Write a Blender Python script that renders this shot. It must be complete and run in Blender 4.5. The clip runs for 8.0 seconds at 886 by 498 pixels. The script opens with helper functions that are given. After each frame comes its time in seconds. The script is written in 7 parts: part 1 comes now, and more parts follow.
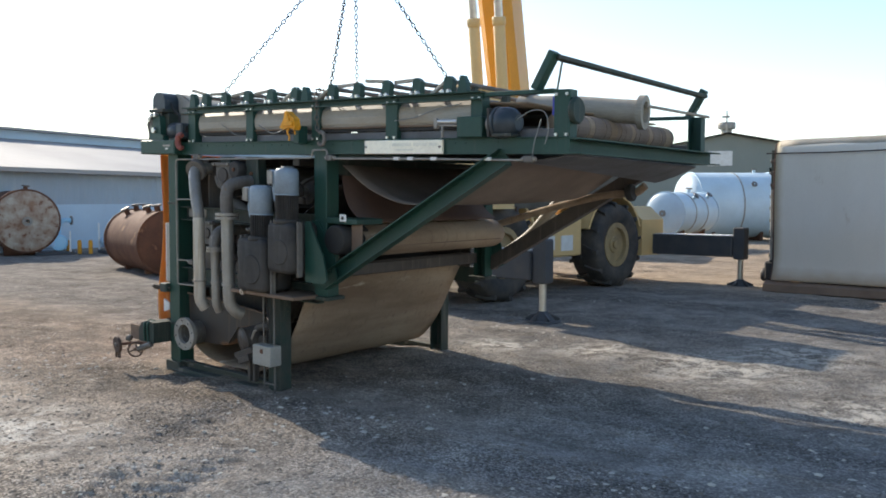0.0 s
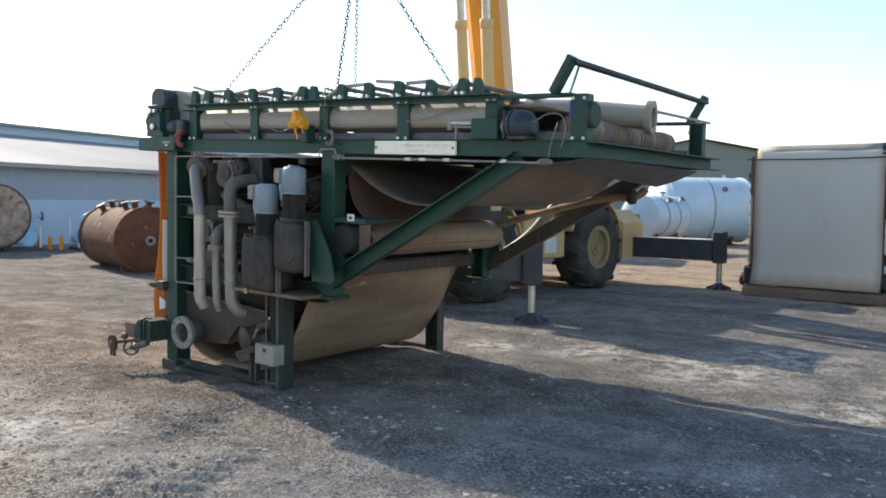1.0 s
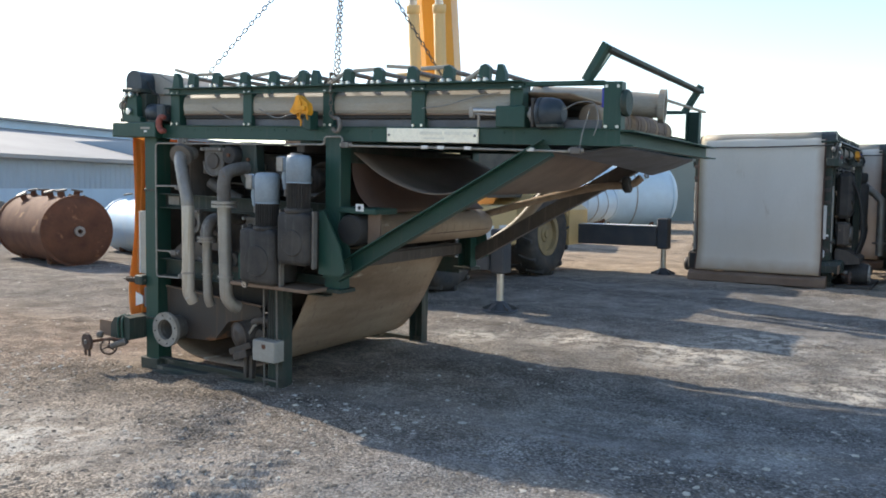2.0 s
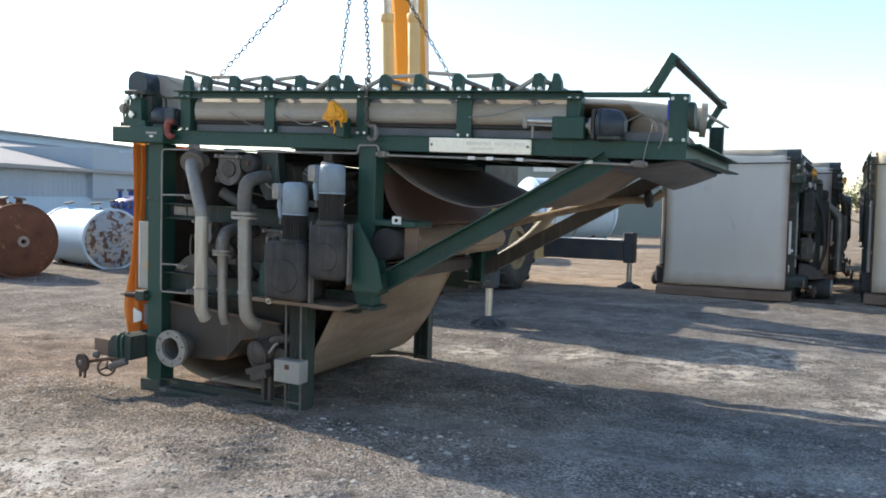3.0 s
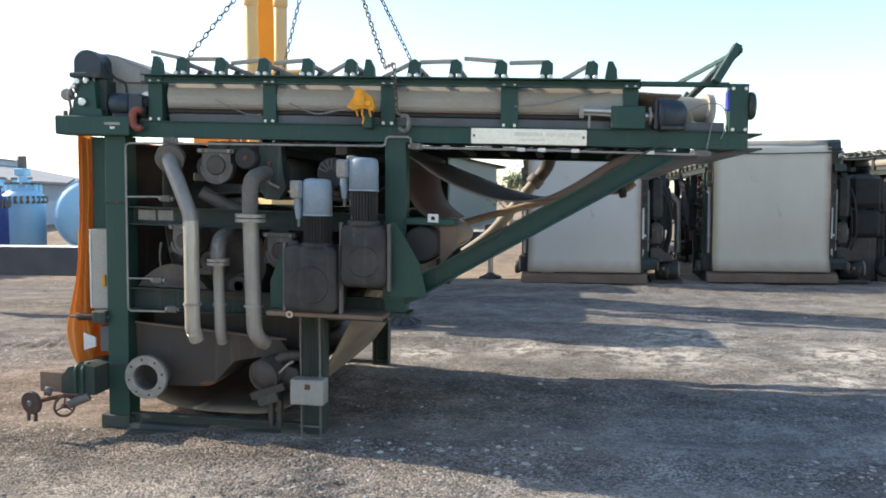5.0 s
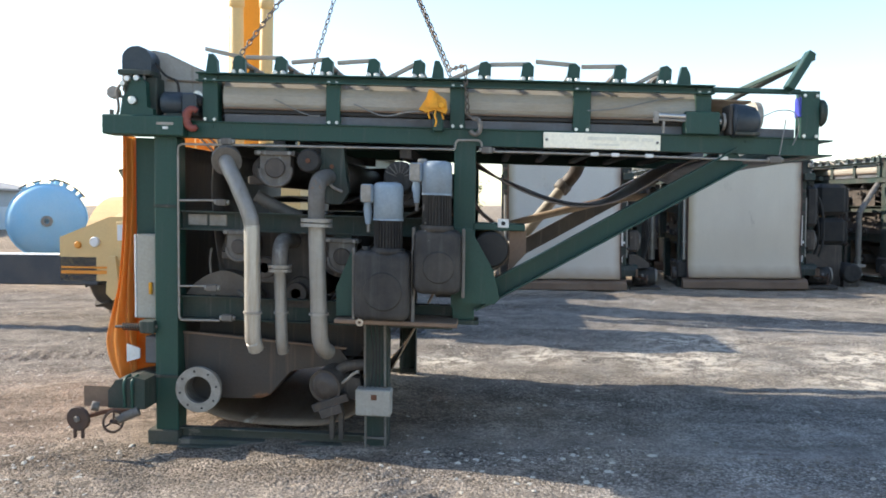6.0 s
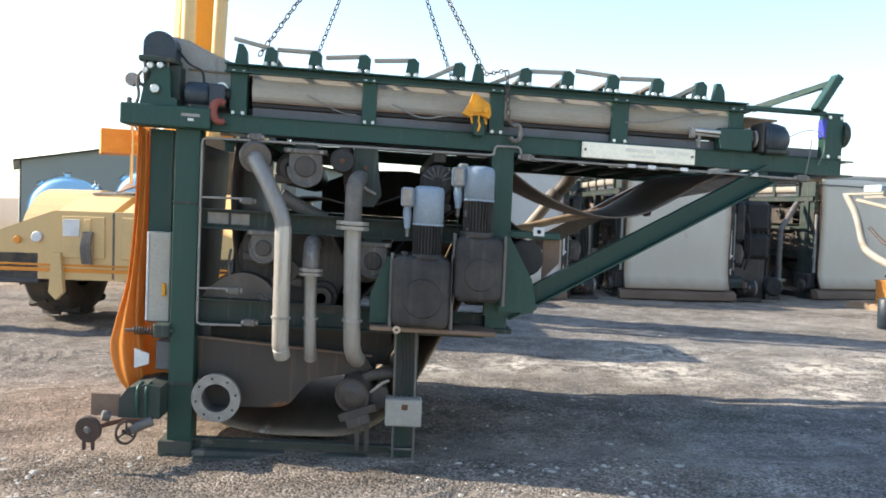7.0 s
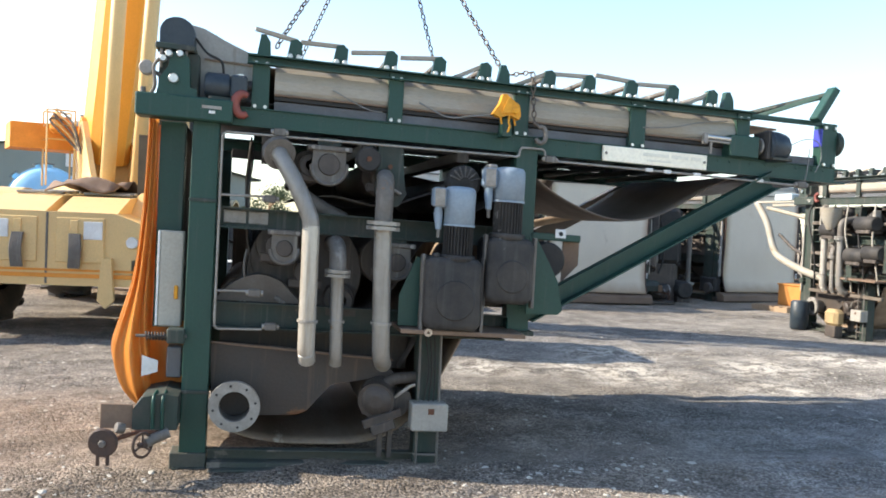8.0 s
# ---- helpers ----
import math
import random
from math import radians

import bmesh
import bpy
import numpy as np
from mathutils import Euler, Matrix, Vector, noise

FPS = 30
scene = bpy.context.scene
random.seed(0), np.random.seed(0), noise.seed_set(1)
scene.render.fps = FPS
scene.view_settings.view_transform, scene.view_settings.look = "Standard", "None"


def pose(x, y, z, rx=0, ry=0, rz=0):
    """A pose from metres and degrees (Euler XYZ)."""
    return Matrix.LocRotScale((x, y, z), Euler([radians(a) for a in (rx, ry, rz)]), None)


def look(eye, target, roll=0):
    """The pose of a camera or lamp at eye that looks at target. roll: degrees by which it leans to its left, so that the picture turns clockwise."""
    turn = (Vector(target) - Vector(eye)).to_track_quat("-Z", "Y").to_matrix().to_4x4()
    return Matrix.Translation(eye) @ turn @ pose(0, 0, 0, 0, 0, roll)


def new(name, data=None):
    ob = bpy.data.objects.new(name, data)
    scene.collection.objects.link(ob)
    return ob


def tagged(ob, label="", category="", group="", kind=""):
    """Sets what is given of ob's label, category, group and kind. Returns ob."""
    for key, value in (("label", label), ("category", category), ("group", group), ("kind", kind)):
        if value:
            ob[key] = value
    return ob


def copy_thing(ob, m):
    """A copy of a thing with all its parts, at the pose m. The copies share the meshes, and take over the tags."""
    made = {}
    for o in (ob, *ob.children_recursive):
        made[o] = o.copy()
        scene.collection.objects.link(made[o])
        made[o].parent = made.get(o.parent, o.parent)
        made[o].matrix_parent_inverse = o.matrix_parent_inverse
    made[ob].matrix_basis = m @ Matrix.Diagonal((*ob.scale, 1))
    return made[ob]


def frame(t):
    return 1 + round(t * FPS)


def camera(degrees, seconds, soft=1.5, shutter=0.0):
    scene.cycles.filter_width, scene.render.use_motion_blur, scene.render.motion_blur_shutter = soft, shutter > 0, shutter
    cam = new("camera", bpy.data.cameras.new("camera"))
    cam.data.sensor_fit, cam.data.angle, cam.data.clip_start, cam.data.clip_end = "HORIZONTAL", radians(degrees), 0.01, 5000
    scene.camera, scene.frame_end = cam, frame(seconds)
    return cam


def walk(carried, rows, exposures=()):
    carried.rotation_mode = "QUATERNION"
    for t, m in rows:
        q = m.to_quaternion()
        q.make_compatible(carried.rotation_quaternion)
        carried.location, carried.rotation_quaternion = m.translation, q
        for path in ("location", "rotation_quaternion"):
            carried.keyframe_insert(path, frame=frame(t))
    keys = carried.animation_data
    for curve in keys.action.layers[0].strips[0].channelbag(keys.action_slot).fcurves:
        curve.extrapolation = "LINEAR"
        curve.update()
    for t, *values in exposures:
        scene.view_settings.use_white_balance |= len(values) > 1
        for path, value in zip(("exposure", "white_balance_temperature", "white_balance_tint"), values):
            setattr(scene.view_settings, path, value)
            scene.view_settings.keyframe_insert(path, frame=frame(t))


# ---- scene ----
cam = camera(56.0, 8.0, soft=1.8)
PATH = [
    (0, (6.913, -4.592, 1.596), (5.692, -3.013, 1.477), -0.1),
    (0.5, (6.866, -4.613, 1.606), (5.65, -3.028, 1.505), 0.7),
    (1, (6.674, -4.804, 1.597), (5.518, -3.176, 1.48), 0.7),
    (1.2, (6.576, -4.88, 1.63), (5.458, -3.229, 1.473), 1.0),
    (2.3, (5.682, -5.157, 1.595), (4.759, -3.388, 1.449), 0.8),
    (2.5, (5.532, -5.186, 1.591), (4.635, -3.405, 1.437), 1.4),
    (3, (5.058, -5.248, 1.597), (4.256, -3.42, 1.482), 1.2),
    (3.5, (4.575, -5.358, 1.597), (3.903, -3.476, 1.51), 0.8),
    (4, (4.119, -5.362, 1.589), (3.586, -3.437, 1.494), -0.5),
    (4.2, (3.926, -5.388, 1.592), (3.447, -3.449, 1.49), 0.3),
    (5.3, (2.903, -5.358, 1.591), (2.688, -3.373, 1.462), 0.0),
    (5.5, (2.724, -5.364, 1.562), (2.529, -3.376, 1.46), 0.7),
    (6, (2.283, -5.336, 1.572), (2.181, -3.341, 1.466), -0.0),
    (6.5, (1.861, -5.235, 1.574), (1.876, -3.238, 1.472), 0.2),
    (7, (1.404, -5.215, 1.565), (1.552, -3.222, 1.474), 1.9),
    (7.5, (0.994, -5.091, 1.533), (1.277, -3.112, 1.459), 1.5),
    (8, (0.526, -5.014, 1.508), (0.958, -3.062, 1.439), 2.5),
]
EXPOSURES = [(0, 0.72), (2.7, 0.96), (4.1, 0.97), (5.5, 1.13), (8, 1.29)]
walk(cam, [(t, look(eye, target, roll)) for t, eye, target, roll in PATH], EXPOSURES)


# ---- world, sun, exposure ----
SUN_DIR = Vector((-0.823, 0.206, 0.53)).normalized()      # towards the sun
world = bpy.data.worlds.new("world")
scene.world = world
world.use_nodes = True
wn, wl = world.node_tree.nodes, world.node_tree.links
wn.clear()
sky = wn.new("ShaderNodeTexSky")
sky.sky_type = 'NISHITA'
sky.sun_disc = False
sky.sun_elevation = math.asin(SUN_DIR.z)
sky.sun_rotation = math.atan2(SUN_DIR.x, SUN_DIR.y)
sky.air_density, sky.dust_density, sky.ozone_density = 1.0, 0.6, 1.0
bg = wn.new("ShaderNodeBackground")
bg.inputs["Strength"].default_value = 0.15
wo = wn.new("ShaderNodeOutputWorld")
wl.new(sky.outputs[0], bg.inputs[0])
wl.new(bg.outputs[0], wo.inputs[0])

sun_data = bpy.data.lights.new("sun", 'SUN')
sun_data.energy, sun_data.angle, sun_data.color = 4.2, radians(0.6), (1.0, 0.895, 0.745)
sun = new("sun", sun_data)
sun.matrix_world = look((-20, 5, 14), Vector((-20, 5, 14)) - SUN_DIR)


# ---- materials ----
def material(name, base, rough=0.6, metal=0.0, second=None, scale=6.0, amount=0.5, grain=60.0, bump=0.15,
             wear=None, wear_scale=3.0, wear_at=0.62, spec=0.4, stretch=(1, 1, 1), per_piece=0.0, bump_scale=None, streak=None, streak_amount=0.6, streak_at=0.56):
    """Two-scale procedural surface: broad stains towards second, fine grain, and patches of wear with a shape of their own."""
    m = bpy.data.materials.new(name)
    m.use_nodes = True
    n, l = m.node_tree.nodes, m.node_tree.links
    p = n["Principled BSDF"]
    tex = n.new("ShaderNodeTexCoord")
    mapping = n.new("ShaderNodeMapping")
    mapping.inputs["Scale"].default_value = stretch
    l.new(tex.outputs["Object"], mapping.inputs[0])

    def noise_node(sc, detail=6.0, rough_=0.6):
        q = n.new("ShaderNodeTexNoise")
        q.inputs["Scale"].default_value, q.inputs["Detail"].default_value, q.inputs["Roughness"].default_value = sc, detail, rough_
        l.new(mapping.outputs[0], q.inputs["Vector"])
        return q

    def ramp(src, a, b):
        q = n.new("ShaderNodeMapRange")
        q.inputs[1].default_value, q.inputs[2].default_value = a, b
        l.new(src, q.inputs[0])
        return q.outputs[0]

    def mix(fac, a, b, blend='MIX'):
        q = n.new("ShaderNodeMix")
        q.data_type, q.blend_type = 'RGBA', blend
        if isinstance(fac, float):
            q.inputs[0].default_value = fac
        else:
            l.new(fac, q.inputs[0])
        for sock, v in ((6, a), (7, b)):
            if isinstance(v, tuple):
                q.inputs[sock].default_value = (*v, 1)
            else:
                l.new(v, q.inputs[sock])
        return q.outputs[2]

    broad, fine = noise_node(scale, 5.0), noise_node(grain, 3.0)
    sec = second or tuple(c * 0.6 for c in base)
    bf = n.new("ShaderNodeMath")
    bf.operation = 'MULTIPLY'
    bf.inputs[1].default_value = amount
    l.new(ramp(broad.outputs[0], 0.35, 0.68), bf.inputs[0])
    col = mix(bf.outputs[0], base, sec)
    g = n.new("ShaderNodeMapRange")
    g.inputs[1].default_value, g.inputs[2].default_value, g.inputs[3].default_value, g.inputs[4].default_value = 0.3, 0.7, 0.92, 1.08
    l.new(fine.outputs[0], g.inputs[0])
    gc = n.new("ShaderNodeCombineColor")
    for i in range(3):
        l.new(g.outputs[0], gc.inputs[i])
    col = mix(1.0, col, gc.outputs[0], 'MULTIPLY')
    if wear:
        w = noise_node(wear_scale, 8.0, 0.7)
        col = mix(ramp(w.outputs[0], wear_at, wear_at + 0.05), col, wear)
    if streak:                                   # run marks down the face
        sm_ = n.new("ShaderNodeMapping")
        sm_.inputs["Scale"].default_value = (26.0, 26.0, 1.3)
        l.new(tex.outputs["Object"], sm_.inputs[0])
        sn = n.new("ShaderNodeTexNoise")
        sn.inputs["Scale"].default_value, sn.inputs["Detail"].default_value, sn.inputs["Roughness"].default_value = 1.0, 5.0, 0.6
        l.new(sm_.outputs[0], sn.inputs["Vector"])
        sv = n.new("ShaderNodeMath")
        sv.operation = 'MULTIPLY'
        sv.inputs[1].default_value = streak_amount
        l.new(ramp(sn.outputs[0], streak_at, streak_at + 0.13), sv.inputs[0])
        col = mix(sv.outputs[0], col, streak)
    if per_piece:
        oi = n.new("ShaderNodeObjectInfo")
        r = n.new("ShaderNodeMapRange")
        r.inputs[3].default_value, r.inputs[4].default_value = 1 - per_piece, 1 + per_piece
        l.new(oi.outputs["Random"], r.inputs[0])
        rc = n.new("ShaderNodeCombineColor")
        for i in range(3):
            l.new(r.outputs[0], rc.inputs[i])
        col = mix(1.0, col, rc.outputs[0], 'MULTIPLY')
    l.new(col, p.inputs["Base Color"])
    rr = n.new("ShaderNodeMapRange")
    rr.inputs[3].default_value, rr.inputs[4].default_value = max(0.05, rough - 0.12), min(1.0, rough + 0.15)
    l.new(broad.outputs[0], rr.inputs[0])
    l.new(rr.outputs[0], p.inputs["Roughness"])
    p.inputs["Metallic"].default_value = metal
    p.inputs["Specular IOR Level"].default_value = spec
    if bump:
        b = n.new("ShaderNodeBump")
        b.inputs["Strength"].default_value = bump
        b.inputs["Distance"].default_value = 0.02
        src = fine if bump_scale is None else noise_node(bump_scale, 6.0)
        l.new(src.outputs[0], b.inputs["Height"])
        l.new(b.outputs[0], p.inputs["Normal"])
    return m


M = {}
M["green"] = material("green_paint", (0.011, 0.056, 0.041), 0.45, second=(0.025, 0.056, 0.045), scale=2.5, amount=0.7, wear=(0.10, 0.09, 0.075), wear_scale=5, wear_at=0.67, bump=0.08, streak=(0.06, 0.075, 0.063), streak_amount=0.4)
M["dark_green"] = material("dirty_green_paint", (0.019, 0.040, 0.032), 0.6, second=(0.062, 0.056, 0.047), scale=5, amount=0.8, wear=(0.13, 0.105, 0.08), wear_scale=4, wear_at=0.62, bump=0.12, streak=(0.14, 0.13, 0.11), streak_amount=0.45, streak_at=0.55)
M["pipe"] = material("dusty_steel_pipe", (0.30, 0.285, 0.26), 0.42, metal=0.35, second=(0.21, 0.185, 0.155), scale=5, amount=0.7, grain=40, bump=0.06, wear=(0.22, 0.15, 0.09), wear_scale=4, wear_at=0.66, streak=(0.20, 0.165, 0.13), streak_amount=0.6, streak_at=0.54)
# cream pipe, lightened further for the sun that falls on it
M["sunlit_pipe"] = material("sunlit_cream_pipe", (0.48, 0.45, 0.395), 0.32, metal=0.25, second=(0.35, 0.32, 0.275), scale=3, amount=0.7, bump=0.05, stretch=(1, 1, 0.3), wear=(0.33, 0.27, 0.19), wear_scale=5, wear_at=0.66, streak=(0.30, 0.24, 0.17), streak_amount=0.6, streak_at=0.54)
M["dark_pipe"] = material("dirty_grey_metal", (0.165, 0.152, 0.137), 0.6, metal=0.15, second=(0.11, 0.095, 0.08), scale=8, amount=0.8, wear=(0.20, 0.115, 0.06), wear_scale=6, wear_at=0.62, streak=(0.33, 0.31, 0.28), streak_amount=0.6)
M["steel"] = material("bright_steel", (0.62, 0.61, 0.58), 0.3, metal=0.9, second=(0.4, 0.38, 0.35), scale=10, bump=0.03)
M["flange"] = material("pale_flange", (0.32, 0.30, 0.27), 0.55, metal=0.1, second=(0.19, 0.165, 0.135), scale=14, amount=0.7, wear=(0.25, 0.16, 0.09), wear_scale=9, wear_at=0.66)
M["motor_blue"] = material("pale_blue_cowl", (0.245, 0.315, 0.385), 0.45, second=(0.19, 0.23, 0.27), scale=6, amount=0.7, bump=0.03, wear=(0.22, 0.21, 0.19), wear_scale=9, wear_at=0.66, streak=(0.24, 0.25, 0.26), streak_amount=0.55)
M["motor_dark"] = material("dusty_dark_motor", (0.028, 0.027, 0.027), 0.62, second=(0.070, 0.063, 0.056), scale=4, amount=0.9, wear=(0.26, 0.245, 0.22), wear_scale=6, wear_at=0.645, streak=(0.12, 0.115, 0.105), streak_amount=0.2, bump=0.2, bump_scale=25, spec=0.25)
M["belt"] = material("stained_filter_belt", (0.36, 0.275, 0.195), 0.85, second=(0.19, 0.125, 0.08), scale=2.6, amount=0.95, grain=180, bump=0.1, wear=(0.47, 0.40, 0.31), wear_scale=2.4, wear_at=0.63, stretch=(1, 0.22, 1), streak=(0.15, 0.10, 0.07), streak_amount=0.5)
M["belt_maroon"] = material("maroon_stained_belt", (0.085, 0.052, 0.042), 0.85, second=(0.13, 0.08, 0.058), scale=2.2, amount=0.8, grain=160, bump=0.1)
M["belt_dark"] = material("dark_filter_belt", (0.235, 0.185, 0.15), 0.85, second=(0.14, 0.105, 0.085), scale=1.8, amount=0.8, grain=160, bump=0.1)
M["belt_white"] = material("white_filter_belt", (0.63, 0.605, 0.555), 0.85, second=(0.545, 0.515, 0.46), scale=0.7, amount=0.7, grain=150, bump=0.03, stretch=(1, 1, 0.5), wear=(0.42, 0.36, 0.285), wear_scale=0.8, wear_at=0.66, streak=(0.44, 0.39, 0.32), streak_amount=0.12, streak_at=0.6)
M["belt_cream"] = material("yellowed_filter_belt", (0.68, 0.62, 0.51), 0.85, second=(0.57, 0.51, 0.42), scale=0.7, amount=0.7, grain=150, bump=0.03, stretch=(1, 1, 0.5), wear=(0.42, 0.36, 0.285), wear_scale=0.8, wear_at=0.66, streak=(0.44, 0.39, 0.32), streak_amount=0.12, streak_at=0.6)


def stained_borders(m, borders):
    """Seeping stains along the borders of a hanging belt: (axis, from, to, colour, strength) in its bounding box."""
    n, l = m.node_tree.nodes, m.node_tree.links
    p = n["Principled BSDF"]
    col = p.inputs["Base Color"].links[0].from_socket
    tex = n.new("ShaderNodeTexCoord")
    sep = n.new("ShaderNodeSeparateXYZ")
    l.new(tex.outputs["Generated"], sep.inputs[0])
    nz = n.new("ShaderNodeTexNoise")
    nz.inputs["Scale"].default_value, nz.inputs["Detail"].default_value = 5.0, 6.0
    l.new(tex.outputs["Object"], nz.inputs["Vector"])
    for axis, a, b, colour, strength in borders:
        add = n.new("ShaderNodeMath")
        add.operation = 'MULTIPLY_ADD'
        add.inputs[1].default_value = 0.05
        l.new(nz.outputs[0], add.inputs[0])
        l.new(sep.outputs[axis], add.inputs[2])
        r = n.new("ShaderNodeMapRange")
        r.inputs[1].default_value, r.inputs[2].default_value, r.inputs[3].default_value, r.inputs[4].default_value = a, b, strength, 0.0
        l.new(add.outputs[0], r.inputs[0])
        q = n.new("ShaderNodeMix")
        q.data_type = 'RGBA'
        l.new(r.outputs[0], q.inputs[0])
        l.new(col, q.inputs[6])
        q.inputs[7].default_value = (*colour, 1)
        col = q.outputs[2]
    l.new(col, p.inputs["Base Color"])


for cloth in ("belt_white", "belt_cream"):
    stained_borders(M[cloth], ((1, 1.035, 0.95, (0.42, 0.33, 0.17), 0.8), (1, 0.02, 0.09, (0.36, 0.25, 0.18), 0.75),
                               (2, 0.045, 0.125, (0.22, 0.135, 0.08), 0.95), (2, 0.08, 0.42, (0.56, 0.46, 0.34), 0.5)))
M["tray"] = material("beige_tray", (0.345, 0.325, 0.28), 0.6, second=(0.29, 0.245, 0.18), scale=3, amount=0.8, grain=50, wear=(0.20, 0.14, 0.09), wear_scale=3, wear_at=0.66, stretch=(0.5, 1, 2))
M["grey_sheet"] = material("grey_sheet_steel", (0.13, 0.135, 0.145), 0.5, metal=0.3, second=(0.08, 0.07, 0.065), scale=3, amount=0.7, grain=50)
M["pan"] = material("dark_pan", (0.050, 0.043, 0.038), 0.6, second=(0.072, 0.050, 0.036), scale=3, amount=0.7, wear=(0.20, 0.092, 0.04), wear_scale=2.2, wear_at=0.585, streak=(0.13, 0.09, 0.06), streak_amount=0.5)
M["rust"] = material("rust", (0.15, 0.066, 0.036), 0.85, second=(0.085, 0.04, 0.027), scale=3, amount=0.9, grain=50, bump=0.25, wear=(0.30, 0.16, 0.085), wear_scale=2.5, wear_at=0.6)
M["rust_pale"] = material("rusty_pale_paint", (0.46, 0.40, 0.32), 0.75, second=(0.22, 0.10, 0.05), scale=3.5, amount=0.95, bump=0.2, wear=(0.16, 0.06, 0.03), wear_scale=7, wear_at=0.58)
M["rust_base"] = material("rust_brown_base", (0.215, 0.145, 0.10), 0.8, second=(0.135, 0.09, 0.064), scale=2, amount=0.8, bump=0.2)
M["end_motor"] = material("blue_black_motor", (0.022, 0.034, 0.046), 0.4, second=(0.05, 0.06, 0.065), scale=9, amount=0.6, wear=(0.16, 0.15, 0.13), wear_scale=10, wear_at=0.66)
M["sill"] = material("muddy_sill", (0.082, 0.078, 0.064), 0.8, second=(0.045, 0.060, 0.048), scale=3, amount=0.8, wear=(0.17, 0.15, 0.125), wear_scale=5, wear_at=0.6, bump=0.15)
M["dust"] = material("dusty_brown_cover", (0.16, 0.135, 0.11), 0.85, second=(0.09, 0.07, 0.055), scale=4, amount=0.8, bump=0.1)
M["valve_rust"] = material("rusty_dark_iron", (0.062, 0.043, 0.035), 0.75, second=(0.10, 0.058, 0.04), scale=12, amount=0.8, bump=0.2)
M["black"] = material("black_rubber", (0.022, 0.022, 0.022), 0.75, second=(0.045, 0.04, 0.035), scale=6, amount=0.8, bump=0.12)
M["tyre"] = material("dusty_tyre_rubber", (0.035, 0.035, 0.036), 0.85, second=(0.12, 0.10, 0.08), scale=3, amount=0.8, grain=40, bump=0.2)
M["sign"] = material("cream_sign_plate", (0.95, 0.895, 0.73), 0.5, second=(0.82, 0.76, 0.62), scale=3, amount=0.6, bump=0.02)
M["sign_print"] = material("faded_sign_print", (0.83, 0.79, 0.66), 0.6, scale=9, amount=0.3)
M["white"] = material("white_paint", (0.75, 0.75, 0.73), 0.5, second=(0.55, 0.53, 0.48), scale=6, amount=0.6)
M["panel_grey"] = material("light_grey_panel", (0.34, 0.325, 0.29), 0.5, second=(0.24, 0.215, 0.185), scale=4, amount=0.6, bump=0.02, streak=(0.20, 0.15, 0.11), streak_amount=0.5)
M["red"] = material("red_paint", (0.25, 0.065, 0.05), 0.5, second=(0.16, 0.05, 0.036), scale=14, amount=0.9)
M["yellow"] = material("orange_yellow_paint", (0.80, 0.36, 0.02), 0.55, second=(0.55, 0.24, 0.02), scale=14, amount=0.8)
M["crane"] = material("crane_yellow", (0.70, 0.48, 0.21), 0.5, second=(0.58, 0.41, 0.20), scale=1.2, amount=0.7, wear=(0.34, 0.24, 0.13), wear_scale=3, wear_at=0.66, bump=0.05)
M["boom"] = material("boom_orange_yellow", (0.74, 0.34, 0.045), 0.45, second=(0.62, 0.29, 0.05), scale=1.0, amount=0.6, bump=0.03)
M["crane_orange"] = material("crane_orange_stripe", (0.78, 0.30, 0.04), 0.5, scale=3)
M["ochre_dark"] = material("dark_shadow_block", (0.10, 0.085, 0.06), 0.6, second=(0.05, 0.045, 0.04), scale=4, amount=0.8)
M["crane_dark"] = material("outrigger_slate", (0.045, 0.05, 0.06), 0.55, second=(0.09, 0.085, 0.08), scale=3, amount=0.7)
M["rim"] = material("rim_ochre", (0.38, 0.275, 0.135), 0.7, second=(0.25, 0.185, 0.11), scale=6, amount=0.8)
M["chain"] = material("chain_steel", (0.12, 0.11, 0.10), 0.5, metal=0.6, second=(0.2, 0.13, 0.08), scale=20)
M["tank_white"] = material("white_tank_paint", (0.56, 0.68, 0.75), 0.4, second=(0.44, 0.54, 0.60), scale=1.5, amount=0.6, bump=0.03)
M["tank_blue"] = material("pale_blue_tank_paint", (0.40, 0.60, 0.78), 0.5, second=(0.55, 0.66, 0.74), scale=1.8, amount=0.8, wear=(0.34, 0.19, 0.12), wear_scale=3.5, wear_at=0.62)
M["tank_chipped"] = material("chipped_tank_end", (0.27, 0.39, 0.50), 0.6, second=(0.44, 0.37, 0.27), scale=2.5, amount=0.9, wear=(0.11, 0.06, 0.042), wear_scale=8, wear_at=0.50)
M["tank_navy"] = material("navy_vessel_paint", (0.035, 0.075, 0.30), 0.45, second=(0.02, 0.04, 0.14), scale=3, amount=0.7)
M["tank_sky"] = material("sky_blue_vessel_paint", (0.30, 0.58, 0.78), 0.4, second=(0.40, 0.62, 0.76), scale=2, amount=0.7)
M["shed_wall"] = material("shed_wall_metal", (0.36, 0.42, 0.48), 0.55, second=(0.30, 0.35, 0.40), scale=0.3, amount=0.6, bump=0.03)
M["shed_low"] = material("shed_lower_wall", (0.50, 0.62, 0.72), 0.6, second=(0.42, 0.52, 0.62), scale=0.4, amount=0.7, bump=0.03)
M["shed_roof"] = material("shed_roof_metal", (0.36, 0.35, 0.34), 0.75, second=(0.29, 0.285, 0.28), scale=0.25, amount=0.8, bump=0.03)
# grey-green lightened in colour for the haze over the distant shed
M["shed_green"] = material("shed_green_metal", (0.235, 0.26, 0.235), 0.6, second=(0.185, 0.21, 0.19), scale=0.3, amount=0.6)
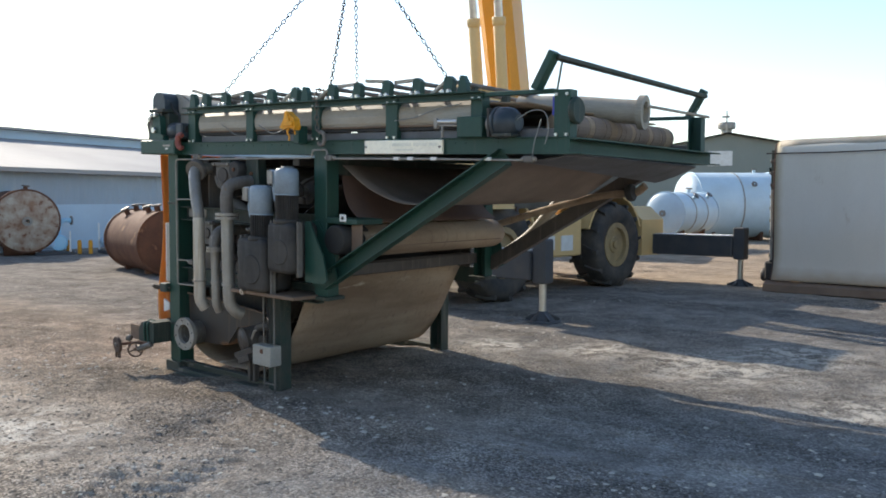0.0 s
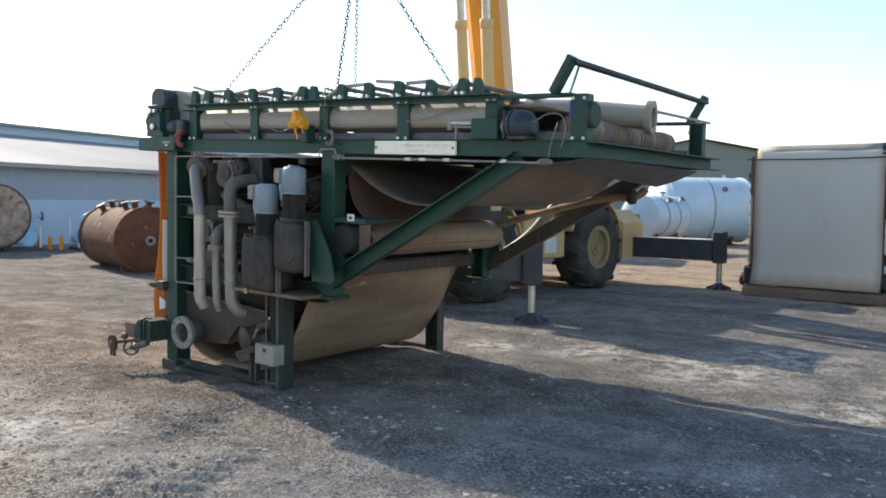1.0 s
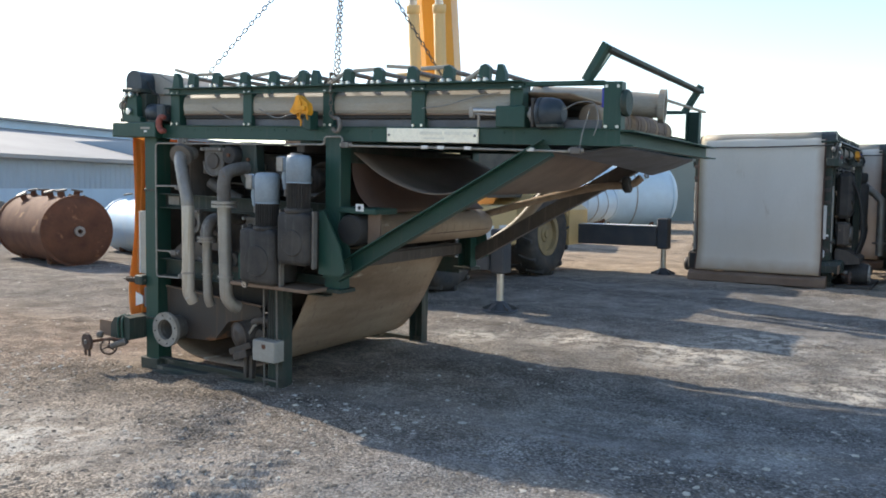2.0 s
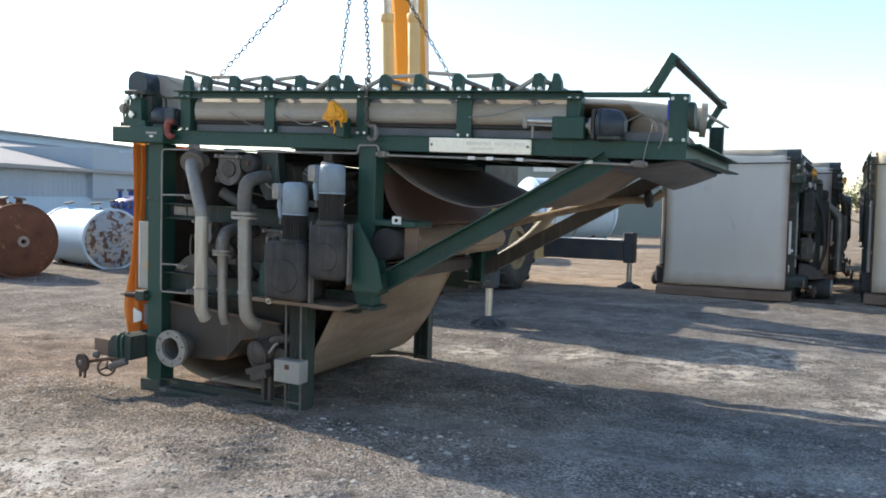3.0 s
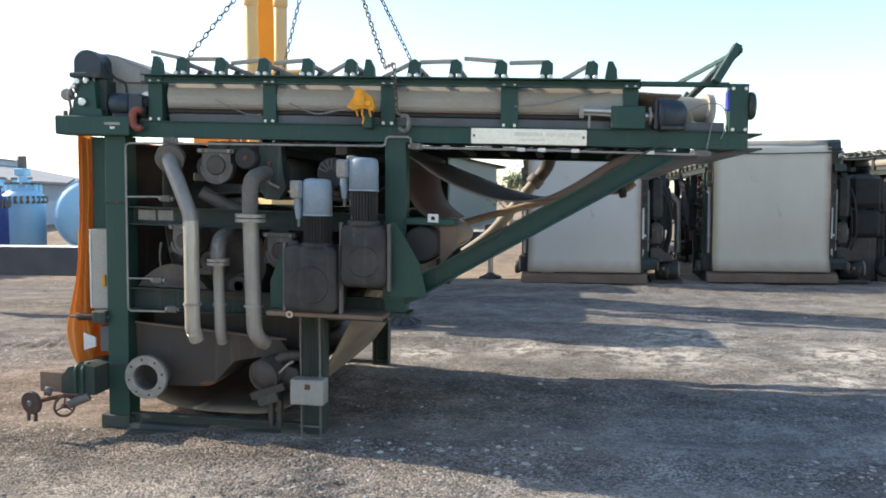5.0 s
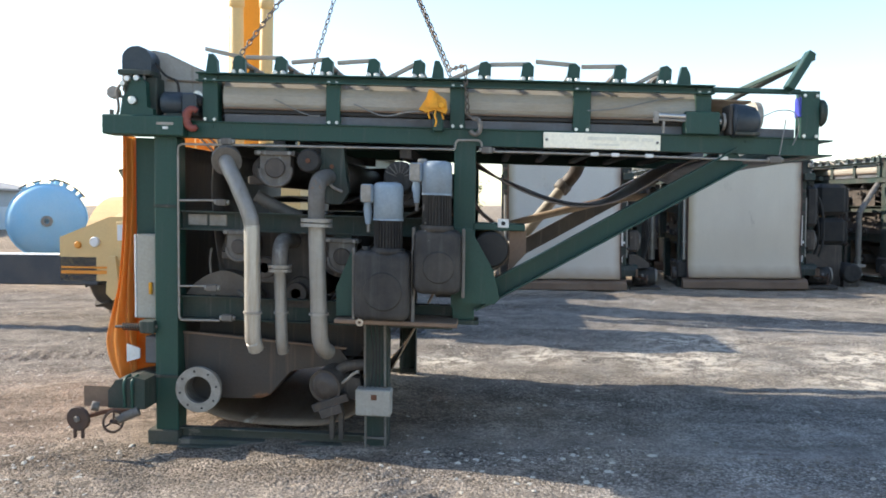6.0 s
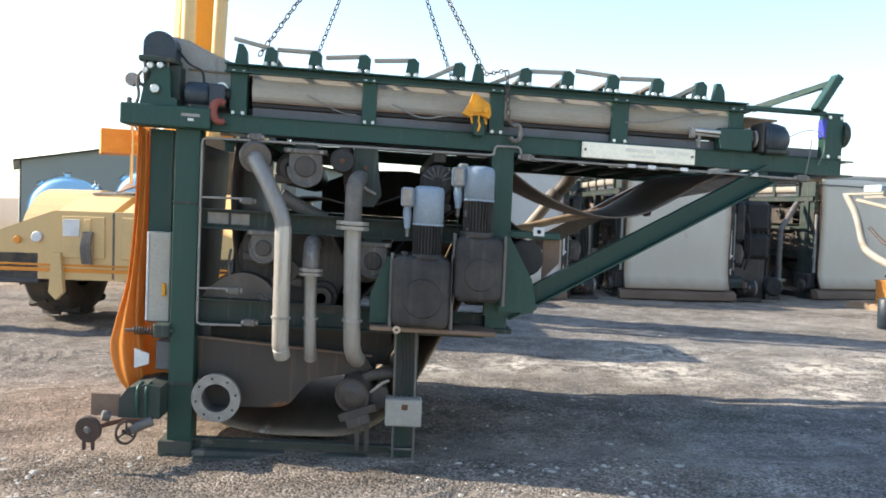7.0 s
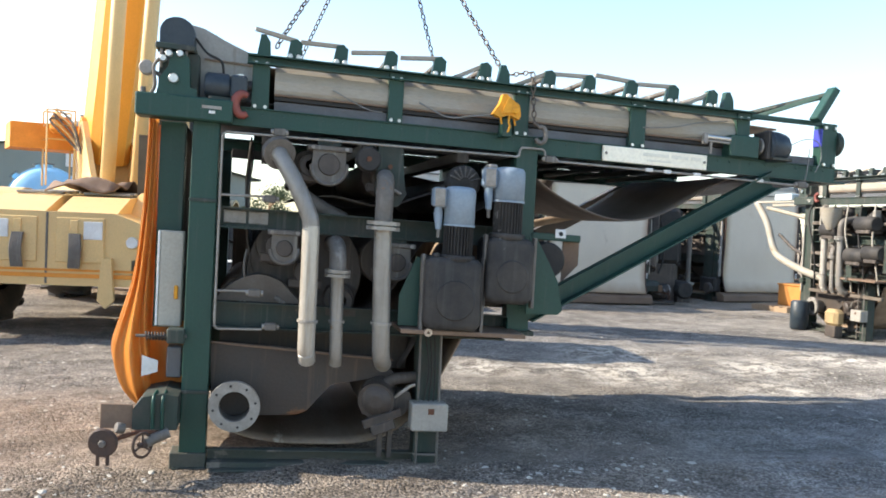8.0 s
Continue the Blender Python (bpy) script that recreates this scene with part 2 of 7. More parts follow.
M["wood"] = material("pallet_wood", (0.42, 0.30, 0.19), 0.8, second=(0.28, 0.19, 0.12), scale=5, amount=0.7, stretch=(1, 6, 6))
M["orange_box"] = material("orange_crate", (0.62, 0.26, 0.06), 0.6, scale=4)
M["bluecable"] = material("blue_wrap", (0.05, 0.06, 0.38), 0.5, scale=10)
M["cable"] = material("grey_cable", (0.22, 0.22, 0.21), 0.6, scale=10, bump=0)
M["foliage"] = material("dusty_leaves", (0.07, 0.10, 0.045), 0.7, second=(0.11, 0.12, 0.06), scale=3, bump=0)

# orange tarpaulin, slightly translucent
M["tarp"] = material("orange_tarpaulin", (0.70, 0.275, 0.055), 0.32, second=(0.44, 0.155, 0.034), scale=3, amount=0.9, grain=30, bump=0.25, stretch=(1, 1, 0.3), bump_scale=7)
# grimy metal, darkened in colour for the shade inside the presses
M["shaded_grime"] = material("grime_and_shade_dark", (0.056, 0.046, 0.041), 0.55, second=(0.10, 0.082, 0.067), scale=5, amount=0.8, bump=0.1, wear=(0.19, 0.15, 0.12), wear_scale=6, wear_at=0.64, streak=(0.17, 0.14, 0.115), streak_amount=0.5)
M["cream_panel"] = material("cream_cabinet_paint", (0.40, 0.375, 0.32), 0.45, second=(0.31, 0.29, 0.245), scale=3, amount=0.6, bump=0.02)
_tn, _tl = M["tarp"].node_tree.nodes, M["tarp"].node_tree.links
_tr = _tn.new("ShaderNodeBsdfTranslucent")
_tr.inputs["Color"].default_value = (0.74, 0.31, 0.065, 1)
_mx = _tn.new("ShaderNodeMixShader")
_mx.inputs[0].default_value = 0.3
_tl.new(_tn["Principled BSDF"].outputs[0], _mx.inputs[1])
_tl.new(_tr.outputs[0], _mx.inputs[2])
_tl.new(_mx.outputs[0], _tn["Material Output"].inputs[0])


# ---- mesh helpers ----
class Geo:
    """A growing mesh."""

    def __init__(self):
        self.v, self.f, self.smooth = [], [], []

    def add(self, verts, faces, smooth=False):
        o = len(self.v)
        self.v += [tuple(v) for v in verts]
        self.f += [tuple(i + o for i in f) for f in faces]
        self.smooth += [smooth] * len(faces)
        return self

    def box(self, x0, x1, y0, y1, z0, z1, c=0.006):
        """A box with chamfered edges."""
        c = min(c, abs(x1 - x0) / 3, abs(y1 - y0) / 3, abs(z1 - z0) / 3)
        vs, idx = [], {}
        for sx in (0, 1):
            for sy in (0, 1):
                for sz in (0, 1):
                    X, Y, Z = (x0, x1)[sx], (y0, y1)[sy], (z0, z1)[sz]
                    dx, dy, dz = (c, -c)[sx], (c, -c)[sy], (c, -c)[sz]
                    for k, p in enumerate(((X, Y + dy, Z + dz), (X + dx, Y, Z + dz), (X + dx, Y + dy, Z))):
                        idx[sx, sy, sz, k] = len(vs)
                        vs.append(p)
        I = lambda a, b, d, k: idx[a, b, d, k]
        fs = []
        for s in (0, 1):
            fs += [[I(s, 0, 0, 0), I(s, 1, 0, 0), I(s, 1, 1, 0), I(s, 0, 1, 0)][::(1 if s else -1)],
                   [I(0, s, 0, 1), I(0, s, 1, 1), I(1, s, 1, 1), I(1, s, 0, 1)][::(1 if s else -1)],
                   [I(0, 0, s, 2), I(1, 0, s, 2), I(1, 1, s, 2), I(0, 1, s, 2)][::(1 if s else -1)]]
        for a in (0, 1):
            for b in (0, 1):
                fs.append([I(a, b, 0, 0), I(a, b, 1, 0), I(a, b, 1, 1), I(a, b, 0, 1)][::(1 if a == b else -1)])
                fs.append([I(a, 0, b, 0), I(a, 0, b, 2), I(a, 1, b, 2), I(a, 1, b, 0)][::(1 if a == b else -1)])
                fs.append([I(0, a, b, 1), I(1, a, b, 1), I(1, a, b, 2), I(0, a, b, 2)][::(1 if a == b else -1)])
                for d in (0, 1):
                    fs.append([I(a, b, d, 0), I(a, b, d, 1), I(a, b, d, 2)][::(1 if (a + b + d) % 2 else -1)])
        return self.add(vs, fs)

    def obox(self, p, q, w, h, up=(0, 0, 1), c=0.005):
        """A bar of w x h from p to q."""
        p, q = Vector(p), Vector(q)
        d = (q - p)
        a = d.normalized()
        side = a.cross(Vector(up)).normalized()
        u = side.cross(a)
        g = Geo().box(0, d.length, -w / 2, w / 2, -h / 2, h / 2, c)
        m = Matrix((a, -side, u)).transposed()
        return self.add([p + m @ Vector(v) for v in g.v], g.f)

    def channel(self, p, q, w, h, t=0.008, up=(0, 0, 1), open_to=1):
        """A steel channel from p to q: web h high, flanges w wide, opening to the side open_to."""
        p, q = Vector(p), Vector(q)
        a = (q - p).normalized()
        side = a.cross(Vector(up)).normalized() * open_to
        u = side.cross(a).normalized() * open_to
        prof = ((-t / 2, -h / 2), (w, -h / 2), (w, -h / 2 + t), (t / 2, -h / 2 + t), (t / 2, h / 2 - t), (w, h / 2 - t), (w, h / 2), (-t / 2, h / 2))
        vs = [b + side * i + u * j for b in (p, q) for i, j in prof]
        return self.add(vs, [tuple(range(8)), tuple(range(15, 7, -1))] + [(i, (i + 1) % 8, 8 + (i + 1) % 8, 8 + i) for i in range(8)])

    def tube(self, path, r, n=14, caps=True, smooth=True):
        """A round bar or pipe along a path; r is one radius or one for each point."""
        path = [Vector(p) for p in path]
        rs = r if isinstance(r, (list, tuple)) else [r] * len(path)
        ts = []
        for i in range(len(path)):
            a, b = path[max(i - 1, 0)], path[min(i + 1, len(path) - 1)]
            t1 = (path[i] - a).normalized() if i else (b - path[i]).normalized()
            t2 = (b - path[i]).normalized() if i < len(path) - 1 else t1
            tt = t1 + t2
            ts.append(tt.normalized() if tt.length > 1e-6 else (t1 if t1.length > 0.5 else (path[-1] - path[0]).normalized()))
        ref = Vector((0, 0, 1)) if abs(ts[0].z) < 0.9 else Vector((1, 0, 0))
        u = ts[0].cross(ref).normalized()
        vs, fs = [], []
        for i, (p, t) in enumerate(zip(path, ts)):
            u = (u - t * u.dot(t)).normalized()
            w = t.cross(u)
            for k in range(n):
                an = 2 * math.pi * k / n
                vs.append(p + (u * math.cos(an) + w * math.sin(an)) * rs[i])
        for i in range(len(path) - 1):
            for k in range(n):
                k2 = (k + 1) % n
                fs.append((i * n + k, i * n + k2, (i + 1) * n + k2, (i + 1) * n + k))
        self.add(vs, fs, smooth)
        if caps:
            e = (len(path) - 1) * n
            self.add(vs[:n], [tuple(range(n))[::-1]])
            self.add(vs[e:], [tuple(range(n))])
        return self

    def cyl(self, p, q, r, n=20, c=0.0):
        """A cylinder with chamfered rims."""
        p, q = Vector(p), Vector(q)
        if c <= 0:
            return self.tube([p, q], r, n)
        d = (q - p).normalized() * c
        o = len(self.f)
        self.tube([p, p + d, q - d, q], [r - c, r, r, r - c], n)
        return self

    def ring(self, centre, axis, r0, r1, t, n=28):
        """A flat ring t thick."""
        c, a = Vector(centre), Vector(axis).normalized()
        ref = Vector((0, 0, 1)) if abs(a.z) < 0.9 else Vector((1, 0, 0))
        u = a.cross(ref).normalized()
        w = a.cross(u)
        vs, fs = [], []
        for k in range(n):
            an = 2 * math.pi * k / n
            d = u * math.cos(an) + w * math.sin(an)
            vs += [c + d * r0 - a * t / 2, c + d * r1 - a * t / 2, c + d * r1 + a * t / 2, c + d * r0 + a * t / 2]
        for k in range(n):
            i, j = 4 * k, 4 * ((k + 1) % n)
            for s in range(4):
                s2 = (s + 1) % 4
                fs.append((i + s, j + s, j + s2, i + s2))
        return self.add(vs, fs)

    def prism(self, outline, y0, y1, axis="y"):
        """An outline in x, z (or y, z for axis x; x, y for axis z) made y0 to y1 thick."""
        put = {"y": lambda a, b, h: (a, h, b), "x": lambda a, b, h: (h, a, b), "z": lambda a, b, h: (a, b, h)}[axis]
        n = len(outline)
        vs = [put(a, b, y0) for a, b in outline] + [put(a, b, y1) for a, b in outline]
        fs = [tuple(range(n)), tuple(range(n, 2 * n))[::-1]] + [(i, n + i, n + (i + 1) % n, (i + 1) % n) for i in range(n)]
        return self.add(vs, fs)

    def sheet(self, profile, y0, y1, t=0.008, ny=14, sag=None):
        """A band with profile points in x, z running from y0 to y1, t thick; sag(x, y, z) gives an offset."""
        n = len(profile)
        pr = [Vector((a, 0, b)) for a, b in profile]
        nor = []
        for i in range(n):
            d = pr[min(i + 1, n - 1)] - pr[max(i - 1, 0)]
            nor.append(Vector((-d.z, 0, d.x)).normalized())
        vs, fs = [], []
        for side in (0.5, -0.5):
            for j in range(ny + 1):
                y = y0 + (y1 - y0) * j / ny
                for i in range(n):
                    p = pr[i] + nor[i] * (t * side)
                    p.y = y
                    if sag:
                        p += Vector(sag(p.x, y, p.z))
                    vs.append(p)
        o = (ny + 1) * n
        for j in range(ny):
            for i in range(n - 1):
                a = j * n + i
                fs.append((a, a + 1, a + n + 1, a + n))
                fs.append((o + a, o + a + n, o + a + n + 1, o + a + 1))
        for j in range(ny):
            for i in (0, n - 1):
                a = j * n + i
                fs.append((a, a + n, o + a + n, o + a))
        for i in range(n - 1):
            for j in (0, ny):
                a = j * n + i
                fs.append((a, a + 1, o + a + 1, o + a))
        return self.add(vs, fs, True)

    def moved(self, m):
        self.v = [tuple(m @ Vector(v)) for v in self.v]
        return self


SHEAR = [0.0]     # sideways shear of the press being built, per metre of height, fitted to the view


def part(name, g, mat, parent=None, label="", at=None):
    me = bpy.data.meshes.new(name)
    used = sorted({i for f in g.f for i in f})
    if len(used) < len(g.v):
        to = {i: k for k, i in enumerate(used)}
        g.v, g.f = [g.v[i] for i in used], [tuple(to[i] for i in f) for f in g.f]
    vs = [(x - SHEAR[0] * z, y, z) for x, y, z in g.v] if SHEAR[0] else g.v
    me.from_pydata(vs, [], g.f)
    me.polygons.foreach_set("use_smooth", g.smooth)
    bm = bmesh.new()
    bm.from_mesh(me)
    bmesh.ops.recalc_face_normals(bm, faces=bm.faces)
    bm.to_mesh(me)
    bm.free()
    me.materials.append(M[mat] if isinstance(mat, str) else mat)
    ob = new(name, me)
    if parent:
        ob.parent = parent
    if at is not None:
        ob.matrix_basis = at
    if label:
        ob["label"] = label
    return ob


def thing(name, label, category, at=None, group="", kind=""):
    e = new(name)
    e.empty_display_size = 0.2
    if at is not None:
        e.matrix_basis = at
    return tagged(e, label, category, group, kind)


def curve(points, steps=6):
    """A smooth line through points (Catmull-Rom)."""
    ps = [Vector(p) for p in points]
    ps = [ps[0] * 2 - ps[1]] + ps + [ps[-1] * 2 - ps[-2]]
    out = []
    for i in range(1, len(ps) - 2):
        for s in range(steps):
            t = s / steps
            a, b, c, d = ps[i - 1:i + 3]
            out.append(0.5 * ((2 * b) + (c - a) * t + (2 * a - 5 * b + 4 * c - d) * t * t + (3 * b - a - 3 * c + d) * t ** 3))
    out.append(ps[-2])
    return out


def curve2(points, steps=6):
    return [(p.x, p.y) for p in curve([(a, b, 0) for a, b in points], steps)]

# ---- ground ----
TRACKS = ((1.78, -1.10, radians(-58), 0.45, 0.80), (2.75, -1.85, radians(-56), 0.42, 0.75), (-3.5, 3.0, radians(15), 0.28, 3.0))


def ground_height(x, y):
    h = 0.05 * noise.noise(Vector((x * 0.22, y * 0.22, 3.1))) + 0.018 * noise.noise(Vector((x * 1.1, y * 1.1, 7.7)))
    h += 0.016 * noise.noise(Vector((x * 4.0, y * 4.0, 1.7))) + 0.016 * noise.noise(Vector((x * 2.1, y * 2.1, 5.2)))
    if -6 < x < 12 and -4.5 < y < 9:
        h += 0.006 * noise.noise(Vector((x * 9.0, y * 9.0, 4.4)))
        for ax, ay, ang, half, run in TRACKS:             # lugged wheel tracks
            dx, dy = x - ax, y - ay
            s, t = dx * math.cos(ang) + dy * math.sin(ang), -dx * math.sin(ang) + dy * math.cos(ang)
            if abs(t) < half and abs(s) < run:
                fade = (1 - (abs(s) / run) ** 2) * min(1.0, (half - abs(t)) / 0.08)
                broken = max(0.5, 0.95 + 0.8 * noise.noise(Vector((x * 0.9, y * 0.9, 6.0))))
                lug = 1.3 - 2.0 * abs(math.sin(math.pi * (s + 0.05 * noise.noise(Vector((x * 1.7, y * 1.7, 2.0))) + 0.12 * abs(t)) / 0.155))
                h += fade * broken * (0.022 * lug * (0.75 + 0.25 * math.sin(13 * t + 3 * s)) - 0.006)
    return h


def build_ground():
    def axis(lo, hi, near_lo, near_hi, step):
        a = list(np.arange(near_lo, near_hi, step))
        out, s = [], step
        v = near_hi
        while v < hi:
            out.append(v)
            s *= 1.22
            v += s
        out.append(hi)
        neg, s, v = [], step, near_lo - step
        while v > lo:
            neg.append(v)
            s *= 1.22
            v -= s
        neg.append(lo)
        return neg[::-1] + a + out
    xs, ys = axis(-900, 900, -3.6, 7.6, 0.029), axis(-900, 1200, -3.4, 5.0, 0.029)
    nx = len(xs)
    vs = []
    for y in ys:
        for x in xs:
            far = max(0.0, max(abs(x) - 25, abs(y) - 25)) / 30
            vs.append((x, y, ground_height(x, y) * max(0.0, 1 - far)))
    fs = [(j * nx + i, j * nx + i + 1, (j + 1) * nx + i + 1, (j + 1) * nx + i) for j in range(len(ys) - 1) for i in range(nx - 1)]
    m = bpy.data.materials.new("gravel_yard")
    m.use_nodes = True
    n, l = m.node_tree.nodes, m.node_tree.links
    p = n["Principled BSDF"]
    tc = n.new("ShaderNodeTexCoord")

    def nz(sc, det=6.0, rg=0.6, vec=None):
        q = n.new("ShaderNodeTexNoise")
        q.inputs["Scale"].default_value, q.inputs["Detail"].default_value, q.inputs["Roughness"].default_value = sc, det, rg
        l.new(vec or tc.outputs["Object"], q.inputs["Vector"])
        return q.outputs[0]

    def mr(src, a, b, c=0.0, d=1.0):
        q = n.new("ShaderNodeMapRange")
        for k, v in zip((1, 2, 3, 4), (a, b, c, d)):
            q.inputs[k].default_value = v
        l.new(src, q.inputs[0])
        return q.outputs[0]

    def mix(fac, a, b, blend='MIX'):
        q = n.new("ShaderNodeMix")
        q.data_type, q.blend_type = 'RGBA', blend
        if isinstance(fac, float):
            q.inputs[0].default_value = fac
        else:
            l.new(fac, q.inputs[0])
        for s, v in ((6, a), (7, b)):
            if isinstance(v, tuple):
                q.inputs[s].default_value = (*v, 1)
            else:
                l.new(v, q.inputs[s])
        return q.outputs[2]

    # stretched coordinates for wheel tracks that run across the yard
    mp = n.new("ShaderNodeMapping")
    mp.inputs["Scale"].default_value, mp.inputs["Rotation"].default_value = (0.12, 1.0, 1.0), (0, 0, radians(12))
    l.new(tc.outputs["Object"], mp.inputs[0])
    sep = n.new("ShaderNodeSeparateXYZ")
    l.new(tc.outputs["Object"], sep.inputs[0])
    wob = n.new("ShaderNodeMath")
    wob.operation = 'MULTIPLY_ADD'
    l.new(nz(0.35, 4), wob.inputs[0])
    wob.inputs[1].default_value = 9.0
    l.new(sep.outputs[0], wob.inputs[2])
    dirt = mix(mr(nz(0.8, 6, 0.65), 0.36, 0.66), (0.228, 0.187, 0.148), (0.116, 0.097, 0.079))        # brown trodden dirt
    gravel = mix(mr(nz(0.6, 6, 0.65), 0.38, 0.64), (0.222, 0.214, 0.204), (0.118, 0.114, 0.110))      # grey gravel
    col = mix(mr(wob.outputs[0], 5.2, 9.8), dirt, gravel)
    col = mix(mr(nz(1.6, 6, 0.65, mp.outputs[0]), 0.50, 0.68, 0.0, 0.7), col, (0.205, 0.178, 0.147))
    mp2 = n.new("ShaderNodeMapping")
    mp2.inputs["Scale"].default_value, mp2.inputs["Rotation"].default_value = (0.16, 1.3, 1.0), (0, 0, radians(-24))
    l.new(tc.outputs["Object"], mp2.inputs[0])
    col = mix(mr(nz(2.2, 7, 0.7, mp2.outputs[0]), 0.54, 0.70, 0.0, 0.6), col, (0.070, 0.063, 0.056))
    mp3 = n.new("ShaderNodeMapping")
    mp3.vector_type = 'TEXTURE'
    mp3.inputs["Scale"].default_value, mp3.inputs["Rotation"].default_value = (7.0, 0.8, 1.0), (0, 0, radians(30))
    l.new(tc.outputs["Object"], mp3.inputs[0])
    old = n.new("ShaderNodeMath")
    old.operation = 'MULTIPLY'
    l.new(mr(nz(1.5, 8, 0.72, mp3.outputs[0]), 0.47, 0.60), old.inputs[0])
    l.new(mr(wob.outputs[0], 8.5, 4.5, 0.0, 0.75), old.inputs[1])
    col = mix(old.outputs[0], col, (0.088, 0.071, 0.055))      # dark wheel tracks over the trodden dirt
    # ground beyond the machine, its lit and shaded tone put into the colour
    band = n.new("ShaderNodeMath")
    band.operation = 'MULTIPLY_ADD'
    l.new(nz(0.9, 6, 0.7), band.inputs[0])
    band.inputs[1].default_value = 1.6
    l.new(sep.outputs[1], band.inputs[2])
    col = mix(mr(band.outputs[0], 2.0, 3.2, 0.0, 0.7), col, (0.160, 0.150, 0.136))
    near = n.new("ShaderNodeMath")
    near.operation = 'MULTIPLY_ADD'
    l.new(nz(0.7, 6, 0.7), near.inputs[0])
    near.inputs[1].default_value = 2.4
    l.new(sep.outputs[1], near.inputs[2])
    col = mix(mr(near.outputs[0], 0.9, -0.9, 0.0, 0.6), col, (0.298, 0.266, 0.226))      # open part of the yard lightened, its sunlit tone put into the colour
    sandy = n.new("ShaderNodeMath")
    sandy.operation = 'MULTIPLY_ADD'
    l.new(nz(0.5, 6, 0.7), sandy.inputs[0])
    sandy.inputs[1].default_value = 3.0
    l.new(sep.outputs[1], sandy.inputs[2])
    col = mix(mr(sandy.outputs[0], 10.2, 12.2, 0.0, 0.65), col, (0.285, 0.222, 0.158))      # sandier dirt behind the crane
    # clods and trodden lumps
    lump = n.new("ShaderNodeTexVoronoi")
    lump.inputs["Scale"].default_value = 17.0
    wv = n.new("ShaderNodeVectorMath")
    wv.operation = 'MULTIPLY_ADD'
    wn_ = n.new("ShaderNodeTexNoise")
    wn_.inputs["Scale"].default_value = 9.0
    l.new(tc.outputs["Object"], wn_.inputs["Vector"])
    l.new(wn_.outputs["Color"], wv.inputs[0])
    wv.inputs[1].default_value = (0.16, 0.16, 0.0)
    l.new(tc.outputs["Object"], wv.inputs[2])
    l.new(wv.outputs[0], lump.inputs["Vector"])
    ls = n.new("ShaderNodeSeparateColor")
    l.new(lump.outputs["Color"], ls.inputs[0])
    lc = n.new("ShaderNodeCombineColor")
    lv = mr(ls.outputs[0], 0.0, 1.0, 0.93, 1.08)
    for i in range(3):
        l.new(lv, lc.inputs[i])
    col = mix(0.9, col, lc.outputs[0], 'MULTIPLY')
    pc = n.new("ShaderNodeCombineColor")
    pv = mr(nz(2.3, 10, 0.74), 0.34, 0.66, 0.62, 1.40)
    for i in range(3):
        l.new(pv, pc.inputs[i])
    col = mix(1.0, col, pc.outputs[0], 'MULTIPLY')
    vor = n.new("ShaderNodeTexVoronoi")
    vor.inputs["Scale"].default_value = 62.0
    l.new(tc.outputs["Object"], vor.inputs["Vector"])
    stone = n.new("ShaderNodeSeparateColor")
    l.new(vor.outputs["Color"], stone.inputs[0])
    sc = n.new("ShaderNodeCombineColor")
    fine = n.new("ShaderNodeCombineColor")
    for i, k in enumerate((1.02, 1.0, 0.98)):
        l.new(mr(stone.outputs[0], 0.0, 1.0, 0.62 * k, 3.05 * k), sc.inputs[i])
        l.new(mr(stone.outputs[0], 0.0, 1.0, 1.40 * k, 2.30 * k), fine.inputs[i])
    loose = mr(nz(1.1, 5, 0.6, mp.outputs[0]), 0.42, 0.60)                                            # bands of loose stone between trodden dirt
    col = mix(0.8, col, mix(loose, fine.outputs[0], sc.outputs[0]), 'MULTIPLY')
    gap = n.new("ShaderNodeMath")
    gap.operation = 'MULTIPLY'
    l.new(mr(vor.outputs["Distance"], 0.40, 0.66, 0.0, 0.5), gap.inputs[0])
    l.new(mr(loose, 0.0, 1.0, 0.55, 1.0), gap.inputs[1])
    col = mix(gap.outputs[0], col, (0.055, 0.050, 0.045))      # crevice shade between the stones, put into the colour
    # ragged patches of pale grit; that at (1.0, -2.0) imitates lens glare
    spill = None
    for cx, cy, rad in ((4.3, 3.15, 1.0), (6.1, 3.3, 0.8), (2.88, 3.3, 0.6), (3.9, 3.35, 0.7), (1.45, -2.15, 0.55), (4.6, 4.2, 0.9), (1.0, -2.0, 0.9), (5.6, 2.2, 0.6), (7.6, 3.8, 1.0), (1.9, 2.9, 0.5)):
        d = n.new("ShaderNodeVectorMath")
        d.operation = 'DISTANCE'
        l.new(tc.outputs["Object"], d.inputs[0])
        d.inputs[1].default_value = (cx, cy, 0)
        q = mr(d.outputs["Value"], rad, rad * 0.15)
        if spill is None:
            spill = q
        else:
            m_ = n.new("ShaderNodeMath")
            m_.operation = 'MAXIMUM'
            l.new(spill, m_.inputs[0])
            l.new(q, m_.inputs[1])
            spill = m_.outputs[0]
    ragged = n.new("ShaderNodeMath")
    ragged.operation = 'MULTIPLY'
    l.new(spill, ragged.inputs[0])
    l.new(mr(nz(4.5, 10, 0.8), 0.47, 0.55), ragged.inputs[1])
    col = mix(ragged.outputs[0], col, (0.68, 0.63, 0.55))
    col = mix(mr(nz(1.1, 10, 0.78), 0.63, 0.68, 0.0, 0.85), col, (0.41, 0.38, 0.335))
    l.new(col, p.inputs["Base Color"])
    p.inputs["Roughness"].default_value = 0.92
    p.inputs["Specular IOR Level"].default_value = 0.04
    l.new(mr(wob.outputs[0], 5.2, 9.0, 0.15, 0.8), p.inputs["Diffuse Roughness"])      # loose gravel is rougher than trodden dirt
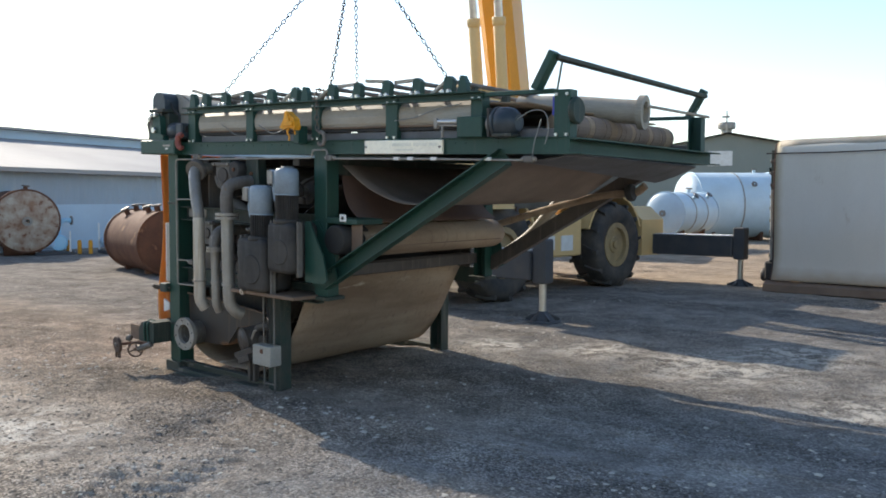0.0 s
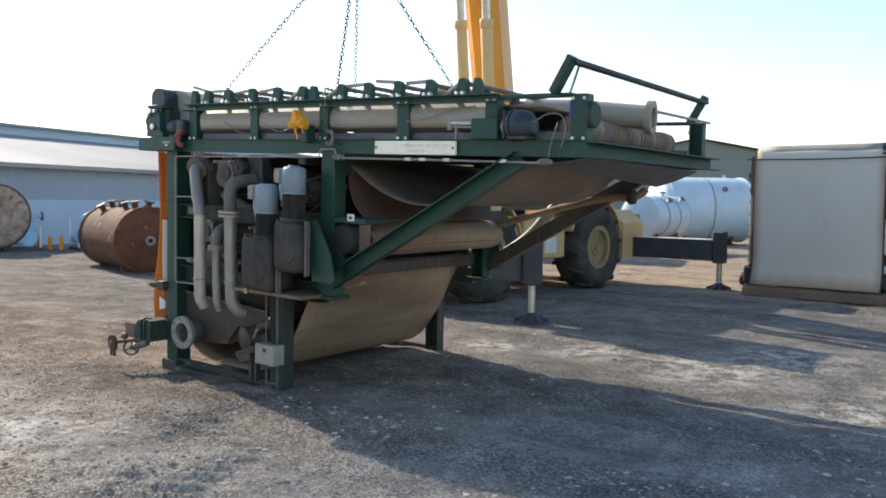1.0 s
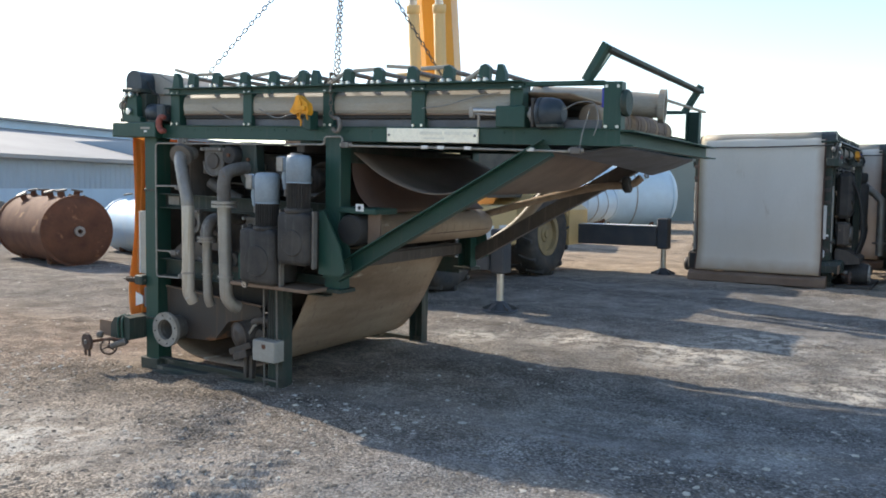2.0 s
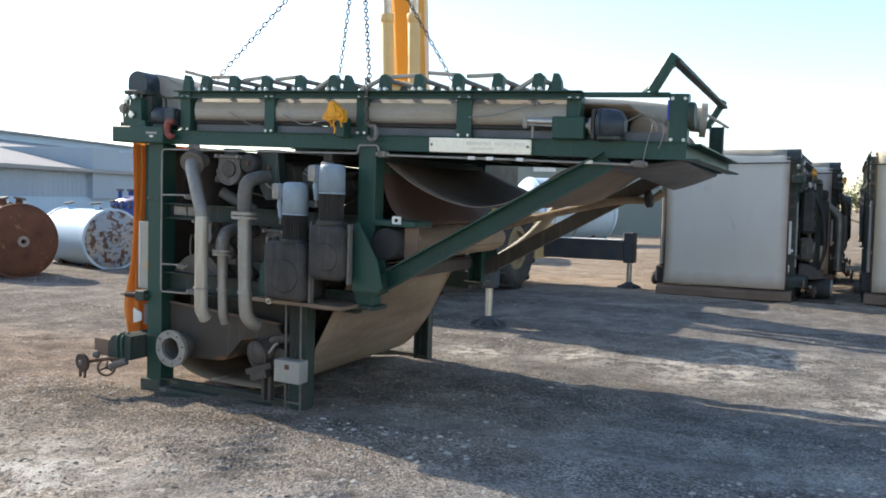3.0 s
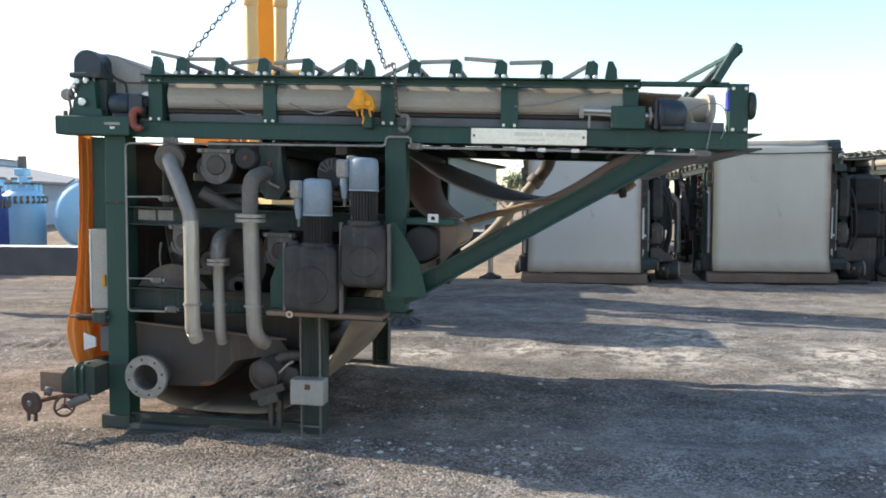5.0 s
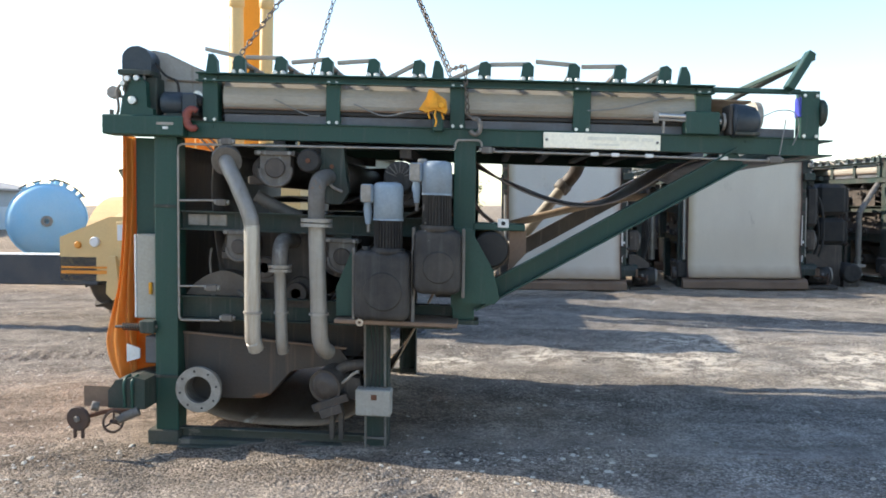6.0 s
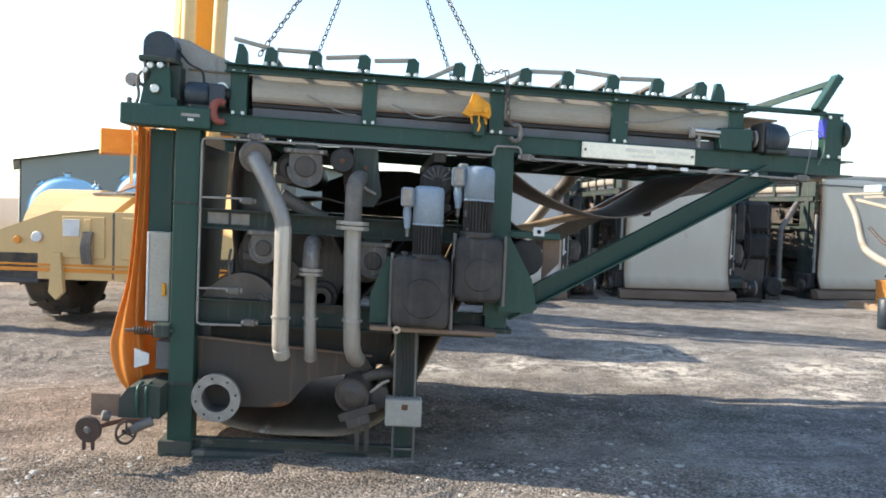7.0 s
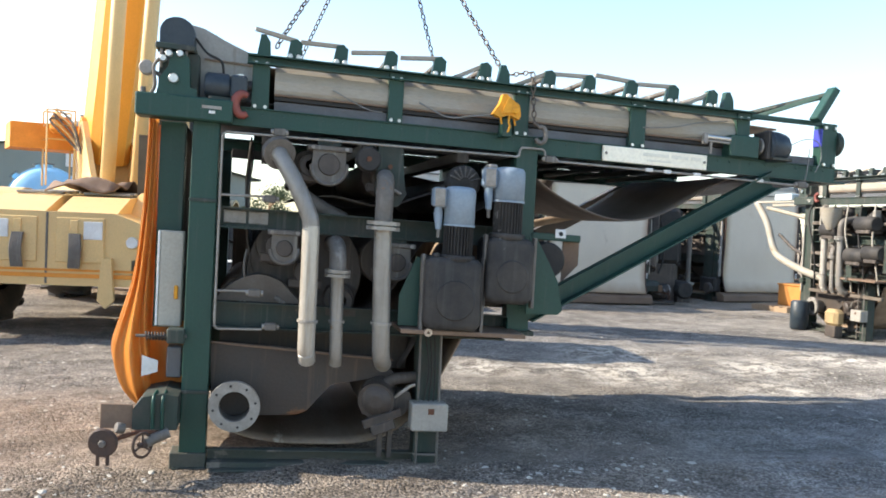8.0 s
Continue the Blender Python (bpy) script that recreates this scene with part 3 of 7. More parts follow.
    b1 = n.new("ShaderNodeBump")
    b1.inputs["Strength"].default_value, b1.inputs["Distance"].default_value = 0.9, 0.02
    l.new(mr(loose, 0.0, 1.0, 0.4, 0.95), b1.inputs["Strength"])
    l.new(vor.outputs["Distance"], b1.inputs["Height"])
    b1.invert = True
    b2 = n.new("ShaderNodeBump")
    b2.inputs["Strength"].default_value, b2.inputs["Distance"].default_value = 0.7, 0.035
    l.new(nz(14, 8, 0.7), b2.inputs["Height"])
    l.new(b1.outputs[0], b2.inputs["Normal"])
    l.new(b2.outputs[0], p.inputs["Normal"])
    g = Geo()
    g.add(vs, fs, True)
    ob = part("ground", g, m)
    tagged(ob, "rough grey-brown gravel yard with stones and wheel tracks", "ground", kind="structure")


build_ground()


def build_stones():
    """Loose stones strewn over the yard, denser near the walk."""
    rng = np.random.default_rng(5)
    mats = [material("grey_stone", (0.24, 0.21, 0.175), 0.95, scale=20, bump=0.2, spec=0.05),
            material("pale_stone", (0.58, 0.54, 0.47), 0.95, scale=20, bump=0.2, spec=0.05),
            material("dark_stone", (0.155, 0.138, 0.12), 0.95, scale=20, bump=0.2, spec=0.05)]
    for m_ in mats:
        m_.node_tree.nodes["Principled BSDF"].inputs["Diffuse Roughness"].default_value = 0.6
    f = (1 + 5 ** 0.5) / 2
    base = np.array([(-1, f, 0), (1, f, 0), (-1, -f, 0), (1, -f, 0), (0, -1, f), (0, 1, f), (0, -1, -f), (0, 1, -f), (f, 0, -1), (f, 0, 1), (-f, 0, -1), (-f, 0, 1)]) / 1.9
    tri = [(0, 11, 5), (0, 5, 1), (0, 1, 7), (0, 7, 10), (0, 10, 11), (1, 5, 9), (5, 11, 4), (11, 10, 2), (10, 7, 6), (7, 1, 8), (3, 9, 4), (3, 4, 2), (3, 2, 6), (3, 6, 8), (3, 8, 9), (4, 9, 5), (2, 4, 11), (6, 2, 10), (8, 6, 7), (9, 8, 1)]
    for mi, count, label in ((0, 20000, "small grey stones strewn over the yard"), (1, 12000, "pale stones strewn over the yard"), (2, 5000, "dark gravel stones strewn over the yard")):
        vs, fs = [], []
        for k in range(count):
            if rng.random() < 0.8:
                x, y = rng.uniform(-3, 8), rng.uniform(-3.6, 4.5) if rng.random() < 0.5 else rng.uniform(-3.4, 0.0)
            else:
                x, y = rng.uniform(-9, 13), rng.uniform(-4.0, 11)
            s = 0.005 + 0.016 * rng.random() ** 4
            if mi == 1:
                s = 0.005 + 0.024 * rng.random() ** 6
                if noise.noise(Vector((x * 0.6, y * 0.6, 9.0))) < -0.05:
                    continue
            sc = rng.uniform(0.6, 1.4, 3) * s
            sc[2] *= 0.55
            a = rng.uniform(0, 6.28)
            ca, sa = math.cos(a), math.sin(a)
            pts = base * sc * rng.uniform(0.75, 1.2, (12, 1))
            z = ground_height(x, y)
            o = len(vs)
            for p in pts:
                vs.append((x + p[0] * ca - p[1] * sa, y + p[0] * sa + p[1] * ca, z + p[2] * 0.8 - s * 0.1))
            fs += [(a_ + o, b_ + o, c_ + o) for a_, b_, c_ in tri]
        g = Geo()
        g.add(vs, fs)
        ob = part("gravel", g, mats[mi])
        tagged(ob, label, "gravel", kind="stuff")


build_stones()


# ---- sheds and distance ----
def corrugated(g, p, q, z0, z1, pitch=0.25, depth=0.03, thick=0.06):
    """A ribbed wall from p to q."""
    p, q = Vector((*p, 0)), Vector((*q, 0))
    d = (q - p)
    L_, a = d.length, d.normalized()
    nrm = Vector((a.y, -a.x, 0))
    n = max(2, int(L_ / pitch))
    vs, fs = [], []
    for i in range(n * 2 + 1):
        s = L_ * i / (2 * n)
        off = nrm * (depth if i % 2 else 0)
        for z in (z0, z1):
            vs.append(p + a * s + off + Vector((0, 0, z)))
        for z in (z0, z1):
            vs.append(p + a * s - nrm * thick + Vector((0, 0, z)))
    for i in range(n * 2):
        o, k = 4 * i, 4 * (i + 1)
        fs += [(o, k, k + 1, o + 1), (o + 2, o + 3, k + 3, k + 2), (o + 1, k + 1, k + 3, o + 3), (o, o + 2, k + 2, k)]
    g.add(vs, fs)
    return g


def shed(label, corner, along, length, depth, eave, ridge, wall="shed_wall", roof="shed_roof", low=None, low_h=0.0, vent=None, overhang=0.35, pitch=0.3):
    """A long metal shed. corner: one end of the front wall; along: unit direction of that wall; depth goes away to its left."""
    a = Vector((*along, 0)).normalized()
    b = Vector((-a.y, a.x, 0))
    c = Vector((*corner, 0))
    e = thing("shed", label, "shed")
    P = lambda s, t: tuple((c + a * s + b * t).xy)
    base = low_h if low else 0
    g = Geo()
    corrugated(g, P(0, 0), P(length, 0), base, eave, pitch)
    part("front_wall", g, wall, e)
    if low:
        g = Geo()
        corrugated(g, P(0, -0.05), P(length, -0.05), -0.1, base, 1.2, 0.02)
        part("lower_wall", g, low, e, "pale blue lower wall panels")
    for nm, s in (("end_wall", 0.0), ("end_wall", length)):
        pts = [c + a * s + b * 0.02, c + a * s + b * depth]
        g = Geo()
        v = [pts[0], pts[1], pts[1] + Vector((0, 0, eave)), c + a * s + b * depth / 2 + Vector((0, 0, ridge)), pts[0] + Vector((0, 0, eave))]
        w = [p + a * (0.1 if s == 0 else -0.1) for p in v]
        g.add(v + w, [(0, 1, 2, 3, 4), (9, 8, 7, 6, 5)] + [(i, 5 + i, 5 + (i + 1) % 5, (i + 1) % 5) for i in range(5)])
        part(nm, g, wall, e)
    g = Geo()
    corrugated(g, P(0, depth), P(length, depth), 0, eave, 1.0)
    part("back_wall", g, wall, e)
    for t0, t1, z0, z1 in ((-overhang, depth / 2, eave - overhang * (ridge - eave) / (depth / 2), ridge), (depth + overhang, depth / 2, eave - overhang * (ridge - eave) / (depth / 2), ridge)):
        g = Geo()
        n = max(4, int(length / 0.5))
        vs, fs = [], []
        for i in range(2 * n + 1):
            s = -0.3 + (length + 0.6) * i / (2 * n)
            up = 0.010 if i % 2 else 0.0
            for t, z in ((t0, z0), (t1, z1)):
                vs.append(c + a * s + b * t + Vector((0, 0, z + up + 0.05)))
            for t, z in ((t0, z0), (t1, z1)):
                vs.append(c + a * s + b * t + Vector((0, 0, z - 0.04)))
        for i in range(2 * n):
            o, k = 4 * i, 4 * (i + 1)
            fs += [(o, o + 1, k + 1, k), (o + 2, k + 2, k + 3, o + 3), (o, k, k + 2, o + 2), (o + 1, o + 3, k + 3, k + 1)]
        g.add(vs, fs)
        part("roof", g, roof, e)
    g = Geo().obox(c + a * -0.3 + b * (-overhang - 0.06) + Vector((0, 0, eave - 0.08)), c + a * (length + 0.3) + b * (-overhang - 0.06) + Vector((0, 0, eave - 0.08)), 0.12, 0.14)
    part("gutter", g, roof, e)
    if vent:
        s, t = vent
        zc = ridge
        g = Geo()
        o = c + a * s + b * depth / 2
        g.cyl(o + Vector((0, 0, zc - 0.1)), o + Vector((0, 0, zc + 0.35)), t * 0.6, 16)
        g.cyl(o + Vector((0, 0, zc + 0.35)), o + Vector((0, 0, zc + 0.7)), t, 16, 0.05)
        part("roof_vent", g, "panel_grey", e)
    return e


# ---- mobile crane ----
def wheel(parent, x, y, r, w, side, z=None):
    """A big lugged tyre on a rim; side is the way its outer face looks (+1 or -1 along y)."""
    z = r if z is None else z
    wh = new("wheel")
    wh.parent = parent
    g = Geo()
    prof = [(0.50, -0.36), (0.62, -0.47), (0.80, -0.50), (0.93, -0.47), (0.985, -0.38), (1.0, -0.2), (1.0, 0.2), (0.985, 0.38), (0.93, 0.47), (0.80, 0.50), (0.62, 0.47), (0.50, 0.36)]
    n = 40
    vs, fs = [], []
    for k in range(n):
        an = 2 * math.pi * k / n
        for rr, yy in prof:
            vs.append((x + math.cos(an) * rr * r * 0.965, y + yy * w, z + math.sin(an) * rr * r * 0.965))
    m_ = len(prof)
    for k in range(n):
        for i in range(m_ - 1):
            fs.append((k * m_ + i, k * m_ + i + 1, ((k + 1) % n) * m_ + i + 1, ((k + 1) % n) * m_ + i))
    g.add(vs, fs, True)
    part("tyre", g, "tyre", wh)
    for k in range(24):                      # tread lugs, slanted, on alternate sides
        an = 2 * math.pi * k / 24
        sgn = 1 if k % 2 else -1
        vs, fs = [], []
        for s_ in range(4):
            a0, rr = an + 0.05 * s_, r * (0.965 if s_ < 3 else 0.94)
            for da, dr in ((-0.048, -0.04), (0.048, -0.04), (0.040, 0.035), (-0.040, 0.035)):
                vs.append((x + math.cos(a0 + da) * (rr + dr), y + sgn * w * (0.02 + 0.16 * s_), z + math.sin(a0 + da) * (rr + dr)))
        for s_ in range(3):
            for i in range(4):
                fs.append((4 * s_ + i, 4 * s_ + (i + 1) % 4, 4 * s_ + 4 + (i + 1) % 4, 4 * s_ + 4 + i))
        g = Geo()
        g.add(vs, fs + [(0, 1, 2, 3), (12, 13, 14, 15)])
        part("tread_lug", g, "tyre", wh)
    g = Geo()
    f = side
    g.ring((x, y + f * w * 0.30, z), (0, 1, 0), r * 0.40, r * 0.52, w * 0.25, 32)
    g.cyl((x, y - w * 0.3, z), (x, y + f * w * 0.18, z), r * 0.42, 28)
    g.cyl((x, y + f * w * 0.15, z), (x, y + f * w * 0.34, z), r * 0.2, 20, 0.02)
    g.cyl((x, y + f * w * 0.34, z), (x, y + f * w * 0.40, z), r * 0.10, 16, 0.01)
    for k in range(12):
        an = 2 * math.pi * k / 12
        c = (x + math.cos(an) * r * 0.31, y + f * w * 0.17, z + math.sin(an) * r * 0.31)
        g.cyl(c, (c[0], c[1] + f * 0.04, c[2]), 0.018, 6)
    part("rim", g, "rim", wh)
    return wh


def build_crane():
    yaw = 83.8
    e = thing("mobile_crane", "yellow rough-terrain mobile crane on outriggers with its boom raised", "crane",
              pose(-1.45, 7.87, 0, 0, 0, yaw))
    # carrier: the end with the two hoods looks at the yard
    part("chassis", Geo().box(-2.6, 3.3, -0.62, 0.62, 0.62, 1.28, 0.02), "crane", e)
    g = Geo().prism([(-1.42, 0.60), (1.42, 0.60), (1.42, 1.16), (0.72, 1.42), (-0.72, 1.42), (-1.42, 1.16)], -2.95, -2.35, "x")
    nose = part("end_box", g, "crane", e)
    g = Geo()
    for z0, z1 in ((0.69, 0.735), (0.76, 0.785)):
        g.box(-2.962, -2.948, -1.40, 1.40, z0, z1, 0.002)
    part("end_stripe", g, "crane_orange", nose, "orange stripe across the end")
    part("seam", Geo().box(-2.958, -2.945, -0.012, 0.012, 0.62, 1.41, 0.002), "dark_pipe", nose)
    for s in (-1, 1):
        hd = new("engine_hood")
        hd.parent = e
        g = Geo().prism([(-2.9, 1.40), (-2.3, 1.60), (-0.75, 1.66), (-0.75, 1.25), (-2.9, 1.25)], min(s * 0.06, s * 0.72), max(s * 0.06, s * 0.72))
        part("hood_top", g, "crane", hd)
        g = Geo().prism([(-2.9, 1.15), (-2.3, 1.30), (-0.75, 1.36), (-0.75, 1.05), (-2.9, 1.05)], min(s * 0.74, s * 1.36), max(s * 0.74, s * 1.36))
        part("hood_side", g, "crane", hd)
        for k in range(5):
            part("louvre", Geo().box(-2.1 + 0.24 * k, -1.98 + 0.24 * k, min(s * 0.12, s * 0.66), max(s * 0.12, s * 0.66), 1.625 + 0.009 * k, 1.655 + 0.009 * k, 0.006), "panel_grey", hd)
        part("end_hatch", Geo().box(-2.972, -2.945, min(s * 0.10, s * 0.62), max(s * 0.10, s * 0.62), 0.86, 1.36, 0.008), "crane", nose)
        part("hatch_hinge", Geo().box(-2.99, -2.96, s * 0.30 - 0.04, s * 0.30 + 0.04, 0.88, 1.33, 0.006), "crane", nose)
        part("data_plate", Geo().box(-2.985, -2.968, min(s * 0.40, s * 0.60), max(s * 0.40, s * 0.60), 1.12, 1.32, 0.003), "white", nose)
        part("end_lamp", Geo().cyl((-2.94, s * 0.92, 1.10), (-2.99, s * 0.92, 1.10), 0.065, 18, 0.01), "white", nose, "round white lamp")
        part("reflector", Geo().cyl((-2.94, s * 1.16, 1.06), (-2.98, s * 1.16, 1.06), 0.045, 16, 0.008), "crane_orange", nose)
        g = Geo()
        for k in range(6):
            yy = s * 0.30 + 0.02 * (k - 3)
            g.tube(curve([(-3.0, yy, 1.18), (-3.03, yy * 1.05, 1.0), (-3.01, yy, 0.80)], 4), 0.016, 6)
        part("latch_chain", g, "dark_pipe", nose)
        part("tow_eye", Geo().prism([(s * 0.66 - 0.05, 0.92), (s * 0.66 + 0.05, 0.92), (s * 0.66 + 0.09, 0.45), (s * 0.66, 0.36), (s * 0.66 - 0.09, 0.45)], -3.02, -2.95, "x"), "crane", nose)
    # debris sheet lying on the deck
    g = Geo().sheet(curve2([(-2.2, 1.70), (-1.9, 1.80), (-1.6, 1.72), (-1.3, 1.78), (-0.9, 1.70)], 4), -0.5, 0.3, 0.02, 6, sag=lambda x, y, z: (0, 0, 0.05 * math.sin(9 * y + 5 * x)))
    part("canvas_cover", g, "rust_base", e, "brown canvas lying over the hood")
    # wheels
    for x in (-1.6, 1.6):
        for s in (-1, 1):
            wheel(e, x, s * 1.2, 0.77, 0.60, s)
            g = Geo()
            prof = [(x + math.cos(radians(a)) * 0.92, 0.77 + math.sin(radians(a)) * 0.92) for a in range(20, 161, 10)]
            prof2 = [(x + math.cos(radians(a)) * 0.88, 0.77 + math.sin(radians(a)) * 0.88) for a in range(160, 19, -10)]
            g.prism(prof + prof2, min(s * 0.7, s * 1.42), max(s * 0.7, s * 1.42))
            part("mudguard", g, "crane", e)
        part("axle", Geo().cyl((x, -1.0, 0.72), (x, 1.0, 0.72), 0.16, 16), "crane_dark", e)
    for s in (-1, 1):
        part("side_tank", Geo().box(-0.6, 0.62, min(s * 0.66, s * 1.36), max(s * 0.66, s * 1.36), 0.62, 1.32, 0.03), "crane", e)
        part("side_plate", Geo().box(-0.42, -0.18, s * 1.365 - 0.006, s * 1.365 + 0.006, 0.75, 0.98, 0.003), "white", e)
        part("side_plate", Geo().box(0.0, 0.34, s * 1.365 - 0.006, s * 1.365 + 0.006, 0.72, 0.98, 0.003), "white", e)
    part("rear_box", Geo().prism([(-1.40, 0.52), (1.40, 0.52), (1.40, 1.2), (1.1, 1.45), (-1.1, 1.45), (-1.40, 1.2)], 2.55, 3.35, "x"), "crane", e)
    # outriggers
    for x in (-3.1, 3.1):
        for s in (-1, 1):
            o = new("outrigger")
            o.parent = e
            xx = x + (0.30 if x < 0 else 0.0)
            far = 3.33 if x < 0 < s else 3.1                 # this beam is lengthened to fit the camera's view
            part("beam", Geo().box(xx - 0.15, xx + 0.15, s * 0.9 if s > 0 else -3.0, far - 0.1 if s > 0 else -0.9, 0.54, 0.92, 0.015), "crane_dark", o)
            part("beam_edge", Geo().box(xx - 0.155, xx + 0.155, s * 1.45 if s > 0 else -2.95, far - 0.15 if s > 0 else -1.45, 0.922, 0.935, 0.003), "white", o)
            part("jack_sleeve", Geo().box(xx - 0.105, xx + 0.105, s * far - 0.105, s * far + 0.105, 0.50, 1.08, 0.02), "crane_dark", o)
            part("jack_rod", Geo().cyl((xx, s * far, 0.06), (xx, s * far, 0.5), 0.05, 18), "steel", o)
            g = Geo().cyl((xx, s * far, -0.03), (xx, s * far, 0.025), 0.24, 20, 0.012)
            g.tube([(xx, s * far, 0.02), (xx, s * far, 0.14)], [0.17, 0.06], 16)
            for k in range(6):
                an = math.pi / 3 * k
                g.obox((xx + 0.05 * math.cos(an), s * far + 0.05 * math.sin(an), 0.10), (xx + 0.22 * math.cos(an), s * far + 0.22 * math.sin(an), 0.03), 0.02, 0.05)
            part("float_pad", g, "crane_dark", o)
    # superstructure, turned towards the lift
    th = math.atan2(-0.94, 0.34)
    T = pose(0, 0, 0, 0, 0, math.degrees(th) - yaw)
    R = lambda g_: g_.moved(T)
    part("slew_ring", Geo().cyl((0, 0, 1.28), (0, 0, 1.62), 0.75, 36, 0.02), "crane_dark", e)
    part("deck", R(Geo().box(-1.7, 0.9, -0.7, 0.7, 1.62, 1.78, 0.02)), "crane", e)
    for s in (-1, 1):
        part("boom_bracket", R(Geo().prism([(-1.5, 1.78), (-0.1, 1.78), (-0.45, 2.1), (-1.15, 2.8), (-1.38, 2.8), (-1.65, 2.2)], s * 0.34 - 0.04, s * 0.34 + 0.04)), "crane", e)
    part("counterweight", R(Geo().prism([(-2.60, 2.36), (-1.75, 2.36), (-1.75, 2.76), (-2.53, 2.76), (-2.60, 2.68)], -1.32, 0.9)), "crane_orange", e, "orange counterweight")
    cab = new("operator_cab")
    cab.parent = e
    inv = pose(-1.45, 7.87, 0, 0, 0, yaw).inverted()
    W_ = lambda g_: g_.moved(inv)
    part("cab_body", W_(Geo().prism([(4.62, 1.45), (6.05, 1.45), (6.05, 3.12), (4.80, 3.12), (4.62, 2.75)], -0.30, 0.05, "x")), "crane", cab)
    # two unseen blocks added for their shadow, dark so they hide behind the press
    part("engine_house", W_(Geo().prism([(6.15, 1.45), (9.75, 1.45), (9.75, 2.30), (9.45, 2.42), (6.15, 2.42)], -1.0, -0.14, "x")), "ochre_dark", e, "dark hidden block added to cast the crane's shadow")
    part("rear_ballast", W_(Geo().prism([(9.80, 1.45), (10.85, 1.45), (10.85, 3.0), (10.6, 3.15), (9.80, 3.15)], -1.6, -0.38, "x")), "ochre_dark", e, "dark hidden rear block added to cast shadow")
    part("cab_roof", W_(Geo().box(-0.32, 0.08, 4.74, 6.09, 3.12, 3.18, 0.02)), "crane", cab)
    part("side_window", W_(Geo().prism([(4.72, 2.2), (5.95, 2.2), (5.95, 3.0), (4.86, 3.0)], 0.052, 0.062, "x")), "black", cab, "dark cab window")
    part("side_window", W_(Geo().prism([(4.72, 2.2), (5.95, 2.2), (5.95, 3.0), (4.86, 3.0)], -0.312, -0.302, "x")), "black", cab, "dark cab window")
    part("front_window", W_(Geo().obox((-0.125, 4.61, 2.05), (-0.125, 4.61, 2.70), 0.28, 0.02, (0, 1, 0))), "black", cab, "dark cab window")
    w = new("winch")
    w.parent = e
    part("drum", R(Geo().cyl((-1.45, -0.3, 2.62), (-1.45, 0.3, 2.62), 0.18, 20)), "dark_pipe", w)
    for s in (-1, 1):
        part("drum_flange", R(Geo().cyl((-1.45, s * 0.30, 2.62), (-1.45, s * 0.36, 2.62), 0.27, 24)), "crane_orange", w)
    part("winch_frame", R(Geo().box(-1.75, -1.1, -0.42, 0.42, 1.78, 2.36, 0.03)), "crane", w)
    rails = new("deck_railing")
    rails.parent = e
    for k_, (xa, ya) in enumerate(((-1.8, -0.85), (-1.8, -0.45), (-1.35, -0.85), (-1.35, -0.45))):
        part("upright", R(Geo().tube([(xa, ya, 1.78), (xa, ya, 2.95)], 0.014, 8)), "crane", rails)
    for z_ in (2.5, 2.72, 2.95):
        part("rail", R(Geo().tube([(-1.8, -0.45, z_), (-1.8, -0.85, z_), (-1.35, -0.85, z_), (-1.35, -0.45, z_)], 0.014, 8)), "crane", rails)
    part("hydraulic_block", R(Geo().box(-1.7, -1.42, -0.78, -0.5, 2.60, 2.86, 0.05)), "crane_orange", rails)
    for k_ in range(5):
        part("hydraulic_hose", R(Geo().tube(curve([(-1.62 + 0.06 * k_, -0.62, 2.80), (-1.5 + 0.05 * k_, -0.7 - 0.03 * k_, 2.98 - 0.05 * k_), (-1.25, -0.5, 2.75 - 0.08 * k_), (-1.1, -0.4, 2.3)], 4), 0.018, 6)), "crane" if k_ % 2 else "dark_pipe", rails)
    # boom and luffing rams
    el = radians(64)
    ca, sa = math.cos(el), math.sin(el)
    piv = Vector((-1.17, 0, 2.6))
    ax, nx_ = Vector((ca, 0, sa)), Vector((sa, 0, -ca))      # along the boom; towards its underside

    def boom_section(s0, s1, w_, h_, nm, mat_="boom"):
        g_ = Geo()
        pts = []
        for s_ in (s0, s1):
            c_ = piv + ax * s_
            for dy, dn in ((-0.5, -0.5), (0.5, -0.5), (0.5, 0.32), (0.3, 0.5), (-0.3, 0.5), (-0.5, 0.32)):
                pts.append(c_ + nx_ * (dn * h_) + Vector((0, dy * w_, 0)))
        g_.add(pts, [(0, 1, 2, 3, 4, 5), (11, 10, 9, 8, 7, 6)] + [(i, (i + 1) % 6, 6 + (i + 1) % 6, 6 + i) for i in range(6)])
        return part(nm, R(g_), mat_, e)
    boom_section(-0.3, 8.6, 0.60, 0.95, "boom_base")
    boom_section(8.5, 13.5, 0.46, 0.62, "boom_section")
    boom_section(13.4, 19.0, 0.38, 0.52, "boom_tip")
    for s in (-1, 1):
        ram = new("luffing_ram")
        ram.parent = e
        p0, p1 = Vector((0.155, s * 0.205 - 0.025, 1.85)), Vector((1.76, s * 0.245 - 0.04, 8.67))
        d = p1 - p0
        part("barrel", R(Geo().cyl(p0, p0 + d * 0.405, 0.10, 20, 0.01)), "crane", ram)
        part("collar", R(Geo().cyl(p0 + d * 0.39, p0 + d * 0.41, 0.115, 20, 0.01)), "crane", ram)
        part("rod", R(Geo().cyl(p0 + d * 0.405, p1, 0.07, 18)), "steel", ram)
    return e


build_crane()


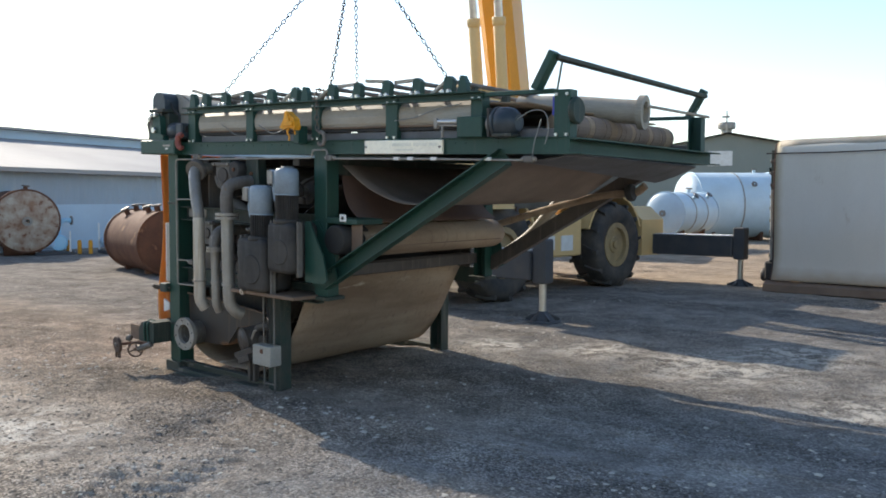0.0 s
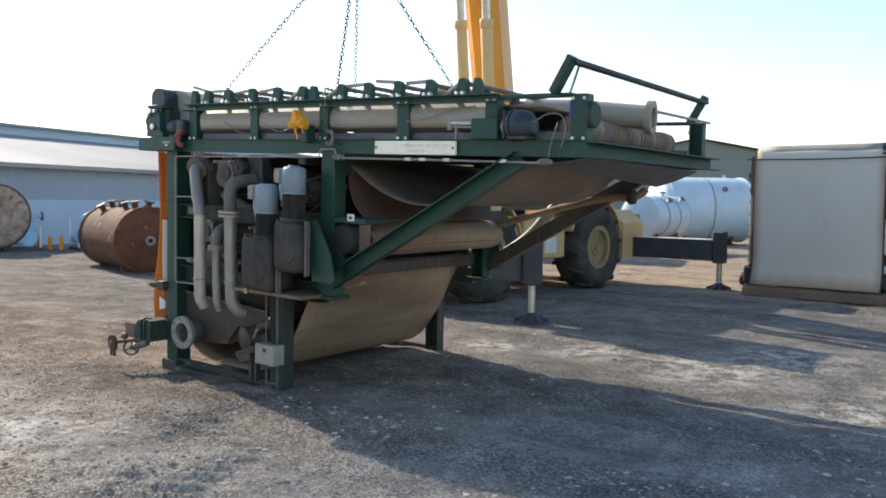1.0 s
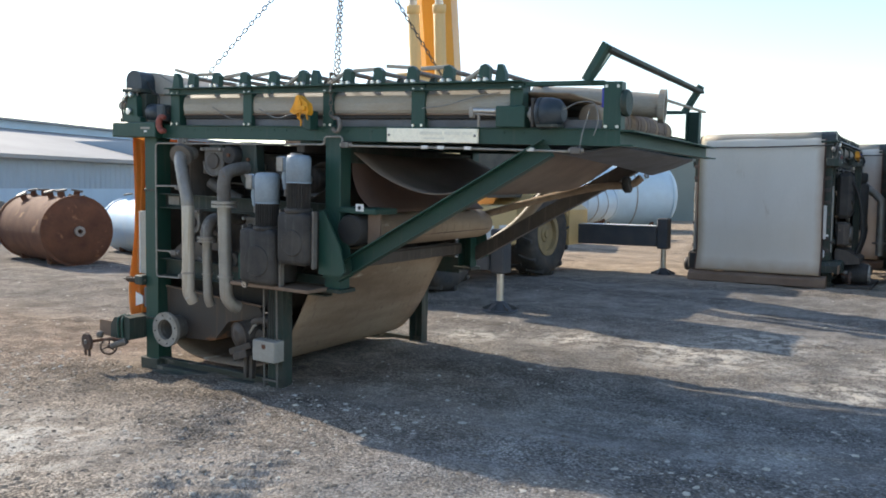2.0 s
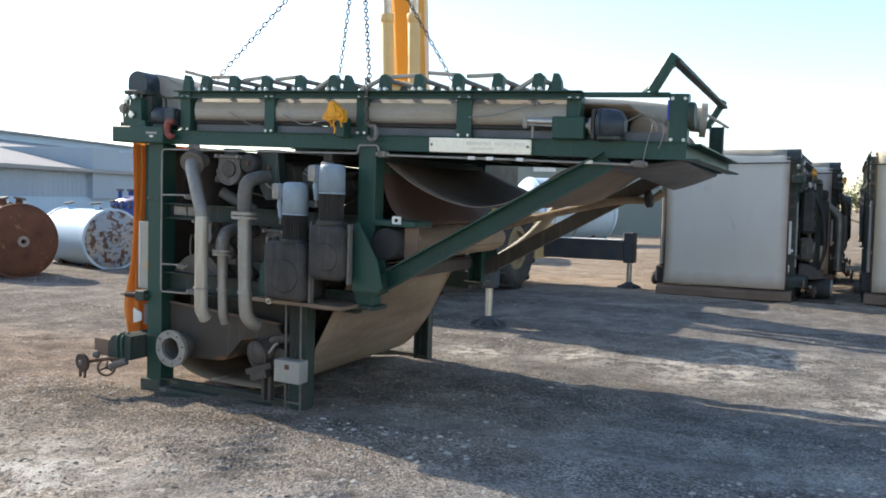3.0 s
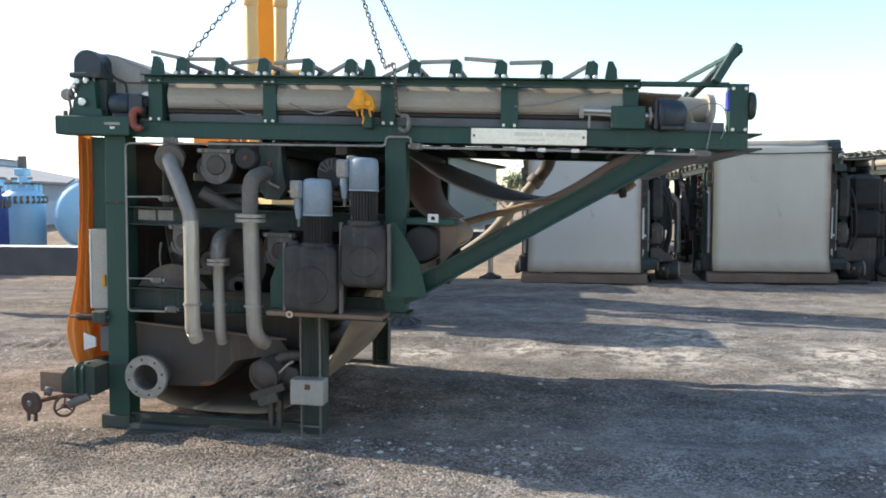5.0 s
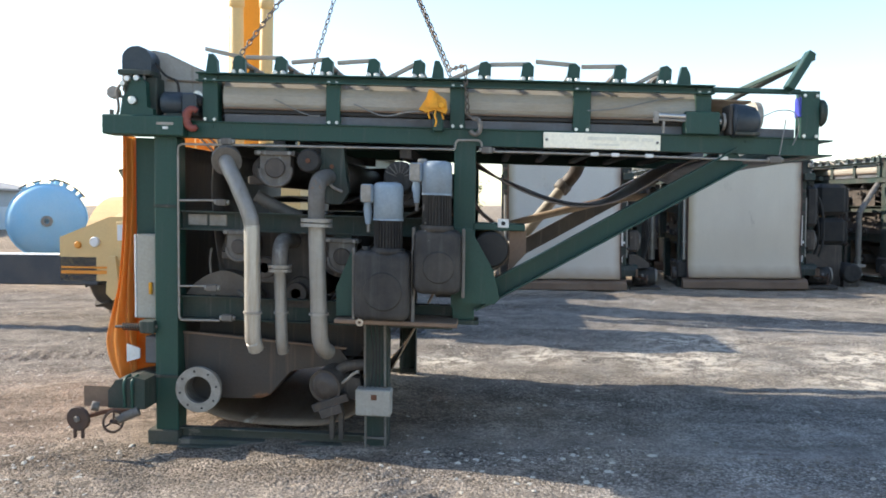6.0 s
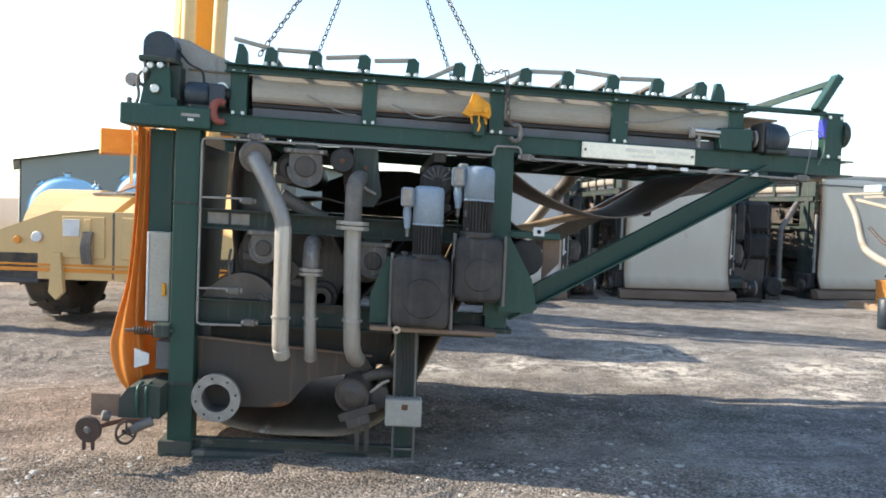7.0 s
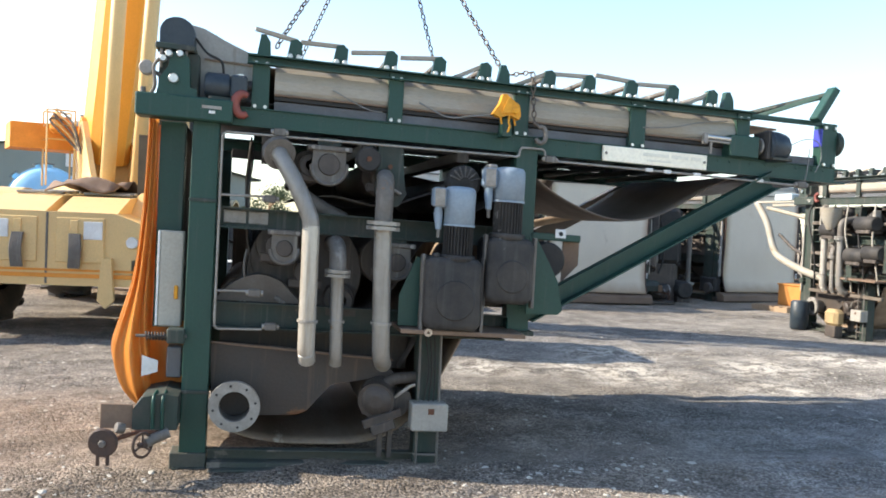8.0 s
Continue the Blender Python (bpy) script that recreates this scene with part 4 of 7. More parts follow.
# ---- old process tanks lying about the yard ----
def lying_tank(label, centre, yaw, radius, length, mat, end_mat, dome=0.12, nozzles=0, manhole=True, ribs=0, z=None):
    e = thing("tank", label, "tank", pose(*centre, (radius if z is None else z), 0, 0, yaw), group="old process tanks")
    n, prof = 40, []
    L2 = length / 2
    for s in (-1, 1):
        pts = [(s * (L2 + dome * math.cos(radians(a))), radius * math.sin(radians(a))) for a in (2, 20, 40, 60, 75, 88)]
        prof = prof + (pts if s < 0 else pts[::-1])
    body = prof
    g = Geo()
    vs, fs = [], []
    for k in range(n):
        an = 2 * math.pi * k / n
        for x, r in body:
            vs.append((x, r * math.cos(an), r * math.sin(an)))
    m_ = len(body)
    for k in range(n):
        for i in range(5, m_ - 6):
            fs.append((k * m_ + i, ((k + 1) % n) * m_ + i, ((k + 1) % n) * m_ + i + 1, k * m_ + i + 1))
    g.add(vs, fs, True)
    part("shell", g, mat, e)
    for rng_ in (range(0, 5), range(m_ - 6, m_ - 1)):
        g = Geo()
        f2 = [(k * m_ + i, ((k + 1) % n) * m_ + i, ((k + 1) % n) * m_ + i + 1, k * m_ + i + 1) for k in range(n) for i in rng_]
        g.add(vs, f2, True)
        end = part("end_cap", g, end_mat, e)
        s = -1 if rng_.start == 0 else 1
        if manhole:
            x = s * (L2 + dome)
            part("end_flange", Geo().ring((x + s * 0.03, 0, 0), (1, 0, 0), radius * 0.07, radius * 0.15, 0.05, 20), "flange", end)
    for s in (-1, 1):
        part("rim_band", Geo().ring((s * L2, 0, 0), (1, 0, 0), radius - 0.02, radius + 0.03, 0.06, 40), mat, e)
    rr = random.Random(int(abs(centre[0]) * 10))
    for k in range(nozzles):
        a, x = rr.uniform(0.7, 2.6), rr.uniform(-L2 * 0.8, L2 * 0.8)
        d = Vector((0, math.cos(a), math.sin(a)))
        p = Vector((x, 0, 0)) + d * (radius - 0.03)
        noz = part("nozzle", Geo().cyl(p, p + d * 0.16, 0.06, 12), mat, e)
        part("nozzle_flange", Geo().ring(p + d * 0.16, d, 0.03, 0.11, 0.035, 14), "dark_pipe", noz)
    for k in range(ribs):
        x = -L2 + length * (k + 1) / (ribs + 1)
        part("rib", Geo().ring((x, 0, 0), (1, 0, 0), radius - 0.01, radius + 0.012, 0.05, 40), "panel_grey" if "white" in mat else mat, e)
    for x in (-L2 * 0.6, L2 * 0.6):
        zz = -(radius if z is None else z)
        part("saddle", Geo().prism([(-radius * 0.55, zz), (radius * 0.55, zz), (radius * 0.6, -radius * 0.72), (0, -radius * 0.97), (-radius * 0.6, -radius * 0.72)], x - 0.06, x + 0.06, "x"), "rust", e)
    return e


def upright_vessel(label, centre, radius, height, mat, parts_seed=1, stand=0.5, drive=True):
    """A standing vessel with domed top, flanged lid, agitator motor and pipework on legs."""
    e = thing("process_vessel", label, "vessel", pose(*centre, 0), group="blue process vessels")
    n = 32
    prof = [(0.05, stand - 0.22), (radius * 0.6, stand - 0.16), (radius * 0.95, stand), (radius, stand + 0.1), (radius, stand + height * 0.8), (radius * 0.95, stand + height * 0.88), (radius * 0.6, stand + height * 0.97), (0.05, stand + height)]
    vs = [(r * math.cos(2 * math.pi * k / n), r * math.sin(2 * math.pi * k / n), z) for k in range(n) for r, z in prof]
    m_ = len(prof)
    part("shell", Geo().add(vs, [(k * m_ + i, ((k + 1) % n) * m_ + i, ((k + 1) % n) * m_ + i + 1, k * m_ + i + 1) for k in range(n) for i in range(m_ - 1)], True), mat, e)
    fl = part("body_flange", Geo().ring((0, 0, stand + height * 0.8), (0, 0, 1), radius * 0.9, radius * 1.08, 0.07, 36), mat, e)
    for k in range(24):
        an = 2 * math.pi * k / 24
        p = Vector((math.cos(an) * radius * 1.04, math.sin(an) * radius * 1.04, stand + height * 0.8))
        part("clamp", Geo().box(p.x - 0.03, p.x + 0.03, p.y - 0.03, p.y + 0.03, p.z - 0.09, p.z + 0.09, 0.006), "dark_pipe", fl)
    for k in range(4):
        an = math.pi / 4 + math.pi / 2 * k
        part("leg", Geo().box(math.cos(an) * radius * 0.85 - 0.06, math.cos(an) * radius * 0.85 + 0.06, math.sin(an) * radius * 0.85 - 0.06, math.sin(an) * radius * 0.85 + 0.06, -0.05, stand + 0.1, 0.008), "crane_dark", e)
    zt = stand + height
    if drive:
        ag = new("agitator")
        ag.parent = e
        part("bearing_stand", Geo().tube([(0, 0, zt - 0.04), (0, 0, zt + 0.12), (0, 0, zt + 0.3)], [0.16, 0.12, 0.10], 16), mat, ag)
        part("gearbox", Geo().box(-0.14, 0.14, -0.14, 0.14, zt + 0.3, zt + 0.48, 0.02), mat, ag)
        part("drive_motor", Geo().cyl((0, 0, zt + 0.48), (0, 0, zt + 0.78), 0.11, 16, 0.02), "dark_pipe", ag)
    rr = random.Random(parts_seed)
    for k in range(9):
        an, rad = rr.uniform(0, 6.28), rr.uniform(0.4, 0.85) * radius
        p = Vector((math.cos(an) * rad, math.sin(an) * rad, zt - 0.12))
        nz_ = part("nozzle", Geo().cyl(p, p + Vector((0, 0, 0.22)), 0.05, 12), mat, e)
        part("nozzle_flange", Geo().cyl(p + Vector((0, 0, 0.2)), p + Vector((0, 0, 0.25)), 0.09, 14), "dark_pipe", nz_)
    return e

lying_tank("rust-brown lying tank with pale flaking end cap on saddles", (-18.35, 7.25), 165, 0.88, 3.2, "rust", "rust_pale", nozzles=5, z=1.0)
lying_tank("rust-brown lying tank with a row of nozzles", (-9.74, 6.22), 163, 0.68, 2.7, "rust", "rust", nozzles=11)
lying_tank("pale blue lying tank with chipped and rusted end", (-9.61, 8.57), 159, 0.63, 2.4, "tank_blue", "tank_chipped", nozzles=3)
upright_vessel("navy blue standing process vessel with flanged lid", (-10.3, 11.0), 0.75, 1.25, "tank_navy", 3, 0.35, drive=False)
upright_vessel("navy blue standing process vessel with bolted lid", (-9.75, 12.3), 0.42, 1.4, "tank_navy", 5, 0.35, drive=False)
upright_vessel("pale blue standing process vessel behind the navy ones", (-10.5, 14.3), 0.6, 1.6, "tank_sky", 7, 0.4, drive=False)
upright_vessel("sky blue standing process vessel with flanged lid", (-9.75, 13.6), 0.5, 1.45, "tank_sky", 9, 0.4)
lying_tank("sky blue domed process vessel with a pump on its end", (-8.2, 14.2), 116, 0.84, 1.9, "tank_sky", "tank_sky", dome=0.3, nozzles=7, z=1.2)
lying_tank("sky blue lying process vessel with pipework", (-6.3, 16.0), 105, 0.80, 2.0, "tank_sky", "tank_sky", dome=0.3, nozzles=7, z=1.25)
lying_tank("sky blue lying process vessel behind the crane", (-4.75, 17.6), 104, 0.85, 2.2, "tank_sky", "tank_sky", dome=0.35, nozzles=5, z=1.5)
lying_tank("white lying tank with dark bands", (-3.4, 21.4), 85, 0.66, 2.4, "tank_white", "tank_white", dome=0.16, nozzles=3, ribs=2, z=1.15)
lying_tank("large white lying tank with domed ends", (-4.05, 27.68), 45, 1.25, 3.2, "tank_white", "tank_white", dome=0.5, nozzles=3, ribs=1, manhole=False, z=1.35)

long_shed = shed("long grey ribbed metal shed with pale blue lower wall", (-16.3, -4.0), (-0.235, 0.972), 61, 17, 2.60, 4.30, low="shed_low", low_h=1.45)
gable = shed("grey-green gabled metal shed with a roof vent", (0.0, 41.2), (-0.39, 0.92), 14, 16.6, 3.3, 4.9, "shed_green", "shed_green", vent=(1.6, 0.45))
part("wall_sign", Geo().obox((-8.55, 37.55, 3.65), (-7.45, 38.02, 3.65), 0.04, 0.75), "white", gable, "white wall sign")
part("mast", Geo().tube([(-7.9, 38.4, 4.7), (-7.9, 38.4, 6.1)], 0.03, 6), "panel_grey", gable)
part("mast_head", Geo().box(-8.15, -7.75, 38.38, 38.42, 5.75, 5.85, 0.01), "panel_grey", gable)

a_ = Vector((-0.235, 0.972, 0)).normalized()
b_ = Vector((-a_.y, a_.x, 0))
c_ = Vector((-16.3, -4.0, 0))
for s0, s1, z1, dep in ((25.0, 26.9, 3.50, 4.5), (26.9, 30.9, 3.38, 3.6)):      # square blocks built out through the roof
    mid = c_ + b_ * (dep / 2 - 0.25) + Vector((0, 0, z1 / 2 + 0.7))
    part("roof_block", Geo().obox(mid + a_ * s0, mid + a_ * s1, dep, z1 - 1.4), "shed_wall", long_shed)
mid = c_ + b_ * 1.6 + a_ * 27.6 + Vector((0, 0, 3.36))
part("block_vent", Geo().cyl(mid, mid + Vector((0, 0, 0.28)), 0.3, 14, 0.04), "panel_grey", long_shed)
# raised ridge running along the roof, with a dark band of wall under it
mid = c_ + b_ * 8.5
part("ridge_wall", Geo().obox(mid + Vector((0, 0, 4.18)), mid + a_ * 61 + Vector((0, 0, 4.18)), 3.2, 0.42), "shed_low", long_shed)
part("ridge_roof", Geo().obox(mid - a_ * 0.2 + Vector((0, 0, 4.42)), mid + a_ * 61.2 + Vector((0, 0, 4.42)), 3.8, 0.10), "shed_roof", long_shed)
mid = c_ + b_ * 8.5 + a_ * 57 + Vector((0, 0, 4.46))
part("roof_vent", Geo().tube([mid, mid + Vector((0, 0, 0.5)), mid + Vector((0, 0, 0.55)), mid + Vector((0, 0, 0.85))], [0.7, 0.7, 1.1, 1.1], 16), "rust_base", long_shed)


# ---- far trees ----
def tree(label, at, height, seed):
    rr = random.Random(seed)
    e = thing("tree", label, "tree", at, group="far trees")
    g = Geo().tube(curve([(0, 0, -0.1), (0.05, 0.02, height * 0.25), (-0.05, 0.05, height * 0.5), (0.0, 0.0, height * 0.8)], 4), [0.16 - 0.010 * k for k in range(13)], 8)
    tips = []
    for k in range(9):
        z0 = height * rr.uniform(0.25, 0.7)
        an, ln = rr.uniform(0, 6.28), height * rr.uniform(0.18, 0.34)
        tip = Vector((math.cos(an) * ln, math.sin(an) * ln, z0 + ln * rr.uniform(0.4, 0.9)))
        g.tube([(0, 0, z0), tip * 0.55 + Vector((0, 0, z0 * 0.42)), tip], [0.06, 0.04, 0.015], 6)
        tips.append(tip)
    part("trunk", g, "wood", e)
    vs, fs = [], []
    tips.append(Vector((0, 0, height * 0.85)))
    for tip in tips:
        for k in range(320):
            c = tip + Vector((rr.gauss(0, 1), rr.gauss(0, 1), rr.gauss(0, 0.8))) * height * 0.085
            s = rr.uniform(0.03, 0.07)
            d1 = Vector((rr.uniform(-1, 1), rr.uniform(-1, 1), rr.uniform(-1, 1))).normalized() * s
            d2 = d1.cross(Vector((rr.uniform(-1, 1), rr.uniform(-1, 1), rr.uniform(-1, 1)))).normalized() * s * 0.6
            o = len(vs)
            vs += [c - d1, c + d2, c + d1, c - d2]
            fs.append((o, o + 1, o + 2, o + 3))
    part("crown", Geo().add(vs, fs), "foliage", e)


tree("dusty green tree far beyond the presses", pose(1.0, 36, 0), 2.9, 4)
tree("dusty green tree far beyond the presses", pose(7.6, 44, 0), 3.4, 9)
tree("dusty green tree far beyond the presses", pose(9.4, 47, 0), 3.6, 12)

# ---- the belt press ----
def bolt(g, x, y, z, r=0.014, d=-0.012, axis="y"):
    if axis == "y":
        g.cyl((x, y, z), (x, y + d, z), r, 6)
    else:
        g.cyl((x, y, z), (x, y, z + d), r, 6)


def gearmotor(e, x, y, z_top, cap, fin, gear_x, gear_y, gear_z):
    """Vertical motor: pale cowl over ribbed barrel over a dark cast gearbox."""
    gm = new("gear_motor")
    gm.parent = e
    zc, zf = z_top - cap, z_top - cap - fin
    g = Geo()
    n = 26
    r = 0.093
    prof = [(r * 0.55, z_top), (r * 0.85, z_top - 0.006), (r * 0.97, z_top - 0.022), (r, z_top - 0.05), (r, zc), (r * 0.93, zc)]
    vs = [(x + q * math.cos(2 * math.pi * k / n), y + q * math.sin(2 * math.pi * k / n), z) for k in range(n) for q, z in [(0.004, z_top + 0.001)] + prof]
    m_ = len(prof) + 1
    g.add(vs, [(k * m_ + i, ((k + 1) % n) * m_ + i, ((k + 1) % n) * m_ + i + 1, k * m_ + i + 1) for k in range(n) for i in range(m_ - 1)], True)
    part("fan_cowl", g, "motor_blue", gm, "pale blue fan cowl")
    g = Geo().cyl((x, y, zf - 0.01), (x, y, zc + 0.01), r * 0.78, 24)
    for k in range(28):
        an = 2 * math.pi * k / 28
        d = Vector((math.cos(an), math.sin(an), 0))
        c = Vector((x, y, 0))
        g.obox(c + d * r * 0.85 + Vector((0, 0, zf + 0.01)), c + d * r * 0.85 + Vector((0, 0, zc)), 0.006, r * 0.22, tuple(d), 0.001)
    tagged(part("ribbed_barrel", g, "motor_dark", gm), kind="stuff")
    g = Geo().cyl((x, y, zf - 0.02), (x, y, zf + 0.015), r * 1.15, 24, 0.006)
    part("motor_flange", g, "motor_dark", gm)
    part("terminal_box", Geo().box(x - r - 0.075, x - r + 0.005, y - 0.05, y + 0.045, z_top - 0.13, z_top - 0.015, 0.012), "motor_blue", gm)
    part("terminal_lid", Geo().box(x - r - 0.07, x - r - 0.01, y - 0.062, y - 0.05, z_top - 0.125, z_top - 0.02, 0.004), "flange", gm)
    part("plug", Geo().tube([(x - r - 0.035, y, z_top - 0.13), (x - r - 0.035, y, z_top - 0.17), (x - r - 0.03, y, z_top - 0.26)], [0.022, 0.028, 0.018], 10), "motor_blue", gm)
    part("cable_gland", Geo().cyl((x - r - 0.03, y, z_top - 0.26), (x - r - 0.03, y, z_top - 0.31), 0.012, 10), "dark_pipe", gm)
    part("cowl_rim", Geo().ring((x, y, zc + 0.006), (0, 0, 1), r * 0.97, r * 1.03, 0.012, 26), "motor_blue", gm)
    (x0, x1), (y0, y1), (z0, z1) = gear_x, gear_y, gear_z
    g = Geo()
    w, c = x1 - x0, (x0 + x1) / 2
    rings, rc = [], 0.055                                 # cast casing with rounded corners and front edge
    for yy, d in ((y0, 0.034), (y0 + 0.006, 0.018), (y0 + 0.018, 0.006), (y0 + 0.04, 0.0), (y0 + 0.13, 0.0), (y0 + 0.135, 0.006), (y0 + 0.15, 0.006), (y0 + 0.155, 0.0), (y1, 0.0)):
        for (cx, cz), a0 in (((x1 - rc, z1 - rc), 0), ((x0 + rc, z1 - rc), 90), ((x0 + rc, z0 + rc), 180), ((x1 - rc, z0 + rc), 270)):
            for k in range(6):
                an = radians(a0 + 18 * k)
                rings.append((cx + (rc - d) * math.cos(an), yy, cz + (rc - d) * math.sin(an)))
    fs = [(i * 24 + k, i * 24 + (k + 1) % 24, (i + 1) * 24 + (k + 1) % 24, (i + 1) * 24 + k) for i in range(8) for k in range(24)]
    g.add(rings, fs + [tuple(range(24))[::-1], tuple(range(192, 216))], True)
    part("gearbox", g, "motor_dark", gm, "dusty dark cast gearbox")
    g = Geo()
    zc2 = z0 + (z1 - z0) * 0.42
    g.cyl((c + 0.01, y0 + 0.02, zc2), (c + 0.01, y0 - 0.007, zc2), w * 0.34, 32, 0.006)
    part("bearing_cover", g, "motor_dark", gm)
    part("lifting_boss", Geo().cyl((x0 + 0.07, y0 + 0.06, z1 - 0.01), (x0 + 0.07, y0 + 0.06, z1 + 0.022), 0.022, 12, 0.004), "motor_dark", gm)
    for xx in (x0 - 0.012, x1 + 0.004):
        part("casing_seam", Geo().box(xx, xx + 0.02, y0 + 0.05, y0 + 0.1, z0 - 0.02, z1 + 0.01, 0.004), "dark_pipe", gm)
    return gm


def roller(e, x, z, r, y0, y1, mat="dark_pipe", bearing=True, nm="roller"):
    rl = new(nm)
    rl.parent = e
    part("drum", Geo().cyl((x, y0 + 0.12, z), (x, y1 - 0.12, z), r, 28, 0.008), mat, rl)
    part("shaft", Geo().cyl((x, y0 - 0.03, z), (x, y1 + 0.03, z), min(0.035, r * 0.5), 12), "steel", rl)
    if bearing:
        for yy in (y0, y1):
            g = Geo()
            g.cyl((x, yy - 0.03, z), (x, yy + 0.03, z), 0.075, 20, 0.008)
            g.box(x - 0.1, x + 0.1, yy - 0.025, yy + 0.025, z - 0.10, z - 0.045, 0.008)
            part("bearing_block", g, "shaded_grime", rl)
    return rl


def build_press(e, main=True):
    W = 2.3                                        # width over the frames
    fronts = ((0.0, 1), (W, -1))                   # front and back side frame: y of the outer face, inward direction
    for y, s in fronts:
        # main beam
        g = Geo()
        g.channel((-0.02, y + s * 0.006, 2.07), (4.33, y + s * 0.006, 2.07), 0.09, 0.10, 0.009, open_to=-s)
        for k in range(34):
            bolt(g, 0.35 + k * 0.118 + (0.03 if k % 3 else 0), y, 2.095, 0.006, -0.006 * s)
        part("main_beam", g, "green", e)
        part("beam_lip", Geo().box(0.0, 4.33, min(y - s * 0.012, y + s * 0.05), max(y - s * 0.012, y + s * 0.05), 2.120, 2.128, 0.002), "green", e)
        # uprights under the beam
        for nm, x0, x1, z0, z1, d in (("corner_post", 0.11, 0.26, 0.0, 2.02, 0.15), ("middle_post", 2.06, 2.20, 0.89, 2.02, 0.13), ("leg", 1.50, 1.65, -0.02, 0.88, 0.12)):
            g = Geo()
            xm = (x0 + x1) / 2
            ya, yb = y, y + s * d
            yi, k_ = ya + s * 0.012, 0.004
            g.prism([(x0, ya + s * k_), (x0 + k_, ya), (x1 - k_, ya), (x1, ya + s * k_), (x1, yb), (x1 - 0.012, yb), (x1 - 0.012, yi), (x0 + 0.012, yi), (x0 + 0.012, yb), (x0, yb)], z0, z1, "z")
            part(nm, g, "green" if nm != "leg" else "dark_green", e)
            if nm == "corner_post":
                for zz in (0.44, 1.56):
                    part("splice_plate", Geo().box(x0 - 0.006, x1 + 0.006, min(y - s * 0.008, y), max(y - s * 0.008, y), zz, zz + 0.02, 0.002), "dark_green", e)
            part("foot_plate", Geo().box(x0 - 0.03, x1 + 0.03, min(y - s * 0.03, y + s * 0.17), max(y - s * 0.03, y + s * 0.17), z0 - 0.015, z0 + 0.015, 0.003), "dark_green", e)
        # cross members
        for x0, x1, z0, z1 in ((0.26, 2.06, 1.42, 1.545), (0.26, 2.06, 0.83, 0.985)):
            part("side_rail", Geo().channel((x0, y + s * 0.10, (z0 + z1) / 2), (x1, y + s * 0.10, (z0 + z1) / 2), 0.07, z1 - z0, 0.009, open_to=s), "dark_green", e)
        part("bottom_rail", Geo().channel((0.27, y + s * 0.06, 0.075), (1.65, y + s * 0.06, 0.075), 0.06, 0.08, 0.008, open_to=s), "sill", e)
        # diagonal brace
        # back brace takes the dark interior colour instead of green
        part("diagonal_brace", Geo().channel((2.18, y + s * 0.03, 1.02), (3.86, y + s * 0.03, 2.00), 0.08, 0.125, 0.009, open_to=s), "green" if s > 0 else "shaded_grime", e)
        g = Geo().prism([(2.05, 1.50), (2.12, 1.50), (2.30, 1.22), (2.33, 1.02), (2.24, 0.98), (2.05, 0.98)], y - s * 0.012, y - s * 0.002)
        for k in range(4):
            bolt(g, 2.14 + 0.04 * k, y - s * 0.012, 1.05 + 0.02 * k, 0.010, -0.01 * s)
        part("gusset_plate", g, "green", e)
        # upper posts and top rail
        for i, (x0, x1) in enumerate(((0.43, 0.53), (1.235, 1.325), (2.03, 2.125), (2.81, 2.92), (3.575, 3.67), (4.22, 4.335))):
            z0 = 2.126
            g = Geo()
            yi, yb, k_ = y + s * 0.012, y + s * 0.09, 0.003
            g.prism([(x0, y + s * k_), (x0 + k_, y), (x1 - k_, y), (x1, y + s * k_), (x1, yb), (x1 - 0.012, yb), (x1 - 0.012, yi), (x0 + 0.012, yi), (x0 + 0.012, yb), (x0, yb)], z0, 2.42, "z")
            up = part("upper_post", g, "green", e)
            for xx in (x0 + 0.02, x1 - 0.02):
                for zz in (2.14, 2.39):
                    g = Geo()
                    bolt(g, xx, y, zz, 0.011, -0.012 * s)
                    part("bolt", g, "steel", up)
        part("top_rail", Geo().channel((0.40, y + s * 0.015, 2.408), (3.68, y + s * 0.015, 2.408), 0.06, 0.055, 0.008, open_to=s), "green", e)
        part("thin_rail", Geo().box(3.68, 4.22, min(y + s * 0.005, y + s * 0.05), max(y + s * 0.005, y + s * 0.05), 2.40, 2.43, 0.004), "green", e)
        # plough brackets along the top rail with their swing arms
        xs = (0.62, 0.89, 1.19, 1.49, 1.78, 2.20, 2.47, 2.76, 3.05, 3.33)
        tilt = (-12, -1, 5, 4, 27, 25, 1, -5, 1, 30)
        for k, (x, tl) in enumerate(zip(xs, tilt)):
            pb = new("plough_bracket")
            pb.parent = e
            g = Geo().prism([(x, 2.435), (x + 0.085, 2.435), (x + 0.09, 2.53), (x + 0.06, 2.555), (x + 0.02, 2.545)], min(y, y + s * 0.05), max(y, y + s * 0.05))
            part("plate", g, "green", pb)
            a = radians(180 + tl)
            p = Vector((x + 0.06, y + s * 0.02, 2.545))
            q = p + Vector((math.cos(a) * 0.25, s * 0.03, math.sin(a) * 0.25))
            part("swing_arm", Geo().obox(p, q, 0.026, 0.026, c=0.003), "tray", pb)
            g = Geo()
            for xx in (x + 0.02, x + 0.07):
                g.cyl((xx, y - s * 0.002, 2.445), (xx, y - s * 0.03, 2.445), 0.017, 10, 0.004)
            part("cap_nut", g, "steel", pb)
            if k == 0:
                part("stop_block", Geo().prism([(x - 0.17, 2.435), (x - 0.09, 2.435), (x - 0.095, 2.52), (x - 0.12, 2.56), (x - 0.15, 2.56)], min(y, y + s * 0.05), max(y, y + s * 0.05)), "green", pb)
